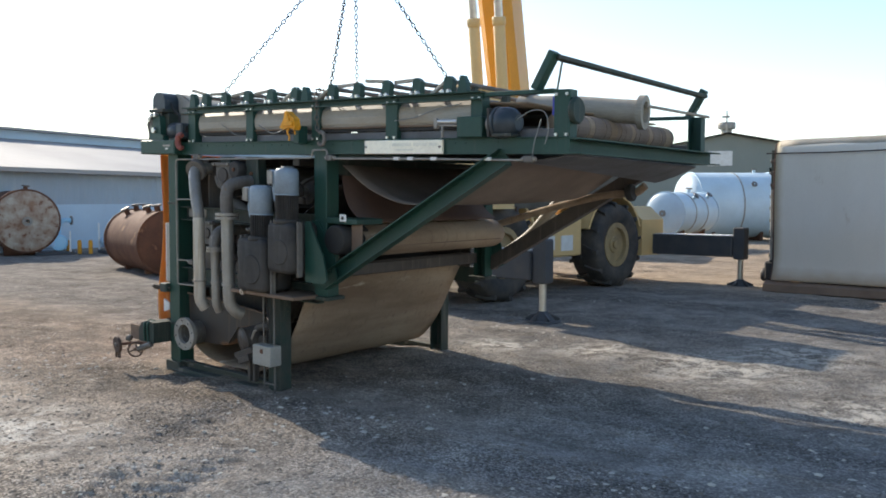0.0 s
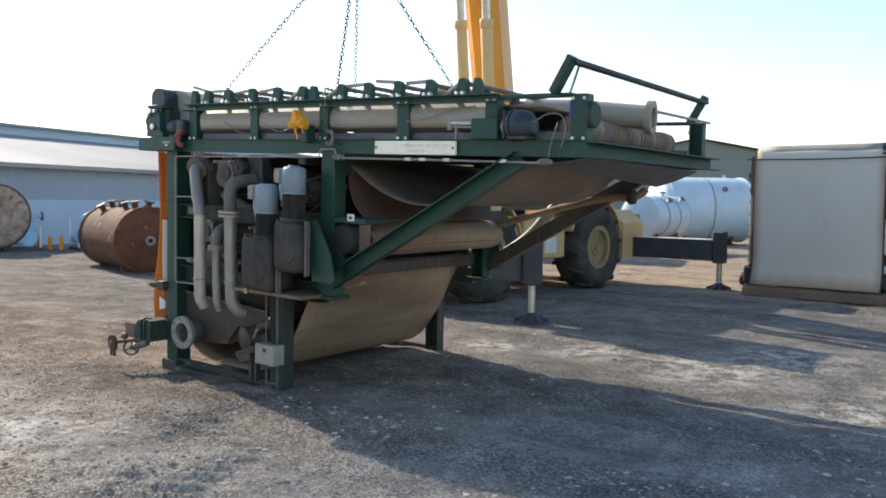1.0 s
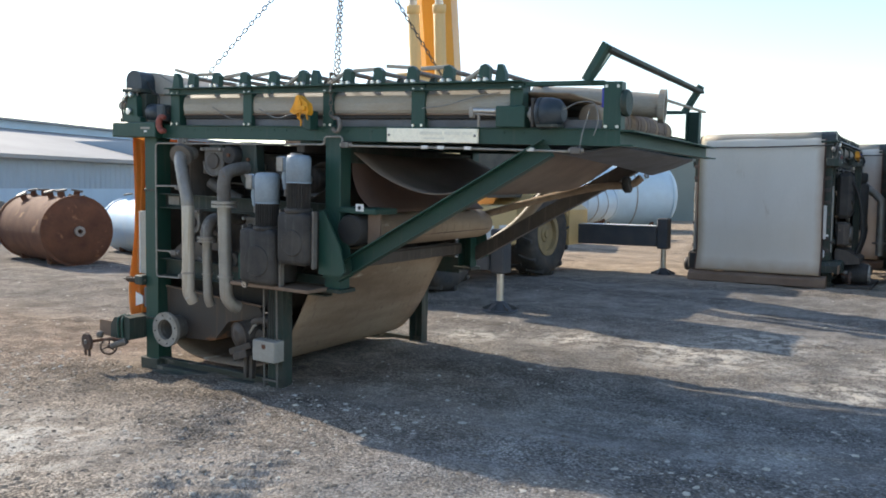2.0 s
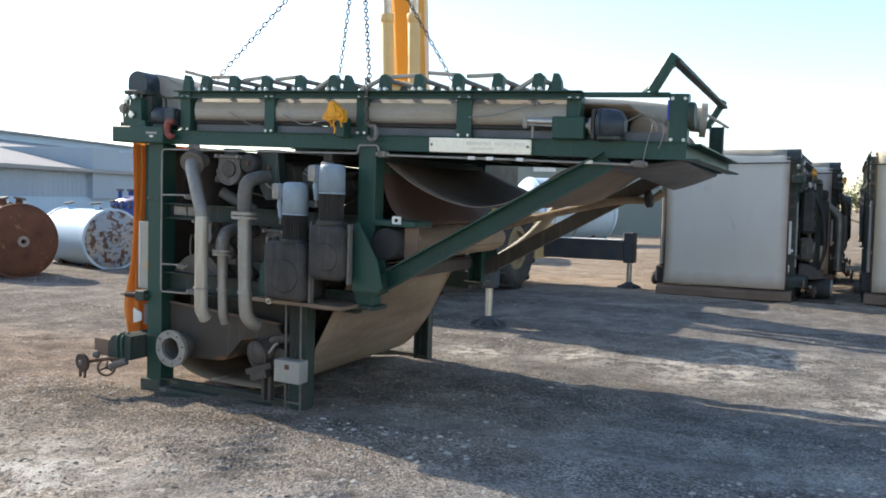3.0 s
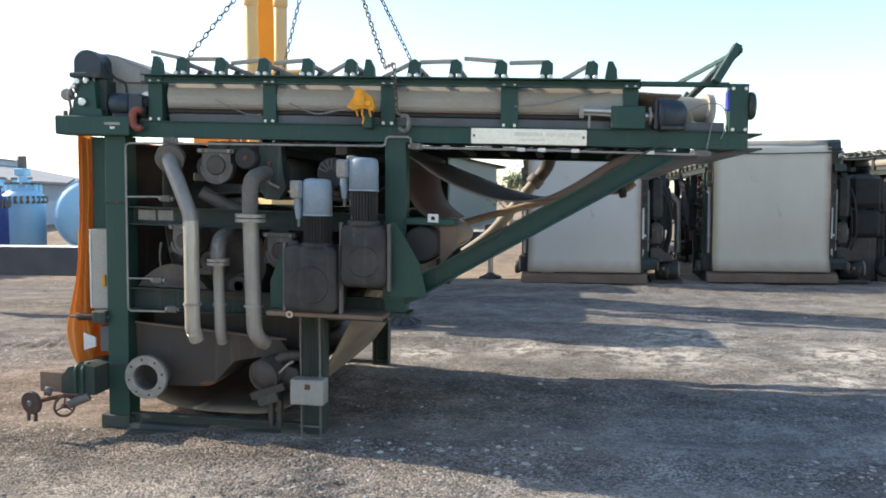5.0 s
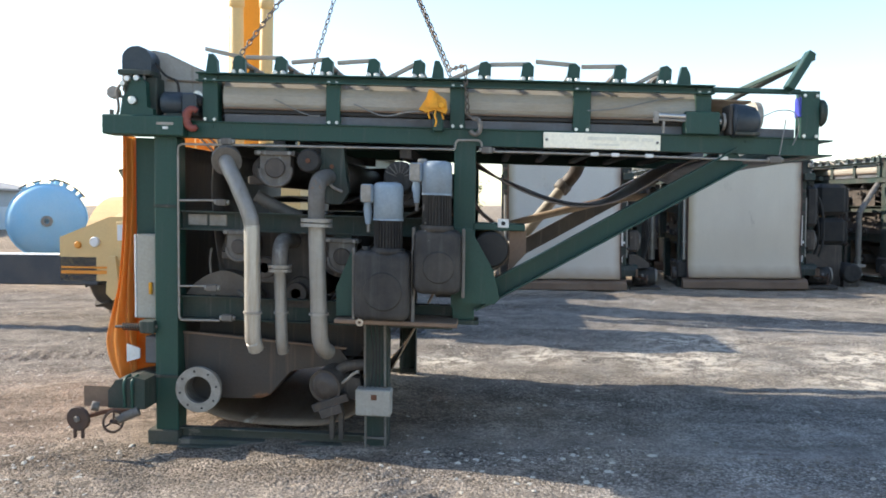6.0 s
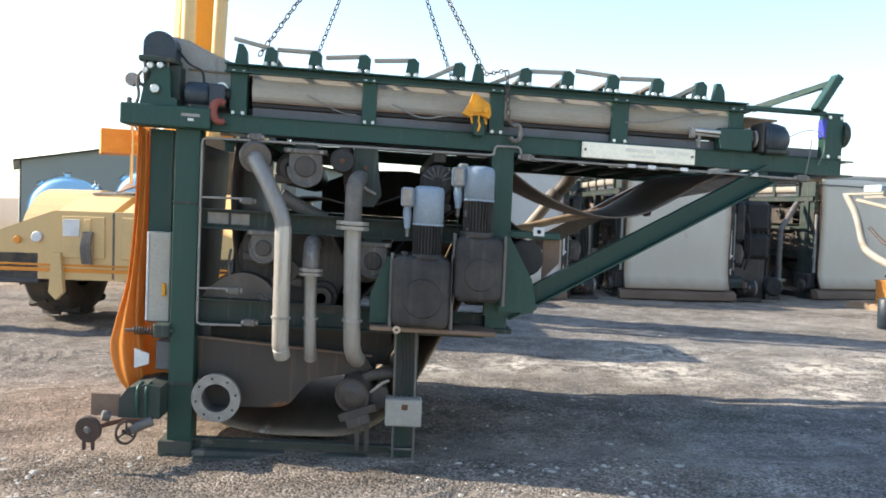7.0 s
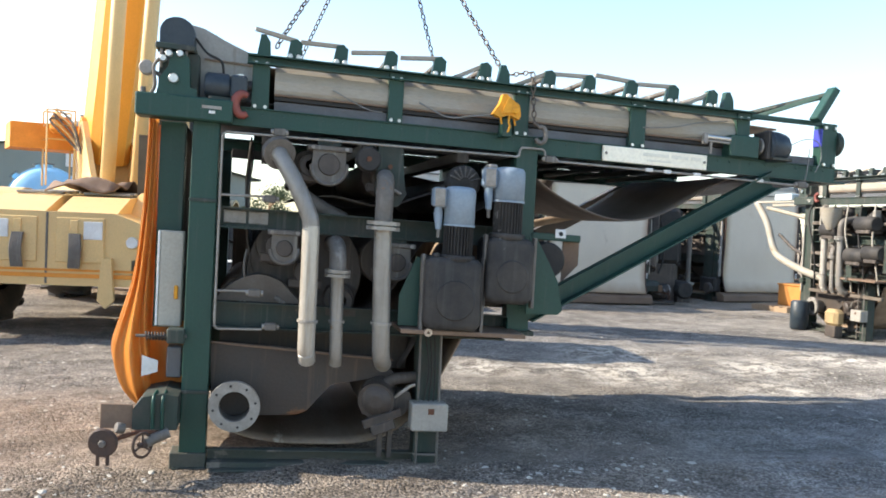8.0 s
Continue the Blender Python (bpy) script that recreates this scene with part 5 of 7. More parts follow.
            if k in (4, 9):
                part("stop_block", Geo().prism([(x + 0.13, 2.435), (x + 0.21, 2.435), (x + 0.205, 2.50), (x + 0.18, 2.55), (x + 0.15, 2.55)], min(y, y + s * 0.05), max(y, y + s * 0.05)), "green", pb)
        # tray edge between the upper posts
        g = Geo()
        prof = [(0.035, 2.225), (0.02, 2.25), (0.016, 2.30), (0.03, 2.355), (0.07, 2.39), (0.09, 2.385), (0.055, 2.345), (0.042, 2.30), (0.048, 2.235)]
        yy = [(y + s * a, z) for a, z in prof]
        g.prism(yy, 0.56, 3.62, "x")
        part("tray_edge", g, "tray", e)
        # black strip standing in for the shaded gap below the tray edge
        part("tray_seal", Geo().box(0.56, 3.6, min(y + s * 0.03, y + s * 0.05), max(y + s * 0.03, y + s * 0.05), 2.188, 2.214, 0.004), "black", e)
        part("seal_strip", Geo().box(0.56, 3.6, min(y + s * 0.018, y + s * 0.032), max(y + s * 0.018, y + s * 0.032), 2.215, 2.226, 0.002), "rust_base", e)
        part("side_sheet", Geo().box(0.56, 4.2, min(y + s * 0.045, y + s * 0.06), max(y + s * 0.045, y + s * 0.06), 2.13, 2.185, 0.003), "grey_sheet", e)

    # plough bars across the width
    for x in (0.62, 0.89, 1.19, 1.49, 1.78, 2.20, 2.47, 2.76, 3.05, 3.33):
        pb = part("plough_bar", Geo().cyl((x + 0.05, 0.05, 2.52), (x + 0.05, W - 0.05, 2.52), 0.017, 10), "dark_pipe", e)
        for j in range(5):
            yy = 0.3 + j * 0.42
            part("plough_blade", Geo().prism([(x - 0.02, 2.40), (x + 0.06, 2.40), (x + 0.065, 2.52), (x + 0.04, 2.52)], yy, yy + 0.05), "dark_green", pb)

    # belts and trays
    part("gravity_belt", Geo().sheet([(0.15, 2.40), (0.6, 2.385), (2.0, 2.38), (3.6, 2.37), (3.95, 2.36)], 0.12, W - 0.12, 0.012, 6), "belt", e)
    part("drip_tray", Geo().sheet([(0.08, 2.165), (0.5, 2.17), (2.0, 2.16), (3.8, 2.17)], 0.08, W - 0.08, 0.01, 4), "grey_sheet", e)
    part("lower_belt", Geo().sheet(curve2([(0.28, 0.26), (0.45, 0.17), (0.68, 0.13), (0.95, 0.125), (1.2, 0.14), (1.42, 0.23), (1.62, 0.47), (1.80, 0.81), (1.93, 1.06)], 4), 0.14, W - 0.14, 0.01, 12), "belt", e)
    part("press_belt", Geo().sheet(curve2([(1.95, 1.22), (2.02, 1.36), (2.14, 1.46), (2.30, 1.47), (2.42, 1.39), (2.41, 1.29), (2.30, 1.22), (2.10, 1.20)], 4), 0.2, W - 0.14, 0.01, 8), "belt", e)
    for k in range(3):
        part("belt_seam", Geo().obox((2.425, 0.25 + 0.0 * k, 1.37 - 0.035 * k), (2.425, W - 0.2, 1.37 - 0.035 * k), 0.006, 0.008), "rust_base", e)
    near = curve2([(2.18, 1.94), (2.42, 1.785), (2.68, 1.685), (2.90, 1.655), (3.1, 1.69), (3.28, 1.78), (3.55, 1.95), (3.80, 2.04)], 5)
    far = curve2([(2.20, 1.96), (2.50, 1.85), (2.80, 1.74), (3.08, 1.69), (3.30, 1.73), (3.5, 1.85), (3.66, 1.96), (3.84, 2.05)], 5)
    vs, fs = [], []
    for j in range(15):
        v = j / 14
        for (xa, za), (xb, zb) in zip(near, far):
            z = za + (zb - za) * v - 0.015 * math.sin(math.pi * v)
            for t in (0.005, -0.005):
                vs.append((xa + (xb - xa) * v, 0.2 + (W - 0.4) * v, z + t))
    n = len(near)
    for j in range(14):
        for i in range(n - 1):
            a, b = 2 * (j * n + i), 2 * ((j + 1) * n + i)
            fs += [(a, a + 2, b + 2, b), (a + 1, b + 1, b + 3, a + 3)]
    for i in range(n - 1):
        for j in (0, 14):
            a = 2 * (j * n + i)
            fs.append((a, a + 1, a + 3, a + 2))
    part("slack_belt", Geo().add(vs, fs, True), "belt_dark", e)
    part("wrap_belt", Geo().sheet(curve2([(2.13, 1.90), (2.15, 1.74), (2.22, 1.60), (2.36, 1.49)], 4), 0.24, W - 0.2, 0.01, 6), "belt_maroon", e)
    part("belt_beam", Geo().box(1.94, 2.10, 0.12, W - 0.12, 1.03, 1.13, 0.008), "shaded_grime", e)

    # rollers
    roller(e, 0.36, 2.30, 0.11, 0.14, W - 0.1, "tray", bearing=False)
    for x, z, r in ((0.80, 1.83, 0.11), (1.24, 1.80, 0.12), (1.72, 1.72, 0.11), (0.62, 1.33, 0.13), (1.30, 1.28, 0.16), (1.02, 1.02, 0.10), (1.55, 1.0, 0.14), (1.28, 0.42, 0.11), (2.25, 1.36, 0.10)):
        roller(e, x, z, r, 0.12, W - 0.12, "shaded_grime")
    roller(e, 0.80, 1.18, 0.36, 0.16, W - 0.16, "shaded_grime", nm="perforated_drum")
    roller(e, 0.43, 0.96, 0.16, 0.2, W - 0.2, "rust_base", nm="wash_roller")
    return e


def handwheel(e, c, axis, r, nm="handwheel"):
    c, a = Vector(c), Vector(axis).normalized()
    hw = new(nm)
    hw.parent = e
    ref = Vector((0, 0, 1)) if abs(a.z) < 0.9 else Vector((1, 0, 0))
    u = a.cross(ref).normalized()
    w = a.cross(u)
    pts = [c + (u * math.cos(2 * math.pi * k / 20) + w * math.sin(2 * math.pi * k / 20)) * r for k in range(21)]
    part("rim", Geo().tube(pts, r * 0.13, 8, caps=False), "valve_rust", hw)
    for k in range(3):
        an = 2 * math.pi * k / 3 + 0.4
        part("spoke", Geo().tube([c, c + (u * math.cos(an) + w * math.sin(an)) * r], r * 0.09, 6), "valve_rust", hw)
    part("hub", Geo().cyl(c - a * 0.025, c + a * 0.025, r * 0.22, 12), "valve_rust", hw)
    return hw


def pipe(e, path, r, mat, flanges=(), nm="pipe", label=""):
    p = part(nm, Geo().tube(curve(path, 5) if len(path) > 2 else path, r, 18), mat, e, label)
    for c, a, q in flanges:
        f = part("pipe_flange", Geo().ring(c, a, r * 0.8, q, 0.028, 22), mat, p)
    return p


def press_front(e, main=True):
    """All that is bolted to the front side: pipes, gear motors, boxes, conduit, hoses and valves."""
    # hopper and pan behind the lower pipes
    g = Geo().prism([(0.26, 0.735), (0.64, 0.725), (1.31, 0.665), (1.38, 0.575), (0.985, 0.50), (0.84, 0.335), (0.66, 0.305), (0.28, 0.30)], 0.10, 0.115)
    part("hopper_side", g, "pan", e, "dark hopper plate with rust streaks")
    part("hopper_back", Geo().prism([(0.26, 0.735), (1.38, 0.70), (0.985, 0.50), (0.84, 0.335), (0.28, 0.30)], 1.9, 1.915), "pan", e)
    part("hopper_floor", Geo().sheet(curve2([(0.28, 0.30), (0.66, 0.305), (0.84, 0.335), (0.985, 0.50), (1.38, 0.575)], 3), 0.118, 1.895, 0.012, 3), "pan", e)
    part("stain_plate", Geo().box(0.30, 1.48, 0.30, 0.312, 0.58, 0.84, 0.003), "pan", e)
    part("hopper_lip", Geo().obox((0.26, 0.095, 0.735), (1.36, 0.095, 0.668), 0.03, 0.014), "rust_base", e)
    # lower outlet flange
    o = part("outlet_pipe", Geo().tube([(0.415, -0.04, 0.385), (0.415, 0.45, 0.385), (0.415, 0.45, 0.385), (0.415, -0.04, 0.385)], [0.105, 0.105, 0.092, 0.092], 28, caps=False), "dark_pipe", e)
    fl = part("outlet_flange", Geo().ring((0.415, -0.05, 0.385), (0, 1, 0), 0.088, 0.148, 0.035, 40), "flange", e, "pale bolted pipe flange")
    # black discs stand for the dark of open bolt holes
    for k in range(8):
        an = 2 * math.pi * k / 8 + 0.2
        part("bolt_hole", Geo().cyl((0.415 + math.cos(an) * 0.122, -0.0665, 0.385 + math.sin(an) * 0.122), (0.415 + math.cos(an) * 0.122, -0.0705, 0.385 + math.sin(an) * 0.122), 0.0075, 10), "black", fl)
    # black disc added for the shade deep in the outlet
    part("pipe_plug", Geo().cyl((0.415, 0.40, 0.385), (0.415, 0.41, 0.385), 0.091, 24), "black", fl)
    # the three long pipes
    p1 = pipe(e, [(0.60, 0.10, 1.90), (0.60, -0.05, 1.875), (0.70, -0.13, 1.71), (0.785, -0.165, 1.53), (0.80, -0.17, 1.46)], 0.050, "pipe", nm="drain_pipe")
    # only the lower length takes the sun-lightened colour
    part("lower_length", Geo().tube(curve([(0.80, -0.17, 1.47), (0.803, -0.17, 1.2), (0.805, -0.17, 0.80), (0.808, -0.16, 0.74), (0.815, -0.125, 0.68)], 4), 0.050, 18), "sunlit_pipe", p1)
    part("top_flange", Geo().ring((0.60, -0.04, 1.878), (0.25, -0.8, -0.35), 0.045, 0.095, 0.05, 24), "dark_pipe", p1)
    part("pipe_clip", Geo().ring((0.805, -0.17, 0.92), (0, 0, 1), 0.049, 0.060, 0.015, 22), "flange", p1)
    p2 = pipe(e, [(0.965, 0.30, 1.36), (0.965, 0.02, 1.37), (0.967, -0.09, 1.34), (0.968, -0.13, 1.27), (0.969, -0.13, 1.20)], 0.050, "dark_pipe", nm="drain_pipe")
    part("lower_length", Geo().tube(curve([(0.969, -0.13, 1.20), (0.975, -0.13, 0.95), (0.98, -0.13, 0.78), (0.982, -0.125, 0.72), (0.984, -0.10, 0.665)], 4), 0.038, 18), "pipe", p2)
    for z in (1.215, 1.19):
        part("pipe_flange", Geo().ring((0.969, -0.13, z), (0, 0, 1), 0.036, 0.075, 0.02, 22), "pipe", p2)
    part("pipe_clip", Geo().ring((0.977, -0.13, 0.92), (0, 0, 1), 0.037, 0.047, 0.014, 20), "flange", p2)
    p3 = pipe(e, [(1.26, 0.16, 1.79), (1.24, 0.0, 1.79), (1.222, -0.15, 1.755), (1.215, -0.19, 1.68), (1.214, -0.19, 1.52)], 0.052, "dark_pipe", nm="drain_pipe")
    part("lower_length", Geo().tube(curve([(1.214, -0.19, 1.52), (1.222, -0.19, 1.2), (1.235, -0.19, 0.84), (1.24, -0.18, 0.76), (1.255, -0.14, 0.70), (1.27, -0.09, 0.675)], 4), 0.052, 18), "pipe", p3)
    for z in (1.515, 1.485):
        part("pipe_flange", Geo().ring((1.214, -0.19, z), (0, 0, 1), 0.05, 0.098, 0.022, 26), "pipe", p3)
    part("pipe_clip", Geo().ring((1.232, -0.19, 0.93), (0, 0, 1), 0.051, 0.063, 0.015, 22), "flange", p3)
    part("cross_pipe", Geo().tube(curve([(0.74, 0.14, 1.66), (0.88, 0.18, 1.58), (1.02, 0.22, 1.52)], 4), 0.045, 14), "dark_pipe", e)
    # bearing housings on the side rails
    def bearing_box(x, z, w, h, top, mat):
        """Cast bearing box hung from a bar: square shoulders, round belly, rim and cap screws."""
        bh = new("bearing_housing")
        bh.parent = e
        belly = [(x + w / 2 * math.cos(radians(a_)), z + w / 2 * math.sin(radians(a_))) for a_ in range(0, -181, -15)]
        part("housing", Geo().prism([(x - w / 2, z + h), (x + w / 2, z + h)] + belly, 0.02, 0.13), mat, bh)
        rim = [(x + w * 0.54 * math.cos(radians(a_)), 0.022, z + w * 0.54 * math.sin(radians(a_))) for a_ in range(10, -191, -12)]
        part("belly_rim", Geo().tube(rim, 0.012, 8), mat, bh)
        part("cover_disc", Geo().cyl((x, 0.02, z + 0.01), (x, 0.006, z + 0.01), w * 0.33, 22, 0.005), "shaded_grime", bh)
        part("mounting_bar", Geo().box(x - w * 0.66, x + w * 0.66, 0.0, 0.13, z + h, z + h + 0.03, 0.005), mat, bh)
        for dx in (-0.5, 0.5):
            part("cap_screw", Geo().cyl((x + w * dx, 0.0, z + h + 0.015), (x + w * dx, -0.02, z + h + 0.015), 0.012, 8), "flange", bh)
        if top > z + h + 0.03:
            part("hanger", Geo().box(x - w * 0.35, x + w * 0.35, 0.04, 0.10, z + h + 0.03, top, 0.004), "dark_green", bh)

    bearing_box(0.90, 1.83, 0.20, 0.09, 2.0, "dark_pipe")
    bearing_box(0.66, 1.31, 0.15, 0.09, 1.42, "dark_pipe")
    bearing_box(1.34, 1.27, 0.17, 0.10, 1.42, "dark_pipe")
    bp2 = part("bearing_plate", Geo().prism([(1.20, 2.0), (1.345, 2.0), (1.36, 1.80), (1.38, 1.70), (1.33, 1.62), (1.24, 1.62), (1.19, 1.70), (1.19, 1.85)], 0.03, 0.12), "dark_green", e)
    part("plate_bolt", Geo().cyl((1.27, 0.03, 1.86), (1.27, 0.012, 1.86), 0.014, 8), "rust", bp2)
    part("plate_hose", Geo().tube(curve([(1.24, 0.02, 1.78), (1.28, -0.01, 1.73), (1.34, 0.01, 1.70)], 4), 0.010, 8), "flange", bp2)
    sp = part("hose_spool", Geo().cyl((1.13, 0.05, 1.89), (1.13, -0.05, 1.89), 0.075, 26, 0.01), "motor_dark", e)
    part("spool_nut", Geo().cyl((1.13, -0.05, 1.89), (1.13, -0.062, 1.89), 0.016, 8), "rust", sp)
    dm = part("dome_motor", Geo().cyl((1.72, 0.06, 1.80), (1.72, -0.06, 1.80), 0.105, 28, 0.02), "motor_dark", e)
    for k in range(7):
        an_ = radians(20 + 23 * k)
        part("dome_rib", Geo().obox((1.72 + 0.03 * math.cos(an_), -0.063, 1.80 + 0.03 * math.sin(an_)), (1.72 + 0.098 * math.cos(an_), -0.063, 1.80 + 0.098 * math.sin(an_)), 0.008, 0.012, (0, 1, 0), 0.002), "dark_pipe", dm)
    part("junction_box", Geo().box(1.84, 1.90, -0.16, -0.06, 1.76, 1.92, 0.01), "flange", e)
    # pale inserts in the upper side rail
    for x0, x1 in ((0.30, 0.43), (0.445, 0.56)):
        part("rail_window", Geo().box(x0, x1, 0.085, 0.097, 1.45, 1.525, 0.004), "flange", e)
    # gear motors
    gearmotor(e, 1.665, -0.20, 1.765, 0.235, 0.185, (1.46, 1.81), (-0.30, -0.02), (0.915, 1.345))
    gearmotor(e, 1.965, -0.20, 1.905, 0.21, 0.20, (1.83, 2.12), (-0.30, -0.03), (1.09, 1.485))
    part("motor_shelf", Geo().box(1.34, 2.10, -0.26, 0.1, 0.885, 0.912, 0.004), "rust_base", e)
    part("guard_plate", Geo().prism([(1.335, 0.92), (1.455, 0.92), (1.455, 1.33), (1.43, 1.33), (1.335, 1.10)], -0.16, -0.148), "green", e)
    part("guard_plate", Geo().prism([(2.125, 1.50), (2.17, 1.50), (2.32, 1.24), (2.36, 1.06), (2.33, 1.03), (2.125, 1.03)], -0.16, -0.145), "green", e)
    part("hoist_eye", Geo().ring((1.50, -0.27, 0.90), (0, 1, 0.2), 0.010, 0.024, 0.016, 14), "steel", e)
    # side motor and its bracket right of the middle post
    sm = new("side_motor")
    sm.parent = e
    part("body", Geo().cyl((2.30, 0.28, 1.36), (2.30, -0.02, 1.36), 0.115, 26, 0.012), "black", sm)
    part("cover", Geo().box(2.18, 2.52, 0.0, 0.3, 1.485, 1.53, 0.006), "green", sm)
    tagp = part("tag", Geo().box(2.345, 2.415, -0.008, 0.0, 1.505, 1.56, 0.002), "white", sm, "small white tag")
    part("tag_mark", Geo().cyl((2.38, -0.007, 1.532), (2.38, -0.012, 1.532), 0.014, 12), "black", tagp)
    part("flap", Geo().prism([(2.42, 1.49), (2.53, 1.49), (2.53, 1.34), (2.42, 1.22)], 0.05, 0.06), "rust_base", sm)
    # grey junction box low on the leg with its rods
    jb = part("control_box", Geo().box(1.455, 1.68, -0.135, -0.01, 0.28, 0.448, 0.008), "panel_grey", e, "pale grey control box with a rusty mark")
    part("red_mark", Geo().box(1.555, 1.592, -0.139, -0.134, 0.385, 0.42, 0.001), "rust", jb)
    for x in (1.50, 1.63):
        part("rod", Geo().tube([(x, -0.05, 0.90), (x + 0.01, -0.05, 0.02)], 0.008, 8), "dark_pipe", e)
    part("rung", Geo().box(1.49, 1.65, -0.055, -0.045, 0.11, 0.125, 0.003), "dark_pipe", e)
    for k in range(3):
        part("hanging_cable", Geo().tube(curve([(1.53 + 0.03 * k, -0.03, 0.88), (1.56 + 0.02 * k, -0.06, 0.65), (1.54 + 0.03 * k, -0.05, 0.45)], 5), 0.005, 6), "black", e)
    # squat pump by the bottom rail
    pu = new("wash_pump")
    pu.parent = e
    part("casing", Geo().tube([(1.30, 0.16, 0.47), (1.29, 0.12, 0.465), (1.255, -0.02, 0.445), (1.245, -0.06, 0.44), (1.24, -0.075, 0.438)], [0.06, 0.105, 0.105, 0.095, 0.04], 22), "shaded_grime", pu)
    part("cap_rim", Geo().ring((1.247, -0.05, 0.441), (-0.25, -0.95, -0.1), 0.088, 0.11, 0.022, 26), "pan", pu)
    part("neck", Geo().tube(curve([(1.32, 0.04, 0.53), (1.38, 0.03, 0.565), (1.50, 0.05, 0.575)], 4), 0.036, 12), "shaded_grime", pu)
    part("clamp_bar", Geo().obox((1.17, -0.07, 0.30), (1.40, -0.07, 0.385), 0.045, 0.05), "pan", pu)
    part("clamp_block", Geo().obox((1.22, -0.06, 0.265), (1.36, -0.06, 0.315), 0.08, 0.06), "shaded_grime", pu)
    for x in (1.27, 1.33):
        part("pump_leg", Geo().box(x, x + 0.03, -0.03, 0.02, 0.09, 0.30, 0.003), "shaded_grime", pu)
    part("lever", Geo().tube([(1.36, -0.06, 0.47), (1.44, -0.10, 0.545), (1.47, -0.11, 0.56)], 0.010, 8), "flange", pu)
    part("second_casing", Geo().prism([(1.36, 0.36), (1.43, 0.35), (1.48, 0.42), (1.46, 0.49), (1.40, 0.50), (1.36, 0.45)], 0.0, 0.12), "shaded_grime", pu)
    # conduit loop of thin bright tube
    y = -0.03
    g = Geo().tube([(0.55, y, 0.838), (0.30, y, 0.832), (0.283, y, 0.845), (0.280, y, 0.88), (0.279, y, 1.93), (0.283, y, 1.96), (0.305, y, 1.973), (2.05, y, 1.990), (2.066, y, 2.0), (2.072, y, 2.035), (2.085, y, 2.05), (2.215, y, 2.052), (2.233, y, 2.04), (2.24, y, 1.995)], 0.0075, 8)
    cd = part("conduit", g, "flange", e, "thin bright conduit loop")
    part("conduit_run", Geo().tube([(2.24, y, 1.985), (3.1, y, 1.985), (4.10, y, 1.978)], 0.0075, 8), "flange", cd)
    for z in (1.61, 1.054):
        part("conduit_branch", Geo().tube([(0.28, y, z), (0.55, y, z + 0.008)], 0.007, 8), "flange", cd)
    for x, z in ((0.60, 1.998), (0.565, 1.606), (0.50, 1.05), (0.60, 0.858), (2.27, 1.992), (4.06, 1.985)):
        cb = part("conduit_union", Geo().box(x - 0.035, x + 0.035, y - 0.022, y + 0.03, z - 0.022, z + 0.022, 0.006), "dark_pipe", cd)
        part("union_nut", Geo().cyl((x - 0.05, y, z), (x + 0.05, y, z), 0.015, 8), "flange", cb)
    part("conduit_tail", Geo().tube(curve([(4.08, y, 1.98), (4.10, y, 2.10), (4.13, 0.0, 2.24)], 4), 0.004, 6), "cable", cd)
    for x in (2.92, 3.05, 3.26, 3.72):
        part("cable_tie", Geo().box(x, x + 0.05, y - 0.012, y + 0.012, 1.975, 1.998, 0.003), "white", cd)
    # name plate: two lines of faint print, unreadable
    np_ = part("name_plate", Geo().box(2.625, 3.355, -0.028, -0.004, 2.02, 2.118, 0.004), "sign", e, "cream name plate with faded print")
    for x0, x1 in ((2.90, 3.08), (3.10, 3.22), (3.24, 3.31)):
        part("print_bar", Geo().box(x0, x1, -0.031, -0.027, 2.075, 2.096, 0.001), "sign_print", np_)
    part("print_bar", Geo().box(2.93, 3.10, -0.031, -0.027, 2.042, 2.055, 0.001), "sign_print", np_)
    for x in (2.645, 3.335):
        part("rivet", Geo().cyl((x, -0.027, 2.07), (x, -0.034, 2.07), 0.009, 8), "dark_pipe", np_)
    # left end: bracket, belt drive, tensioner, motor and lifting lug
    br = part("end_bracket", Geo().box(-0.20, 0.33, -0.085, 0.10, 2.02, 2.148, 0.008), "green", e)
    part("label_strip", Geo().box(0.16, 0.27, -0.089, -0.084, 2.088, 2.106, 0.001), "panel_grey", br)
    part("label_tag", Geo().box(0.20, 0.235, -0.089, -0.084, 2.062, 2.078, 0.001), "white", br)
    dr = new("belt_drive")
    dr.parent = e
    g = Geo()
    n = 14
    out = [(-0.09, 2.44), (0.10, 2.44), (0.10, 2.52)] + [(0.005 + 0.095 * math.cos(radians(a)), 2.51 + 0.085 * math.sin(radians(a))) for a in range(15, 166, 15)] + [(-0.09, 2.52)]
    g.prism(out, -0.02, 0.20)
    part("motor_cap", g, "end_motor", dr, "dark blue-black motor cap")
    for x_ in (-0.075, -0.03, 0.015, 0.06):
        part("stay_bolt", Geo().cyl((x_, -0.03, 2.30), (x_, -0.03, 2.41), 0.009, 8), "dark_pipe", dr)
    part("drive_plate", Geo().box(-0.09, 0.13, 0.0, 0.14, 2.15, 2.40, 0.006), "dark_green", dr)
    part("tie_tube", Geo().tube(curve([(-0.07, -0.05, 2.36), (-0.11, -0.05, 2.30), (-0.10, -0.05, 2.20), (-0.12, -0.03, 2.15)], 4), 0.010, 8), "dark_pipe", dr)
    part("cap_plate", Geo().box(-0.11, 0.11, -0.05, 0.2, 2.405, 2.44, 0.006), "dark_green", dr)
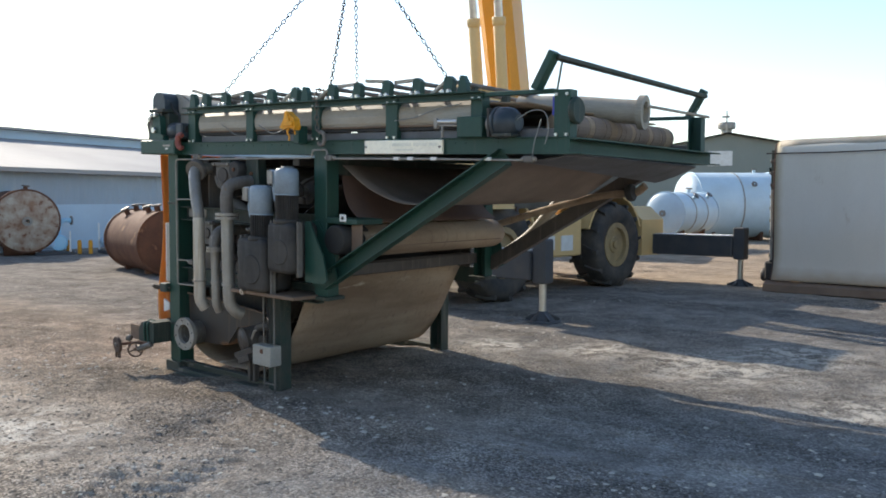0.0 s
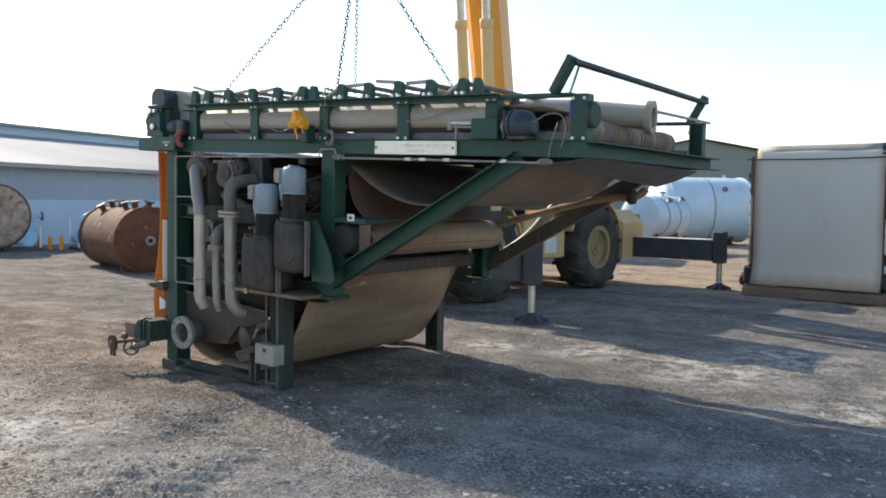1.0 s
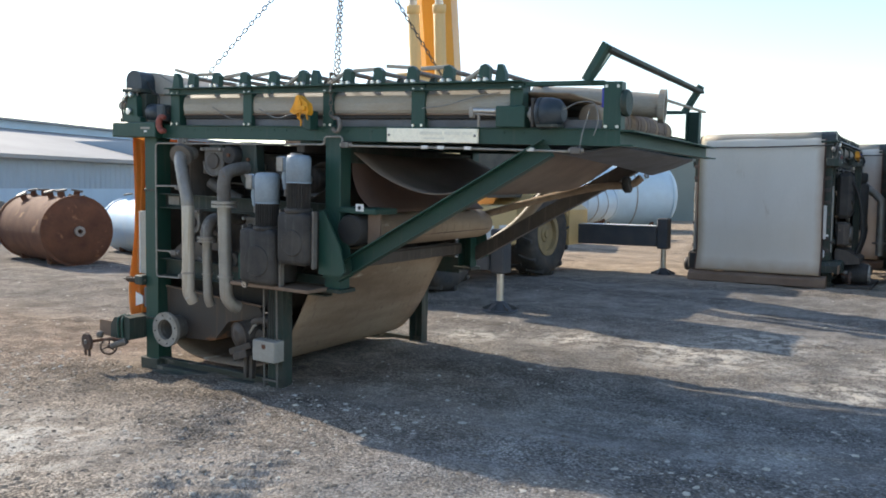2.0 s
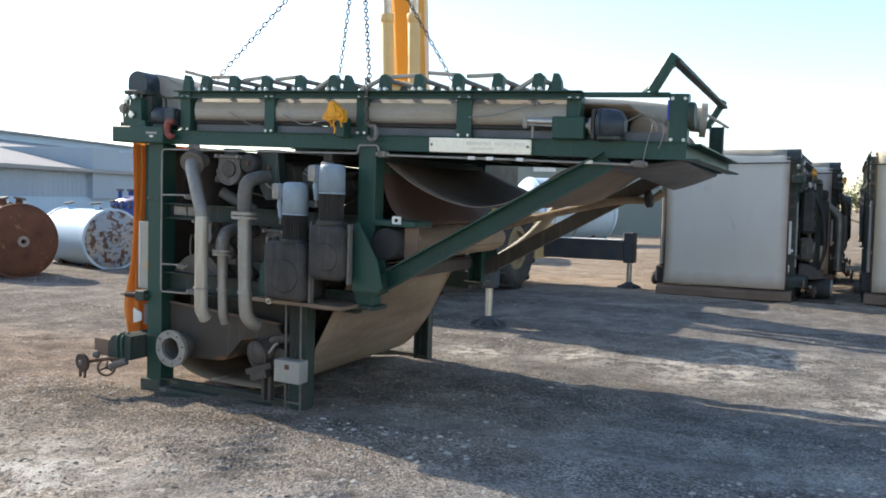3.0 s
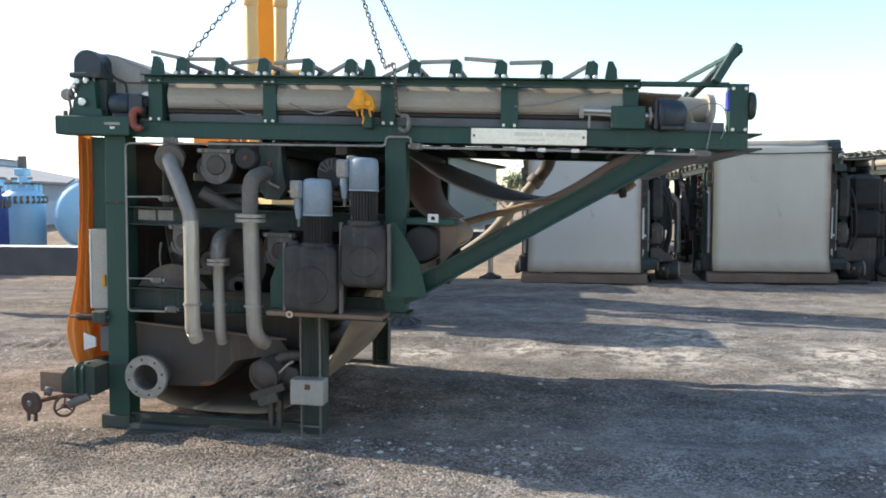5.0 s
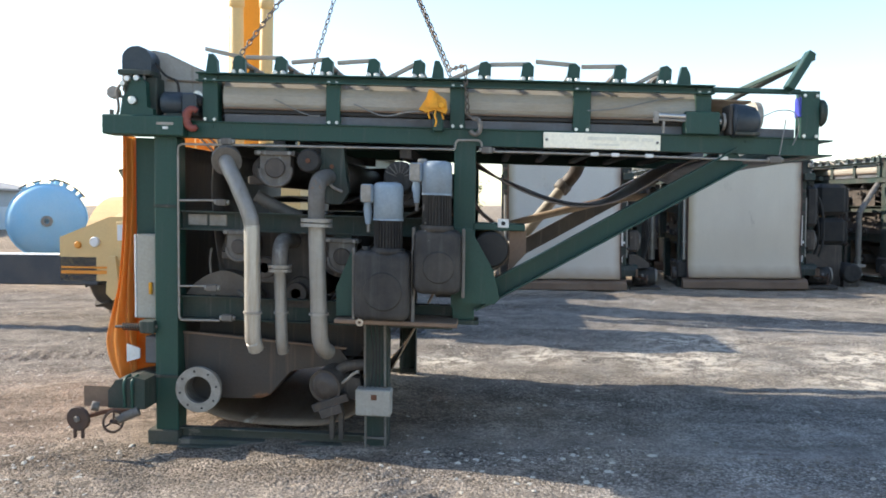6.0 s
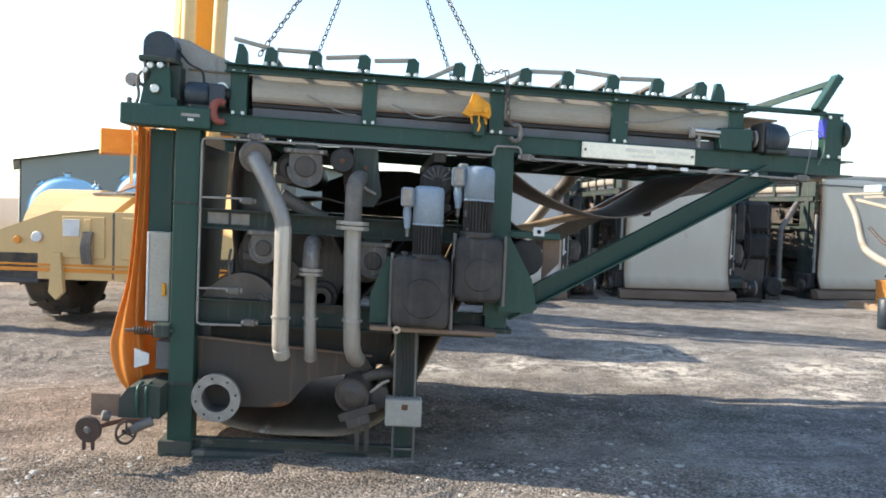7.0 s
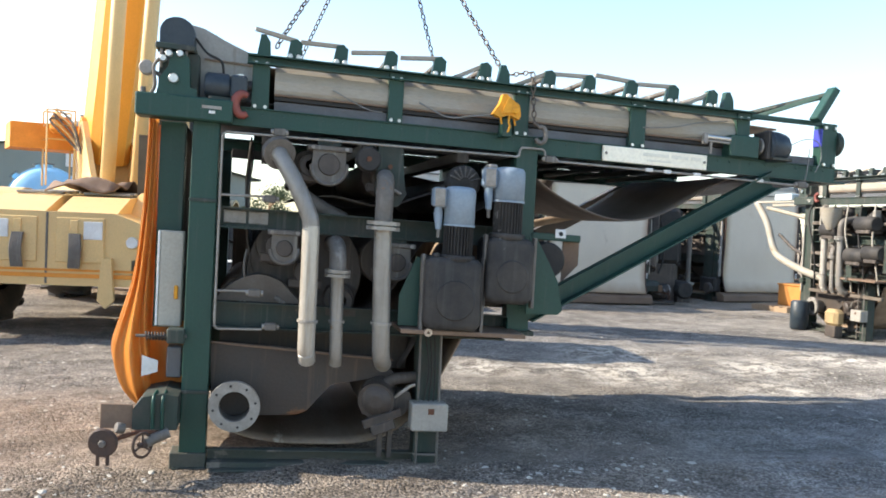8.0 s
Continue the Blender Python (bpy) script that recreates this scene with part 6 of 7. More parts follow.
    part("yoke", Geo().prism([(-0.09, 2.15), (0.13, 2.15), (0.125, 2.19), (0.09, 2.20), (0.08, 2.36), (0.05, 2.39), (-0.02, 2.39), (-0.035, 2.30), (-0.075, 2.245)], -0.06, 0.0), "green", dr)
    part("pivot", Geo().cyl((0.0, -0.06, 2.24), (0.0, -0.085, 2.24), 0.028, 16, 0.004), "steel", dr)
    for x, z in ((-0.03, 2.375), (0.03, 2.38), (-0.06, 2.345)):
        part("fitting", Geo().cyl((x, -0.055, z), (x, -0.09, z), 0.02, 10, 0.004), "steel", dr)
    part("gauge", Geo().cyl((-0.155, -0.02, 2.295), (-0.155, 0.03, 2.295), 0.042, 22, 0.006), "flange", dr, "round pressure gauge")
    part("gauge_stem", Geo().tube([(-0.155, 0.005, 2.295), (-0.06, 0.005, 2.25)], 0.012, 8), "dark_pipe", dr)
    part("cable", Geo().tube(curve([(0.10, 0.05, 2.50), (0.17, 0.04, 2.42), (0.25, 0.03, 2.38), (0.27, 0.02, 2.30)], 5), 0.008, 6), "black", dr)
    part("stud", Geo().tube([(-0.17, 0.0, 2.148), (-0.17, 0.0, 2.185)], 0.016, 8), "dark_pipe", dr)
    mo = new("tracking_motor")
    mo.parent = e
    part("body", Geo().cyl((0.165, 0.02, 2.235), (0.31, 0.02, 2.235), 0.075, 22, 0.015), "end_motor", mo)
    part("end_cap", Geo().box(0.31, 0.405, -0.055, 0.10, 2.165, 2.30, 0.012), "end_motor", mo)
    part("gland", Geo().cyl((0.405, 0.0, 2.25), (0.43, 0.0, 2.25), 0.03, 12), "black", mo)
    part("foot", Geo().box(0.19, 0.34, -0.04, 0.08, 2.148, 2.17, 0.004), "dark_green", mo)
    an = [radians(a) for a in range(-70, 181, 25)]
    part("lifting_hook", Geo().tube([(0.385 + 0.045 * math.cos(a), -0.05, 2.135 + 0.062 * math.sin(a)) for a in [radians(d_) for d_ in range(55, 306, 25)]], [0.018, 0.021, 0.025, 0.027, 0.028, 0.028, 0.028, 0.027, 0.025, 0.022, 0.018], 10), "red", e, "faded red hook")
    part("end_sheet", Geo().prism([(0.06, 2.585), (0.10, 2.585), (0.28, 2.505), (0.46, 2.445), (0.46, 2.17), (0.06, 2.17)], 0.13, 0.142), "panel_grey", e)
    part("end_roller_belt", Geo().sheet([(0.06 - 0.13 * math.cos(radians(a)), 2.47 + 0.12 * math.sin(radians(a))) for a in range(-30, 91, 10)] + [(0.14, 2.575), (0.28, 2.51), (0.45, 2.445)], 0.145, 2.1, 0.012, 6), "tray", e)
    # second post, grey panel and spring at the left end
    part("outer_post", Geo().box(-0.085, 0.06, 0.17, 0.30, 0.80, 2.02, 0.004), "green", e)
    pn = part("switch_panel", Geo().box(-0.05, 0.085, 0.08, 0.168, 0.815, 1.378, 0.008), "cream_panel", e, "cream switch panel")
    part("panel_latch", Geo().box(0.04, 0.062, 0.06, 0.08, 0.98, 1.06, 0.004), "yellow", pn)
    # white strip painted as the sunlight on the panel's left edge
    part("panel_edge", Geo().box(-0.062, -0.05, 0.078, 0.168, 0.82, 1.375, 0.002), "white", pn)
    st = part("spring_tensioner", Geo().tube([(-0.15, -0.02, 0.77), (0.13, -0.02, 0.778)], 0.009, 8), "dark_pipe", e)
    hel = [(-0.10 + 0.12 * k / 60, -0.02 + 0.022 * math.cos(k * 0.75), 0.772 + 0.022 * math.sin(k * 0.75)) for k in range(61)]
    part("coil_spring", Geo().tube(hel, 0.005, 5), "pan", st)
    part("spring_block", Geo().box(0.02, 0.12, -0.05, 0.05, 0.735, 0.82, 0.008), "dark_green", st)
    part("side_box", Geo().box(0.015, 0.10, 0.06, 0.17, 0.52, 0.70, 0.006), "grey_sheet", e)
    part("white_deflector", Geo().prism([(-0.125, 0.515), (-0.035, 0.545), (-0.035, 0.61), (-0.125, 0.64)], 0.09, 0.102), "white", e)
    # lower left: wash box with valve wheels
    wb = new("wash_box")
    wb.parent = e
    part("housing", Geo().prism([(-0.13, 0.27), (0.11, 0.27), (0.11, 0.46), (0.03, 0.475), (-0.08, 0.45), (-0.13, 0.38)], -0.18, 0.2), "dark_green", wb)
    for xx in (-0.02, 0.03):
        part("rib", Geo().tube(curve([(xx, -0.185, 0.28), (xx, -0.19, 0.44), (xx + 0.01, -0.12, 0.475)], 4), 0.010, 8), "green", wb)
    part("plate", Geo().box(-0.30, -0.13, -0.16, -0.145, 0.27, 0.405, 0.003), "rust_base", wb)
    part("spindle", Geo().tube([(-0.24, -0.32, 0.235), (-0.10, -0.2, 0.26), (0.05, -0.16, 0.25)], 0.014, 8), "rust", wb)
    part("valve_disc", Geo().cyl((-0.255, -0.34, 0.232), (-0.25, -0.31, 0.234), 0.078, 26, 0.006), "valve_rust", wb, "rusty dark valve disc")
    part("disc_hub", Geo().cyl((-0.257, -0.352, 0.231), (-0.25, -0.33, 0.234), 0.02, 12, 0.004), "dark_pipe", wb)
    for xx in (-0.285, -0.235):
        part("disc_lug", Geo().box(xx, xx + 0.018, -0.335, -0.315, 0.11, 0.17, 0.003), "valve_rust", wb)
    handwheel(e, (-0.06, -0.26, 0.205), (0.7, -0.6, 0.1), 0.065, "valve_wheel")
    part("valve_body", Geo().tube(curve([(-0.05, -0.24, 0.21), (0.0, -0.2, 0.23), (0.07, -0.18, 0.26)], 4), [0.03] * 9, 10), "dark_pipe", wb)
    part("tap_fitting", Geo().cyl((-0.20, -0.26, 0.30), (-0.16, -0.24, 0.29), 0.03, 10, 0.004), "dark_pipe", wb)
    # base sill
    part("base_sill", Geo().box(0.27, 1.50, -0.035, 0.045, 0.005, 0.05, 0.004), "sill", e)
    part("sill_plate", Geo().obox((0.28, -0.055, 0.012), (1.46, -0.045, 0.03), 0.09, 0.012), "sill", e)
    part("post_shoe", Geo().box(0.06, 0.265, -0.02, 0.16, 0.0, 0.095, 0.006), "sill", e, "muddy shoe under the corner post")
    mound = curve2([(0.27, 0.985), (0.33, 1.06), (0.43, 1.125), (0.53, 1.15), (0.64, 1.12), (0.72, 1.05), (0.78, 0.985)], 4)
    part("roller_cover", Geo().prism(mound, 0.13, 1.9), "dust", e, "dust-covered round roller cover")
    part("drum_rim", Geo().tube([(0.80 + 0.37 * math.cos(radians(a_)), 0.14, 1.20 + 0.37 * math.sin(radians(a_))) for a_ in range(165, 256, 6)], 0.009, 6), "dark_pipe", e)
    part("stay", Geo().obox((0.62, 0.12, 1.02), (0.80, 0.12, 0.88), 0.02, 0.03), "dark_pipe", e)
    # hoses and yellow valve on the beam
    yv = new("yellow_valve")
    yv.parent = e
    g = Geo().prism([(1.845, 2.222), (1.89, 2.205), (1.95, 2.222), (2.01, 2.20), (2.022, 2.225), (2.012, 2.285), (1.965, 2.318), (1.925, 2.348), (1.905, 2.343), (1.89, 2.29)], -0.165, -0.105)
    part("body", g, "yellow", yv)
    part("fold", Geo().prism([(1.90, 2.23), (1.925, 2.30), (1.94, 2.33), (1.96, 2.29), (1.975, 2.235)], -0.178, -0.163), "yellow", yv)
    part("knob", Geo().cyl((1.985, -0.16, 2.25), (1.985, -0.185, 2.25), 0.022, 14, 0.006), "yellow", yv)
    part("strap", Geo().tube(curve([(1.95, -0.165, 2.22), (1.945, -0.17, 2.18), (1.955, -0.165, 2.155), (1.945, -0.155, 2.12)], 4), 0.006, 6), "yellow", yv)
    for xx in (1.90, 1.985):
        part("prong", Geo().obox((xx, -0.14, 2.21), (xx + 0.012, -0.14, 2.165), 0.012, 0.012), "yellow", yv)
    part("mount", Geo().box(1.93, 1.99, -0.1, 0.0, 2.10, 2.24, 0.004), "green", yv)
    part("air_line", Geo().tube(curve([(1.88, -0.12, 2.22), (1.75, -0.05, 2.21), (1.6, -0.03, 2.19), (1.42, -0.02, 2.26)], 5), 0.005, 6), "cable", yv)
    # right end drive: green box, coupling, motor, short ram
    rd = new("end_drive")
    rd.parent = e
    part("gear_case", Geo().box(3.50, 3.71, -0.06, 0.1, 2.128, 2.268, 0.006), "green", rd)
    part("coupling", Geo().cyl((3.71, -0.0, 2.215), (3.775, -0.0, 2.215), 0.02, 12), "steel", rd)
    part("coupling_disc", Geo().cyl((3.735, -0.0, 2.215), (3.75, -0.0, 2.215), 0.055, 20), "flange", rd)
    part("motor", Geo().tube([(3.785, 0.005, 2.222), (3.79, 0.005, 2.222), (3.87, 0.005, 2.222), (3.93, 0.005, 2.222), (3.96, 0.005, 2.222)], [0.085, 0.104, 0.104, 0.09, 0.055], 16), "end_motor", rd, "slate-grey end motor")
    for k in range(1):
        part("cooling_rib", Geo().ring((3.81 + 0.022 * k, 0.005, 2.222), (1, 0, 0), 0.09, 0.108, 0.012, 24), "end_motor", rd)
    part("motor_foot", Geo().box(3.80, 3.95, -0.08, 0.09, 2.128, 2.15, 0.004), "dark_green", rd)
    part("motor_face", Geo().box(3.762, 3.782, -0.08, 0.1, 2.13, 2.315, 0.004), "motor_dark", rd)
    part("ram", Geo().cyl((3.32, -0.045, 2.24), (3.50, -0.045, 2.235), 0.016, 12), "steel", rd)
    part("ram_bar", Geo().cyl((3.32, -0.045, 2.215), (3.50, -0.045, 2.21), 0.008, 10), "flange", rd)
    part("ram_end", Geo().box(3.305, 3.335, -0.065, -0.025, 2.19, 2.26, 0.005), "flange", rd)
    part("ram_bracket", Geo().box(3.36, 3.375, -0.05, -0.03, 2.13, 2.21, 0.003), "flange", rd)
    # thin air lines strung along the tray
    for pts in ([(2.90, 0.0, 2.26), (3.1, -0.01, 2.28), (3.3, -0.01, 2.33), (3.5, 0.0, 2.36)], [(0.9, 0.0, 2.28), (1.1, -0.01, 2.19), (1.2, 0.0, 2.18)]):
        part("air_line", Geo().tube(curve(pts, 5), 0.004, 6), "cable", e)
    part("cable_loop", Geo().tube(curve([(3.96, -0.02, 2.24), (4.07, -0.03, 2.29), (4.17, -0.03, 2.28), (4.20, -0.03, 2.18), (4.17, -0.02, 2.08)], 5), 0.0035, 6), "cable", e)
    part("blue_wrap", Geo().box(4.210, 4.222, -0.004, 0.085, 2.26, 2.38, 0.003), "bluecable", e)
    part("end_disc", Geo().cyl((4.335, 0.045, 2.29), (4.375, 0.045, 2.29), 0.085, 22, 0.01), "dark_green", e)


def press_end(e):
    """The overhanging end: end beam, rollers, pipe stub and swung-up guard rail."""
    W = 2.3
    part("end_beam", Geo().channel((4.33, 0.0, 2.07), (4.38, W, 2.07), 0.09, 0.10, 0.009, open_to=1), "green", e)
    part("guard_bar", Geo().obox((4.25, -0.05, 2.615), (4.32, W, 2.59), 0.06, 0.03), "dark_green", e)
    for y, x0 in ((-0.05, 4.12), (W, 4.19)):
        part("guard_arm", Geo().obox((x0, y, 2.42), (x0 + 0.13, y, 2.645), 0.05, 0.085, (0, 1, 0)), "green", e)
    part("guard_stay", Geo().obox((3.95, 0.5, 2.47), (4.26, 0.03, 2.62), 0.012, 0.03), "green", e)
    part("feed_pipe", Geo().tube(curve([(3.3, 1.05, 2.43), (3.7, 1.10, 2.42), (4.05, 1.14, 2.39), (4.27, 1.16, 2.37)], 4), 0.09, 20), "tray", e)
    part("feed_flange", Geo().ring((4.29, 1.16, 2.37), (1, 0.15, -0.05), 0.08, 0.125, 0.045, 28), "tray", e)
    part("end_roll", Geo().cyl((3.985, 0.44, 2.235), (4.03, W - 0.12, 2.235), 0.088, 26, 0.01), "belt", e)
    for k in range(22):
        v = (k + 0.5) / 22
        part("wrap_ring", Geo().ring((3.985 + 0.045 * v, 0.44 + (W - 0.56) * v, 2.235), (0.025, 1, 0), 0.084, 0.089 + 0.0025 * ((k * 7) % 3), 0.06 + 0.02 * (k % 3), 24), "belt_dark" if k % 4 else "belt", e)
    part("cross_rod", Geo().tube([(4.3, 1.2, 2.42), (4.36, W, 2.42)], 0.012, 8), "tray", e)
    part("end_pan", Geo().sheet(curve2([(3.72, 2.0), (3.9, 1.985), (4.1, 1.99), (4.30, 2.02)], 4), 0.10, W - 0.1, 0.014, 8, sag=lambda x, y, z: (0, 0, -0.12 * (y / W) * max(0.0, 1 - abs(x - 3.95) / 0.4))), "grey_sheet", e)
    part("under_pipe", Geo().tube(curve([(2.3, W - 0.1, 1.42), (2.9, W - 0.1, 1.60), (3.45, W - 0.1, 1.74), (3.75, W - 0.1, 1.77), (3.86, W - 0.1, 1.84)], 4), 0.034, 14), "belt", e)
    part("under_valve", Geo().cyl((3.72, W - 0.16, 1.77), (3.78, W - 0.16, 1.78), 0.075, 18, 0.01), "motor_dark", e)
    bp = part("back_pipe", Geo().tube(curve([(2.30, W + 0.04, 1.12), (2.57, W + 0.1, 1.33), (2.78, W + 0.15, 1.58), (2.98, W + 0.2, 1.83)], 4), 0.050, 14), "tray", e, "pale slanting pipe")
    part("pipe_joint", Geo().cyl((2.95, W + 0.19, 1.80), (3.01, W + 0.21, 1.87), 0.075, 16, 0.01), "dark_pipe", bp)
    part("upper_hose", Geo().tube(curve([(2.98, W + 0.2, 1.83), (3.06, W + 0.18, 1.93), (3.10, W + 0.12, 2.0), (3.12, W + 0.0, 2.10)], 4), 0.062, 12), "shaded_grime", bp)
    for k in range(5):
        part("tray_slat", Geo().box(2.4 + 0.3 * k, 2.46 + 0.3 * k, 0.1, W - 0.1, 2.04, 2.07, 0.004), "dark_green", e)
    part("cross_beam", Geo().box(2.06, 2.18, 0.1, W - 0.1, 1.86, 2.0, 0.008), "dark_green", e)


def inner_belts(e):
    W = 2.3
    part("inner_belt", Geo().sheet(curve2([(0.44, 1.98), (0.42, 1.62), (0.50, 1.10), (0.80, 0.80), (1.10, 0.88), (1.35, 1.10), (1.55, 1.42), (1.85, 1.62), (2.10, 1.78)], 4), 0.22, W - 0.2, 0.01, 4), "shaded_grime", e)
    part("second_belt", Geo().sheet(curve2([(0.70, 1.62), (0.95, 1.66), (1.25, 1.62), (1.50, 1.70), (1.85, 1.86)], 4), 0.22, W - 0.2, 0.01, 4), "shaded_grime", e)
    part("return_sheet", Geo().sheet(curve2([(1.42, 0.60), (1.6, 0.9), (1.8, 1.08), (2.1, 1.14)], 4), 0.2, W - 0.2, 0.01, 4), "shaded_grime", e)
    # dark sheets added to block light through the press and keep its inside dark
    part("end_curtain", Geo().sheet(curve2([(0.06, 2.0), (0.03, 1.5), (0.0, 1.0), (-0.03, 0.6), (0.06, 0.4)], 4), 0.24, W - 0.2, 0.01, 3), "shaded_grime", e)
    part("back_guard", Geo().prism([(0.86, 1.55), (2.05, 1.55), (2.05, 1.90), (1.60, 1.955), (1.15, 1.93), (0.86, 1.80)], W - 0.22, W - 0.205), "shaded_grime", e)
    part("back_skirt", Geo().box(0.26, 1.28, W - 0.20, W - 0.18, 1.955, 2.03, 0.003), "shaded_grime", e)
    part("back_guard", Geo().box(0.30, 2.05, W - 0.18, W - 0.165, 0.99, 1.41, 0.003), "shaded_grime", e)
    for x in (0.5, 1.1, 1.7):
        part("cross_tie", Geo().box(x, x + 0.08, 0.1, W - 0.1, 1.93, 2.0, 0.006), "shaded_grime", e)


def tarp_cover(e):
    prof = curve2([(-0.14, 2.03), (-0.16, 1.75), (-0.19, 1.40), (-0.23, 1.08), (-0.295, 0.80), (-0.325, 0.62), (-0.27, 0.44), (-0.17, 0.33)], 8)

    def fold(x, y, z):
        a = noise.noise(Vector((y * 2.4, z * 0.9, 0.3))) * 0.05 + noise.noise(Vector((y * 7.0 + z * 1.5, z * 1.2, 2.3))) * 0.022
        return (a, 0.05 * math.sin(2.2 * z), 0)
    part("tarpaulin", Geo().sheet(prof, 0.15, 2.2, 0.008, 40, sag=fold), "tarp", e, "orange tarpaulin wrapped over the belt end")
    # gathered front edge, pleated down to the knot at the bottom
    vs, fs = [], []
    n, m_ = len(prof), 52
    for i, (x0, z) in enumerate(prof):
        x0 += fold(x0, 0.15, z)[0]
        x1 = -0.095 + 0.05 * max(0.0, (0.8 - z))
        amp = 0.011 + 0.017 * min(1.0, max(0.0, (1.75 - z) / 0.9))
        for k in range(m_):
            v = k / (m_ - 1)
            run = v * (11.0 + 3.5 * z) - 2.2 * z + 3.0 * noise.noise(Vector((v * 1.3, z * 1.4, 1.0)))
            y = 0.15 + 0.05 * math.sin(2.2 * z) * (1 - v) + 0.03 * v - 0.10 * math.sin(math.pi * v) ** 0.7 * (0.35 + 0.65 * min(1.0, max(0.0, 1.5 - z))) + amp * math.sin(run)
            vs.append((x0 + (x1 - x0) * v, y if k else 0.15 + fold(x0, 0.15, z)[1], z + 0.012 * math.sin(run * 0.7)))
    fs = [(i * m_ + k, i * m_ + k + 1, (i + 1) * m_ + k + 1, (i + 1) * m_ + k) for i in range(n - 1) for k in range(m_ - 1)]
    vs2 = []
    for i in range(15):
        z = 0.36 + 0.46 * i / 14
        for k in range(17):
            x = -0.20 + 0.32 * k / 16
            vs2.append((x, 0.232 + 0.018 * math.sin(14 * x + 6 * z + 2.5 * noise.noise(Vector((x * 4, z * 3, 0.7)))), z + 0.02 * math.sin(9 * x)))
    part("tarpaulin_fold", Geo().add(vs2, [(i * 17 + k, i * 17 + k + 1, (i + 1) * 17 + k + 1, (i + 1) * 17 + k) for i in range(14) for k in range(16)], True), "tarp", e)
    part("tarpaulin_gather", Geo().add(vs, fs, True), "tarp", e)


def belt_curtain(e):
    """White belt over the end of a spare press, with drip base and strap."""
    prof = curve2([(0.55, 2.55), (0.15, 2.57), (-0.03, 2.52), (-0.10, 2.38), (-0.11, 1.9), (-0.12, 1.2), (-0.10, 0.75), (-0.13, 0.45), (-0.22, 0.22)], 5)
    part("end_belt", Geo().sheet(prof, 0.14, 2.16, 0.012, 16, sag=lambda x, y, z: (0.035 * noise.noise(Vector((y * 1.2, z * 1.1, 4))), 0, 0)), "belt_white", e, "clean white filter belt hanging over the end")
    for ya, yb in ((0.118, 0.140), (2.16, 2.182)):
        part("belt_edge", Geo().sheet([(a - 0.004, b) for a, b in prof], ya, yb, 0.012, 2, sag=lambda x, y, z: (0.035 * noise.noise(Vector((y * 1.2, z * 1.1, 4))), 0, 0)), "belt_maroon", e, "brown stained belt edge")
    part("drip_base", Geo().prism([(-0.22, 0.0), (1.7, 0.0), (1.7, 0.08), (0.2, 0.09), (-0.05, 0.10), (-0.22, 0.06)], 0.06, 2.24), "shaded_grime", e, "dark steel drip base")
    part("drip_lip", Geo().prism([(-0.30, 0.035), (-0.24, 0.022), (-0.10, 0.03), (-0.06, 0.20), (-0.12, 0.215), (-0.20, 0.195), (-0.28, 0.15)], 0.03, 2.27), "rust_base", e, "rust brown drip lip")
    part("strap", Geo().tube([(-0.16, 0.0, 2.36), (-0.17, 1.15, 2.345), (-0.16, 2.3, 2.36)], 0.012, 6), "black", e)
    for yy in (0.06, 2.20):
        for k in range(9):
            part("edge_clip", Geo().box(-0.045, -0.02, yy - 0.03, yy + 0.07, 0.6 + 0.2 * k, 0.66 + 0.2 * k, 0.008), "shaded_grime", e)
        deep = 0.09 if yy < 1 else 0.42
        part("edge_post", Geo().box(-0.03, deep, yy - 0.04, yy + 0.06, 0.1 if yy < 1 else 0.5, 2.42, 0.006), "dark_green", e)
        if yy > 1:
            part("guide_rod", Geo().cyl((-0.06, yy + 0.02, 0.55), (-0.06, yy + 0.02, 1.75), 0.028, 12), "panel_grey", e, "bright tensioning rod")
            part("tracking_unit", Geo().box(-0.05, 0.45, yy - 0.06, yy + 0.14, 0.20, 0.52, 0.03), "motor_dark", e)
            part("tracking_roller", Geo().cyl((0.1, yy + 0.12, 0.28), (0.1, yy + 0.22, 0.28), 0.12, 18, 0.02), "shaded_grime", e)
        part("tag_strip", Geo().box(-0.045, -0.034, yy - 0.02, yy + 0.05, 0.86, 0.90, 0.001), "white", e)
        part("bright_strip", Geo().box(0.0, 0.03, yy - 0.07, yy - 0.045, 0.6, 1.7, 0.004), "panel_grey", e)

# the press on the chains: its far end lower, its frame sheared to fit the camera's view
SHEAR[0] = 0.022
press = thing("belt_filter_press", "dark green steel belt filter press with grey pipes under chains", "filter press", pose(0, 0, 0, 0, 1.9, 0), group="belt filter presses")
build_press(press)
press_front(press)
press_end(press)
inner_belts(press)
tarp_cover(press)
SHEAR[0] = 0.0

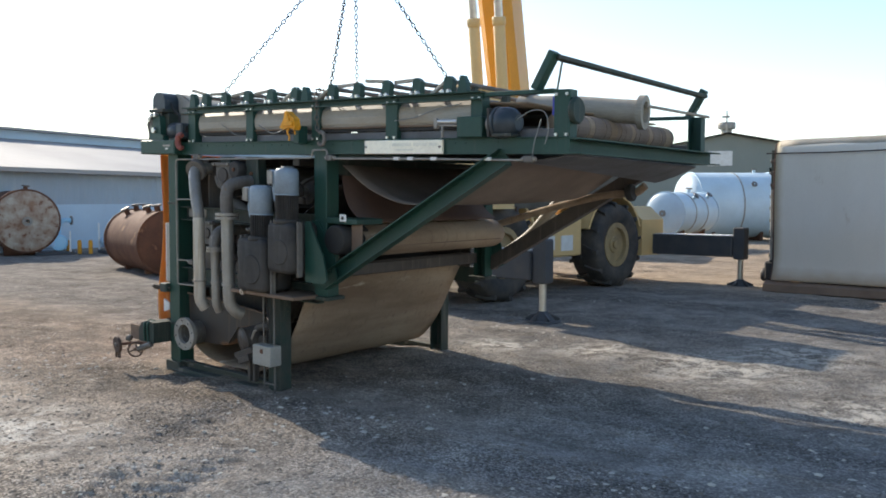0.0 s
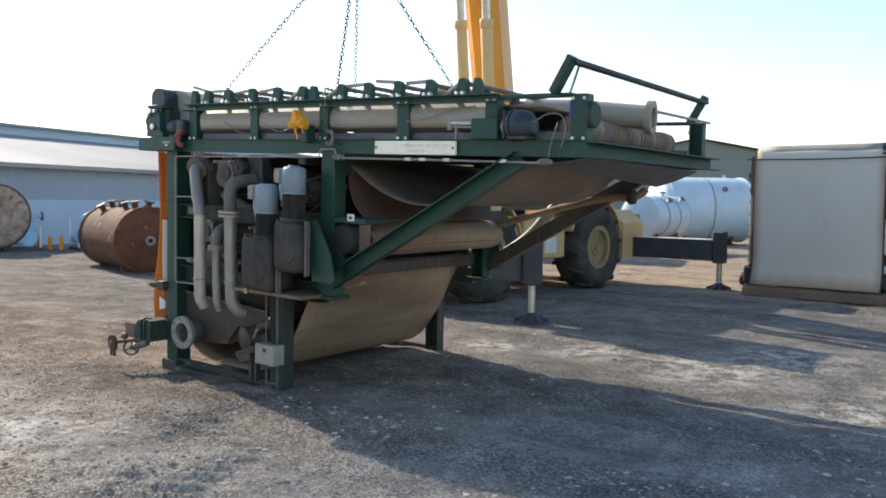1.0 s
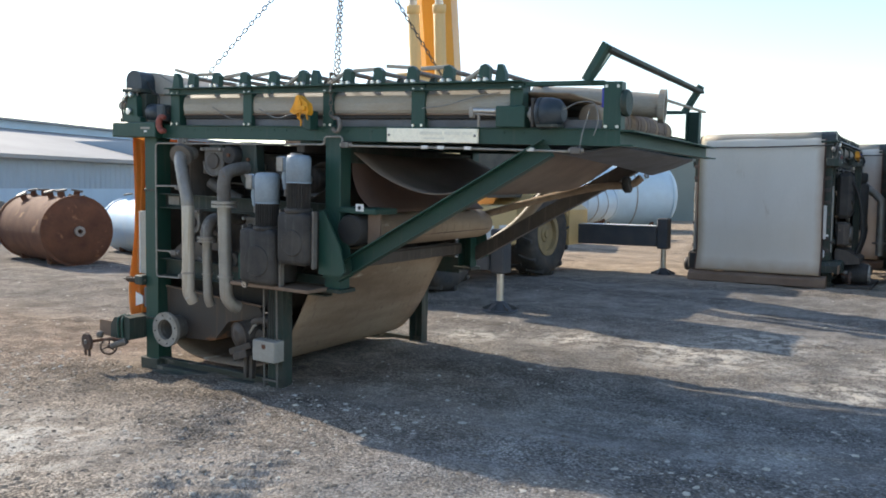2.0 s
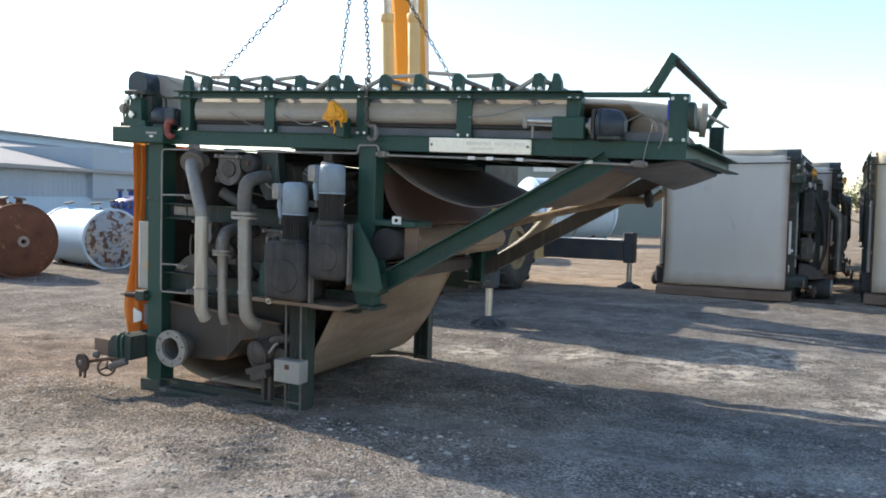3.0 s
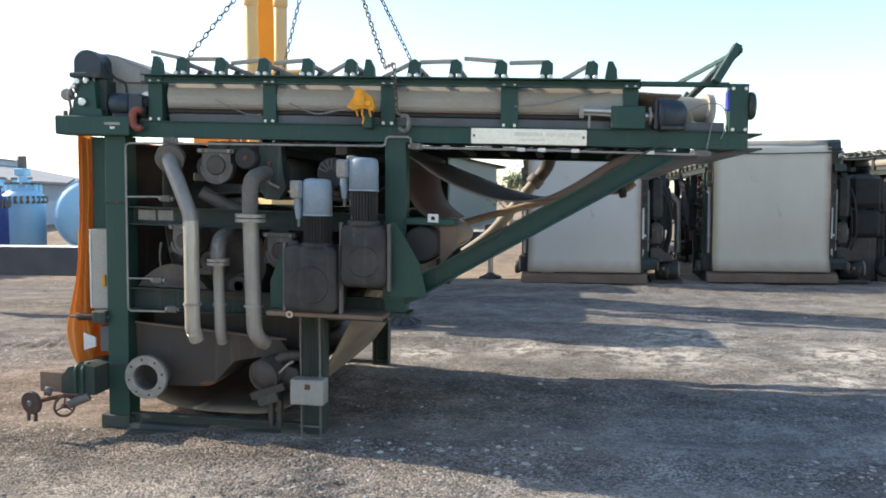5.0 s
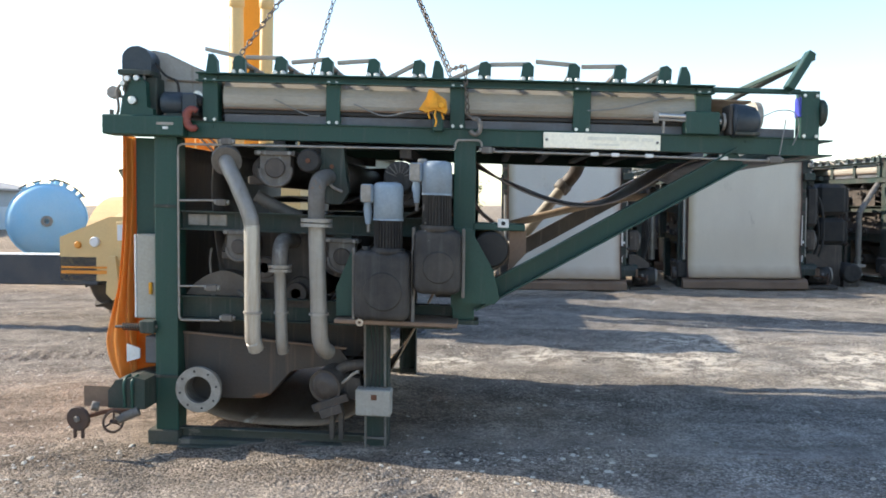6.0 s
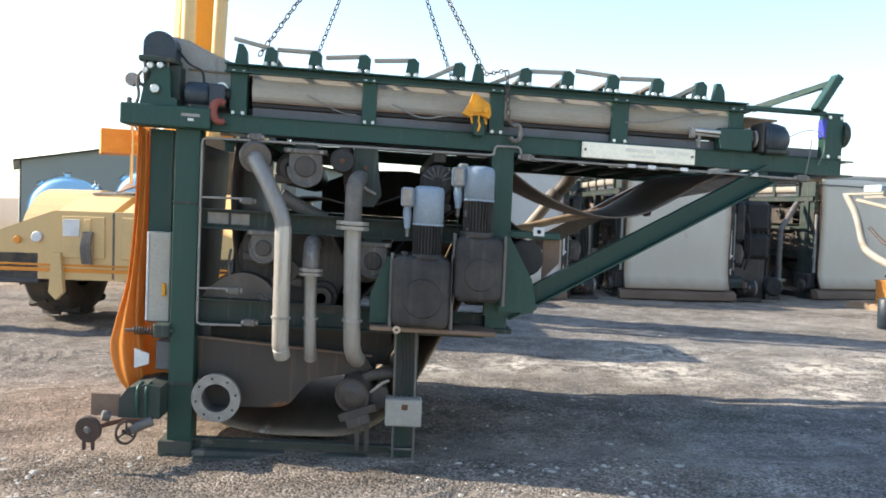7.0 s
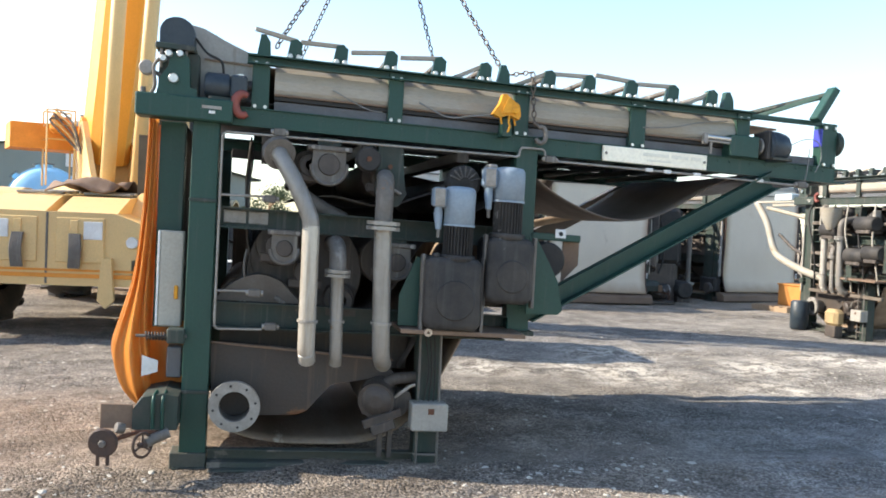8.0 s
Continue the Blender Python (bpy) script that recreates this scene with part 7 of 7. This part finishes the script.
def flank_drive(e):
    """Drive side of a spare press: black cowled motors, bent pipe, trough and pumps close behind the belt."""
    part("drive_cowl", Geo().box(0.14, 0.46, -0.27, -0.03, 1.16, 1.92, 0.06), "motor_dark", e, "dark cowl over the drive")
    for k in range(4):
        part("cowl_fin", Geo().box(0.17, 0.43, -0.285, -0.265, 1.24 + 0.16 * k, 1.30 + 0.16 * k, 0.008), "black", e)
    part("gear_case", Geo().box(0.16, 0.52, -0.24, -0.03, 0.70, 1.10, 0.04), "shaded_grime", e)
    part("gear_cover", Geo().cyl((0.34, -0.24, 0.90), (0.34, -0.275, 0.90), 0.14, 20, 0.01), "dark_pipe", e)
    part("drive_post", Geo().box(0.62, 0.72, -0.34, -0.24, 0.0, 2.05, 0.006), "dark_green", e)
    part("drive_arm", Geo().box(0.10, 0.72, -0.33, -0.25, 2.02, 2.09, 0.006), "dark_green", e)
    part("drive_motor", Geo().cyl((0.85, -0.30, 0.95), (0.85, -0.30, 1.75), 0.15, 22, 0.03), "motor_dark", e)
    part("motor_cap", Geo().cyl((0.85, -0.30, 1.75), (0.85, -0.30, 1.93), 0.13, 22, 0.03), "black", e)
    for k in range(3):
        part("cross_bar", Geo().box(0.6, 2.05, -0.16, -0.09, 0.78 + 0.42 * k, 0.84 + 0.42 * k, 0.006), "shaded_grime", e)
    part("bent_pipe", Geo().tube(curve([(1.25, -0.62, 0.50), (1.25, -0.62, 1.32), (1.25, -0.58, 1.50), (1.30, -0.25, 1.78), (1.32, -0.05, 1.92)], 5), 0.065, 14), "pipe", e, "grey bent pipe")
    part("pipe_flange", Geo().cyl((1.25, -0.62, 0.70), (1.25, -0.62, 0.73), 0.12, 18), "flange", e)
    part("trough", Geo().prism([(-0.42, 0.42), (-0.05, 0.38), (-0.05, 0.66), (-0.22, 0.64), (-0.42, 0.50)], 0.12, 0.95, "x"), "shaded_grime", e, "dirty dark trough")
    part("pump_body", Geo().cyl((0.35, -0.55, 0.24), (0.35, -0.15, 0.24), 0.17, 20, 0.03), "motor_dark", e)
    part("pump_flange", Geo().ring((0.33, -0.56, 0.24), (0, 1, 0), 0.07, 0.15, 0.03, 18), "flange", e)
    part("pump_motor", Geo().cyl((0.75, -0.38, 0.22), (1.30, -0.38, 0.22), 0.15, 18, 0.03), "shaded_grime", e)
    part("pump_skid", Geo().box(0.05, 1.5, -0.62, -0.06, 0.0, 0.06, 0.008), "shaded_grime", e)
    for k in range(4):
        part("hose", Geo().tube(curve([(0.2 + 0.3 * k, -0.14, 1.95), (0.25 + 0.28 * k, -0.36, 1.55 - 0.1 * k), (0.3 + 0.25 * k, -0.42, 0.9), (0.35 + 0.22 * k, -0.3, 0.45)], 4), 0.022, 7), "black", e)


# spare presses of the same make standing in a row behind
clean_green, M["green"] = M["green"], M["dark_green"]      # the spare presses take the darker, dirtier green
spare = thing("belt_filter_press", "green belt filter press with a white belt over its end", "filter press", pose(4.87, 10.05, 0, 0, 0, 87), group="belt filter presses")
build_press(spare)
press_front(spare)
inner_belts(spare)
belt_curtain(spare)
M["green"] = clean_green
second = copy_thing(spare, pose(8.22, 10.45, 0, 0, 0, 88))
third = copy_thing(spare, pose(12.5, 11.8, 0, 0, 0, 100))
copy_thing(spare, pose(5.6, 14.4, 0, 0, 0, 89))
copy_thing(spare, pose(5.75, 19.3, 0, 0, 0, 90))
copy_thing(spare, pose(8.6, 15.0, 0, 0, 0, 90))
copy_thing(spare, pose(8.75, 17.6, 0, 0, 0, -90))
side = copy_thing(spare, pose(9.34, 7.2, 0, 0, 0, -92))
tagged(side, "green belt filter press standing side on with pale pipework", "filter press")
pipe(side, [(-1.35, -0.05, 2.06), (-1.0, -0.05, 1.70), (-0.75, -0.05, 1.25), (-0.45, -0.05, 1.08), (0.2, -0.05, 0.92), (0.7, -0.05, 0.85)], 0.06, "tray", nm="discharge_pipe")
part("pipe_rack", Geo().box(-1.45, -0.1, -0.08, 0.02, 2.06, 2.10, 0.005), "tray", side)
part("pipe_rack", Geo().box(-1.45, 0.0, 0.30, 0.38, 2.02, 2.07, 0.005), "tray", side)
part("rack_box", Geo().box(-0.75, -0.25, -0.10, 0.12, 2.10, 2.21, 0.012), "tank_white", side, "pale blue box on the pipe rack")
part("branch_pipe", Geo().tube([(-1.1, 0.0, 1.98), (-0.55, 0.1, 1.88), (-0.02, 0.1, 1.80)], 0.035, 12), "tray", side)
part("branch_pipe", Geo().tube([(-0.85, 0.1, 1.52), (-0.45, 0.1, 1.30), (-0.02, 0.1, 1.16)], 0.03, 12), "shaded_grime", side)
part("drain_drum", Geo().cyl((0.34, -0.22, 0.0), (0.34, -0.22, 0.46), 0.14, 22, 0.02), "end_motor", side, "dark drum under the drain pipe")
part("cream_pump", Geo().box(1.05, 1.35, -0.30, -0.12, 0.16, 0.42, 0.05), "rim", side, "ochre pump housing")
part("cream_funnel", Geo().tube([(1.05, -0.25, 1.62), (1.05, -0.25, 1.80), (1.05, -0.25, 1.95)], [0.06, 0.15, 0.17], 18), "tray", side, "cream funnel")
for zz in (0.62, 1.22, 1.70):
    part("cream_rail", Geo().box(0.30, 2.0, -0.06, -0.02, zz, zz + 0.05, 0.006), "dust", side)
part("pump_shoe", Geo().box(1.08, 1.32, -0.28, -0.14, 0.0, 0.17, 0.01), "shaded_grime", side)
for ob_ in [c_ for c_ in side.children if c_.name.startswith(("wash_box", "valve_wheel", "end_belt", "belt_edge", "drip_", "strap", "tracking", "guide_rod", "gear_motor", "yellow_valve", "name_plate"))]:
    for sub in list(ob_.children_recursive) + [ob_]:
        bpy.data.objects.remove(sub)
for xx, zz, ln in ((1.35, 1.25, 0.42), (1.75, 1.30, 0.36), (0.75, 1.62, 0.38), (1.55, 1.72, 0.40)):
    part("small_motor", Geo().cyl((xx, -0.16, zz), (xx + ln, -0.16, zz), 0.11, 18, 0.02), "motor_dark", side)
    part("motor_foot", Geo().box(xx + 0.05, xx + ln - 0.05, -0.24, -0.02, zz - 0.14, zz - 0.09, 0.006), "shaded_grime", side)
for k in range(6):
    part("conduit", Geo().tube(curve([(0.35 + 0.3 * k, -0.12, 2.0), (0.42 + 0.3 * k, -0.2, 1.75 - 0.05 * k), (0.55 + 0.28 * k, -0.16, 1.2), (0.5 + 0.3 * k, -0.1, 0.7)], 4), 0.014, 6), "tray" if k % 2 else "black", side)
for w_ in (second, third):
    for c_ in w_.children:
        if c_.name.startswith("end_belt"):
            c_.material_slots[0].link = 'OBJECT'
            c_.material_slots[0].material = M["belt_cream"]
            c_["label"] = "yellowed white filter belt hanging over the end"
for e_ in (spare, second, third):
    flank_drive(e_)
# black motor block and bent pipe beside the second spare press
for z0_, z1_ in ((0.80, 1.32), (1.36, 1.98)):
    block = part("motor_block", Geo().box(0.62, 1.22, -0.98, -0.42, z0_, z1_, 0.08), "black", second, "black motor block")
    for k in range(5):
        part("block_fin", Geo().box(0.68 + 0.11 * k, 0.72 + 0.11 * k, -1.0, -0.97, z0_ + 0.07, z1_ - 0.07, 0.006), "motor_dark", block)
part("block_stand", Geo().box(0.66, 1.18, -0.90, -0.10, 0.0, 0.80, 0.02), "shaded_grime", second)
part("bent_pipe", Geo().tube(curve([(0.95, -1.32, 0.42), (0.95, -1.32, 1.30), (0.97, -1.36, 1.46), (1.15, -1.62, 1.78), (1.30, -1.80, 1.98)], 5), 0.055, 14), "dark_pipe", second, "grey bent pipe")
part("low_pump", Geo().cyl((0.5, -1.05, 0.26), (1.1, -1.05, 0.26), 0.19, 20, 0.04), "motor_dark", second)
part("low_pump_foot", Geo().box(0.55, 1.05, -1.2, -0.9, 0.0, 0.12, 0.01), "shaded_grime", second)
part("low_flange", Geo().ring((0.95, -1.32, 0.38), (0, 0, 1), 0.07, 0.14, 0.04, 18), "flange", second)
part("low_pipe", Geo().tube(curve([(0.95, -1.32, 0.42), (0.95, -1.30, 0.28), (0.90, -1.15, 0.24), (0.85, -1.05, 0.24)], 4), 0.07, 12), "pipe", second)
for k in range(3):
    part("frame_bar", Geo().box(1.3 + 0.25 * k, 1.34 + 0.25 * k, -1.25, -1.2, 0.0, 1.9, 0.004), "shaded_grime", second)
for zz in (0.75, 1.25, 1.85):
    part("frame_bar", Geo().box(1.2, 1.95, -1.25, -1.2, zz, zz + 0.05, 0.004), "shaded_grime", second)


# ---- lifting chains ----
def chain_leg(e, p, q, link=0.062):
    p, q = Vector(p), Vector(q)
    d = (q - p)
    n = int(d.length / (link * 0.72))
    a = d.normalized()
    u = a.cross(Vector((0, 0, 1))).normalized()
    w = a.cross(u)
    g = Geo()
    for k in range(n):
        c = p + d * ((k + 0.5) / n)
        s = u if k % 2 else w
        pts = []
        for j in range(13):
            an = 2 * math.pi * j / 12
            pts.append(c + a * (math.cos(an) * link * 0.42) + s * (math.sin(an) * link * 0.24))
        g.tube(pts, link * 0.085, 5, caps=False)
    tagged(part("chain_leg", g, "chain", e), kind="stuff")


sling = thing("chain_sling", "steel four-leg lifting chain sling above the press", "chain", pose(0, 0, 0))
top = (1.372, 1.228, 4.067)
for p in ((0.588, 0.247, 2.52), (0.702, 1.949, 2.52), (2.043, 0.212, 2.461), (2.082, 2.119, 2.43)):
    chain_leg(sling, p, top)
chain_leg(sling, (2.15, -0.035, 2.45), (2.17, -0.05, 2.13), 0.055)
chain_leg(sling, (2.043, 0.212, 2.461), (2.15, -0.035, 2.45), 0.055)
part("hook", Geo().tube([(2.215 + 0.035 * math.cos(radians(a)), -0.05, 2.065 + 0.05 * math.sin(radians(a))) for a in range(-150, 121, 18)], 0.015, 10), "dark_pipe", sling, "steel chain hook")
part("hook_link", Geo().tube([(2.17, -0.05, 2.135), (2.19, -0.05, 2.12), (2.205, -0.05, 2.11)], 0.012, 8), "chain", sling)
part("master_ring", Geo().ring((1.40, 1.20, 4.12), (1, 0, 0), 0.075, 0.10, 0.025, 24), "chain", sling)
hb = thing("hook_block", "yellow crane hook block with rope holding the chain sling", "hook block", pose(0, 0, 0))
part("block", Geo().prism([(1.26, 4.5), (1.54, 4.5), (1.50, 5.0), (1.30, 5.0)], 1.08, 1.32), "yellow", hb)
part("hook", Geo().tube([(1.40, 1.20, 4.5), (1.40, 1.20, 4.36), (1.40, 1.26, 4.28), (1.40, 1.28, 4.20), (1.40, 1.22, 4.13), (1.40, 1.15, 4.16)], 0.035, 10), "chain", hb)
part("rope", Geo().tube([(1.37, 1.23, 5.0), (1.0, 0.95, 19.6)], 0.02, 6), "chain", hb)

# ---- small things about the yard ----
def pallet(at):
    e = thing("pallet", "weathered wooden pallet lying on the gravel", "pallet", at)
    for k in range(5):
        part("deck_board", Geo().box(-0.55, 0.55, -0.4 + 0.17 * k, -0.29 + 0.17 * k, 0.10, 0.12, 0.003), "wood", e)
    for k in range(3):
        part("bearer", Geo().box(-0.55 + 0.5 * k, -0.45 + 0.5 * k, -0.4, 0.4, 0.0, 0.10, 0.004), "wood", e)


pallet(pose(10.85, 9.7, 0.0, 0, 0, 20))
box = thing("crate", "orange crate standing on a wooden pallet", "crate", pose(11.02, 9.6, 0.12, 0, 0, 20))
part("body", Geo().box(-0.28, 0.28, -0.25, 0.25, 0.0, 0.40, 0.01), "orange_box", box)
part("lid", Geo().box(-0.30, 0.30, -0.27, 0.27, 0.40, 0.43, 0.006), "orange_box", box)


def pump_set(at, label):
    """A small pump with motor, bent pipes and a frame."""
    e = thing("pump_set", label, "pump", at, group="pump sets by the tanks")
    part("skid", Geo().box(-0.5, 0.5, -0.22, 0.22, 0.0, 0.10, 0.01), "crane_dark", e)
    part("motor", Geo().cyl((-0.45, 0, 0.34), (0.02, 0, 0.34), 0.17, 20, 0.02), "tank_blue", e)
    part("volute", Geo().cyl((0.12, -0.14, 0.36), (0.12, 0.14, 0.36), 0.24, 22, 0.03), "tank_sky", e)
    part("coupling_guard", Geo().box(0.0, 0.1, -0.1, 0.1, 0.24, 0.44, 0.02), "yellow", e)
    part("riser", Geo().tube(curve([(0.12, 0.0, 0.55), (0.12, 0.0, 0.85), (0.25, 0.05, 1.0), (0.45, 0.1, 1.0)], 4), 0.07, 12), "tank_sky", e)
    part("riser_flange", Geo().cyl((0.44, 0.1, 1.0), (0.48, 0.11, 1.0), 0.13, 18), "dark_pipe", e)
    part("frame_post", Geo().box(-0.5, -0.45, -0.2, -0.15, 0.1, 0.9, 0.005), "white", e)
    part("frame_post", Geo().box(0.4, 0.45, -0.2, -0.15, 0.1, 0.7, 0.005), "white", e)


pump_set(pose(-16.75, 7.6, 0, 0, 0, 60), "pale blue pump set with a bent riser by the tanks")
pump_set(pose(-16.2, 9.0, 0, 0, 0, -15), "sky blue pump set on a dark skid by the tanks")


def bollard(at):
    e = thing("bollard", "yellow painted steel bollard in front of the shed", "bollard", at, group="yellow bollards")
    part("post", Geo().tube([(0, 0, 0), (0, 0, 0.36), (0, 0, 0.41), (0, 0, 0.42)], [0.06, 0.06, 0.045, 0.01], 14), "yellow", e)
    part("base_plate", Geo().box(-0.11, 0.11, -0.11, 0.11, 0.0, 0.015, 0.004), "dark_pipe", e)


for x, y in ((-16.8, 8.05), (-16.55, 8.25), (-16.3, 8.45)):
    bollard(pose(x, y, 0))
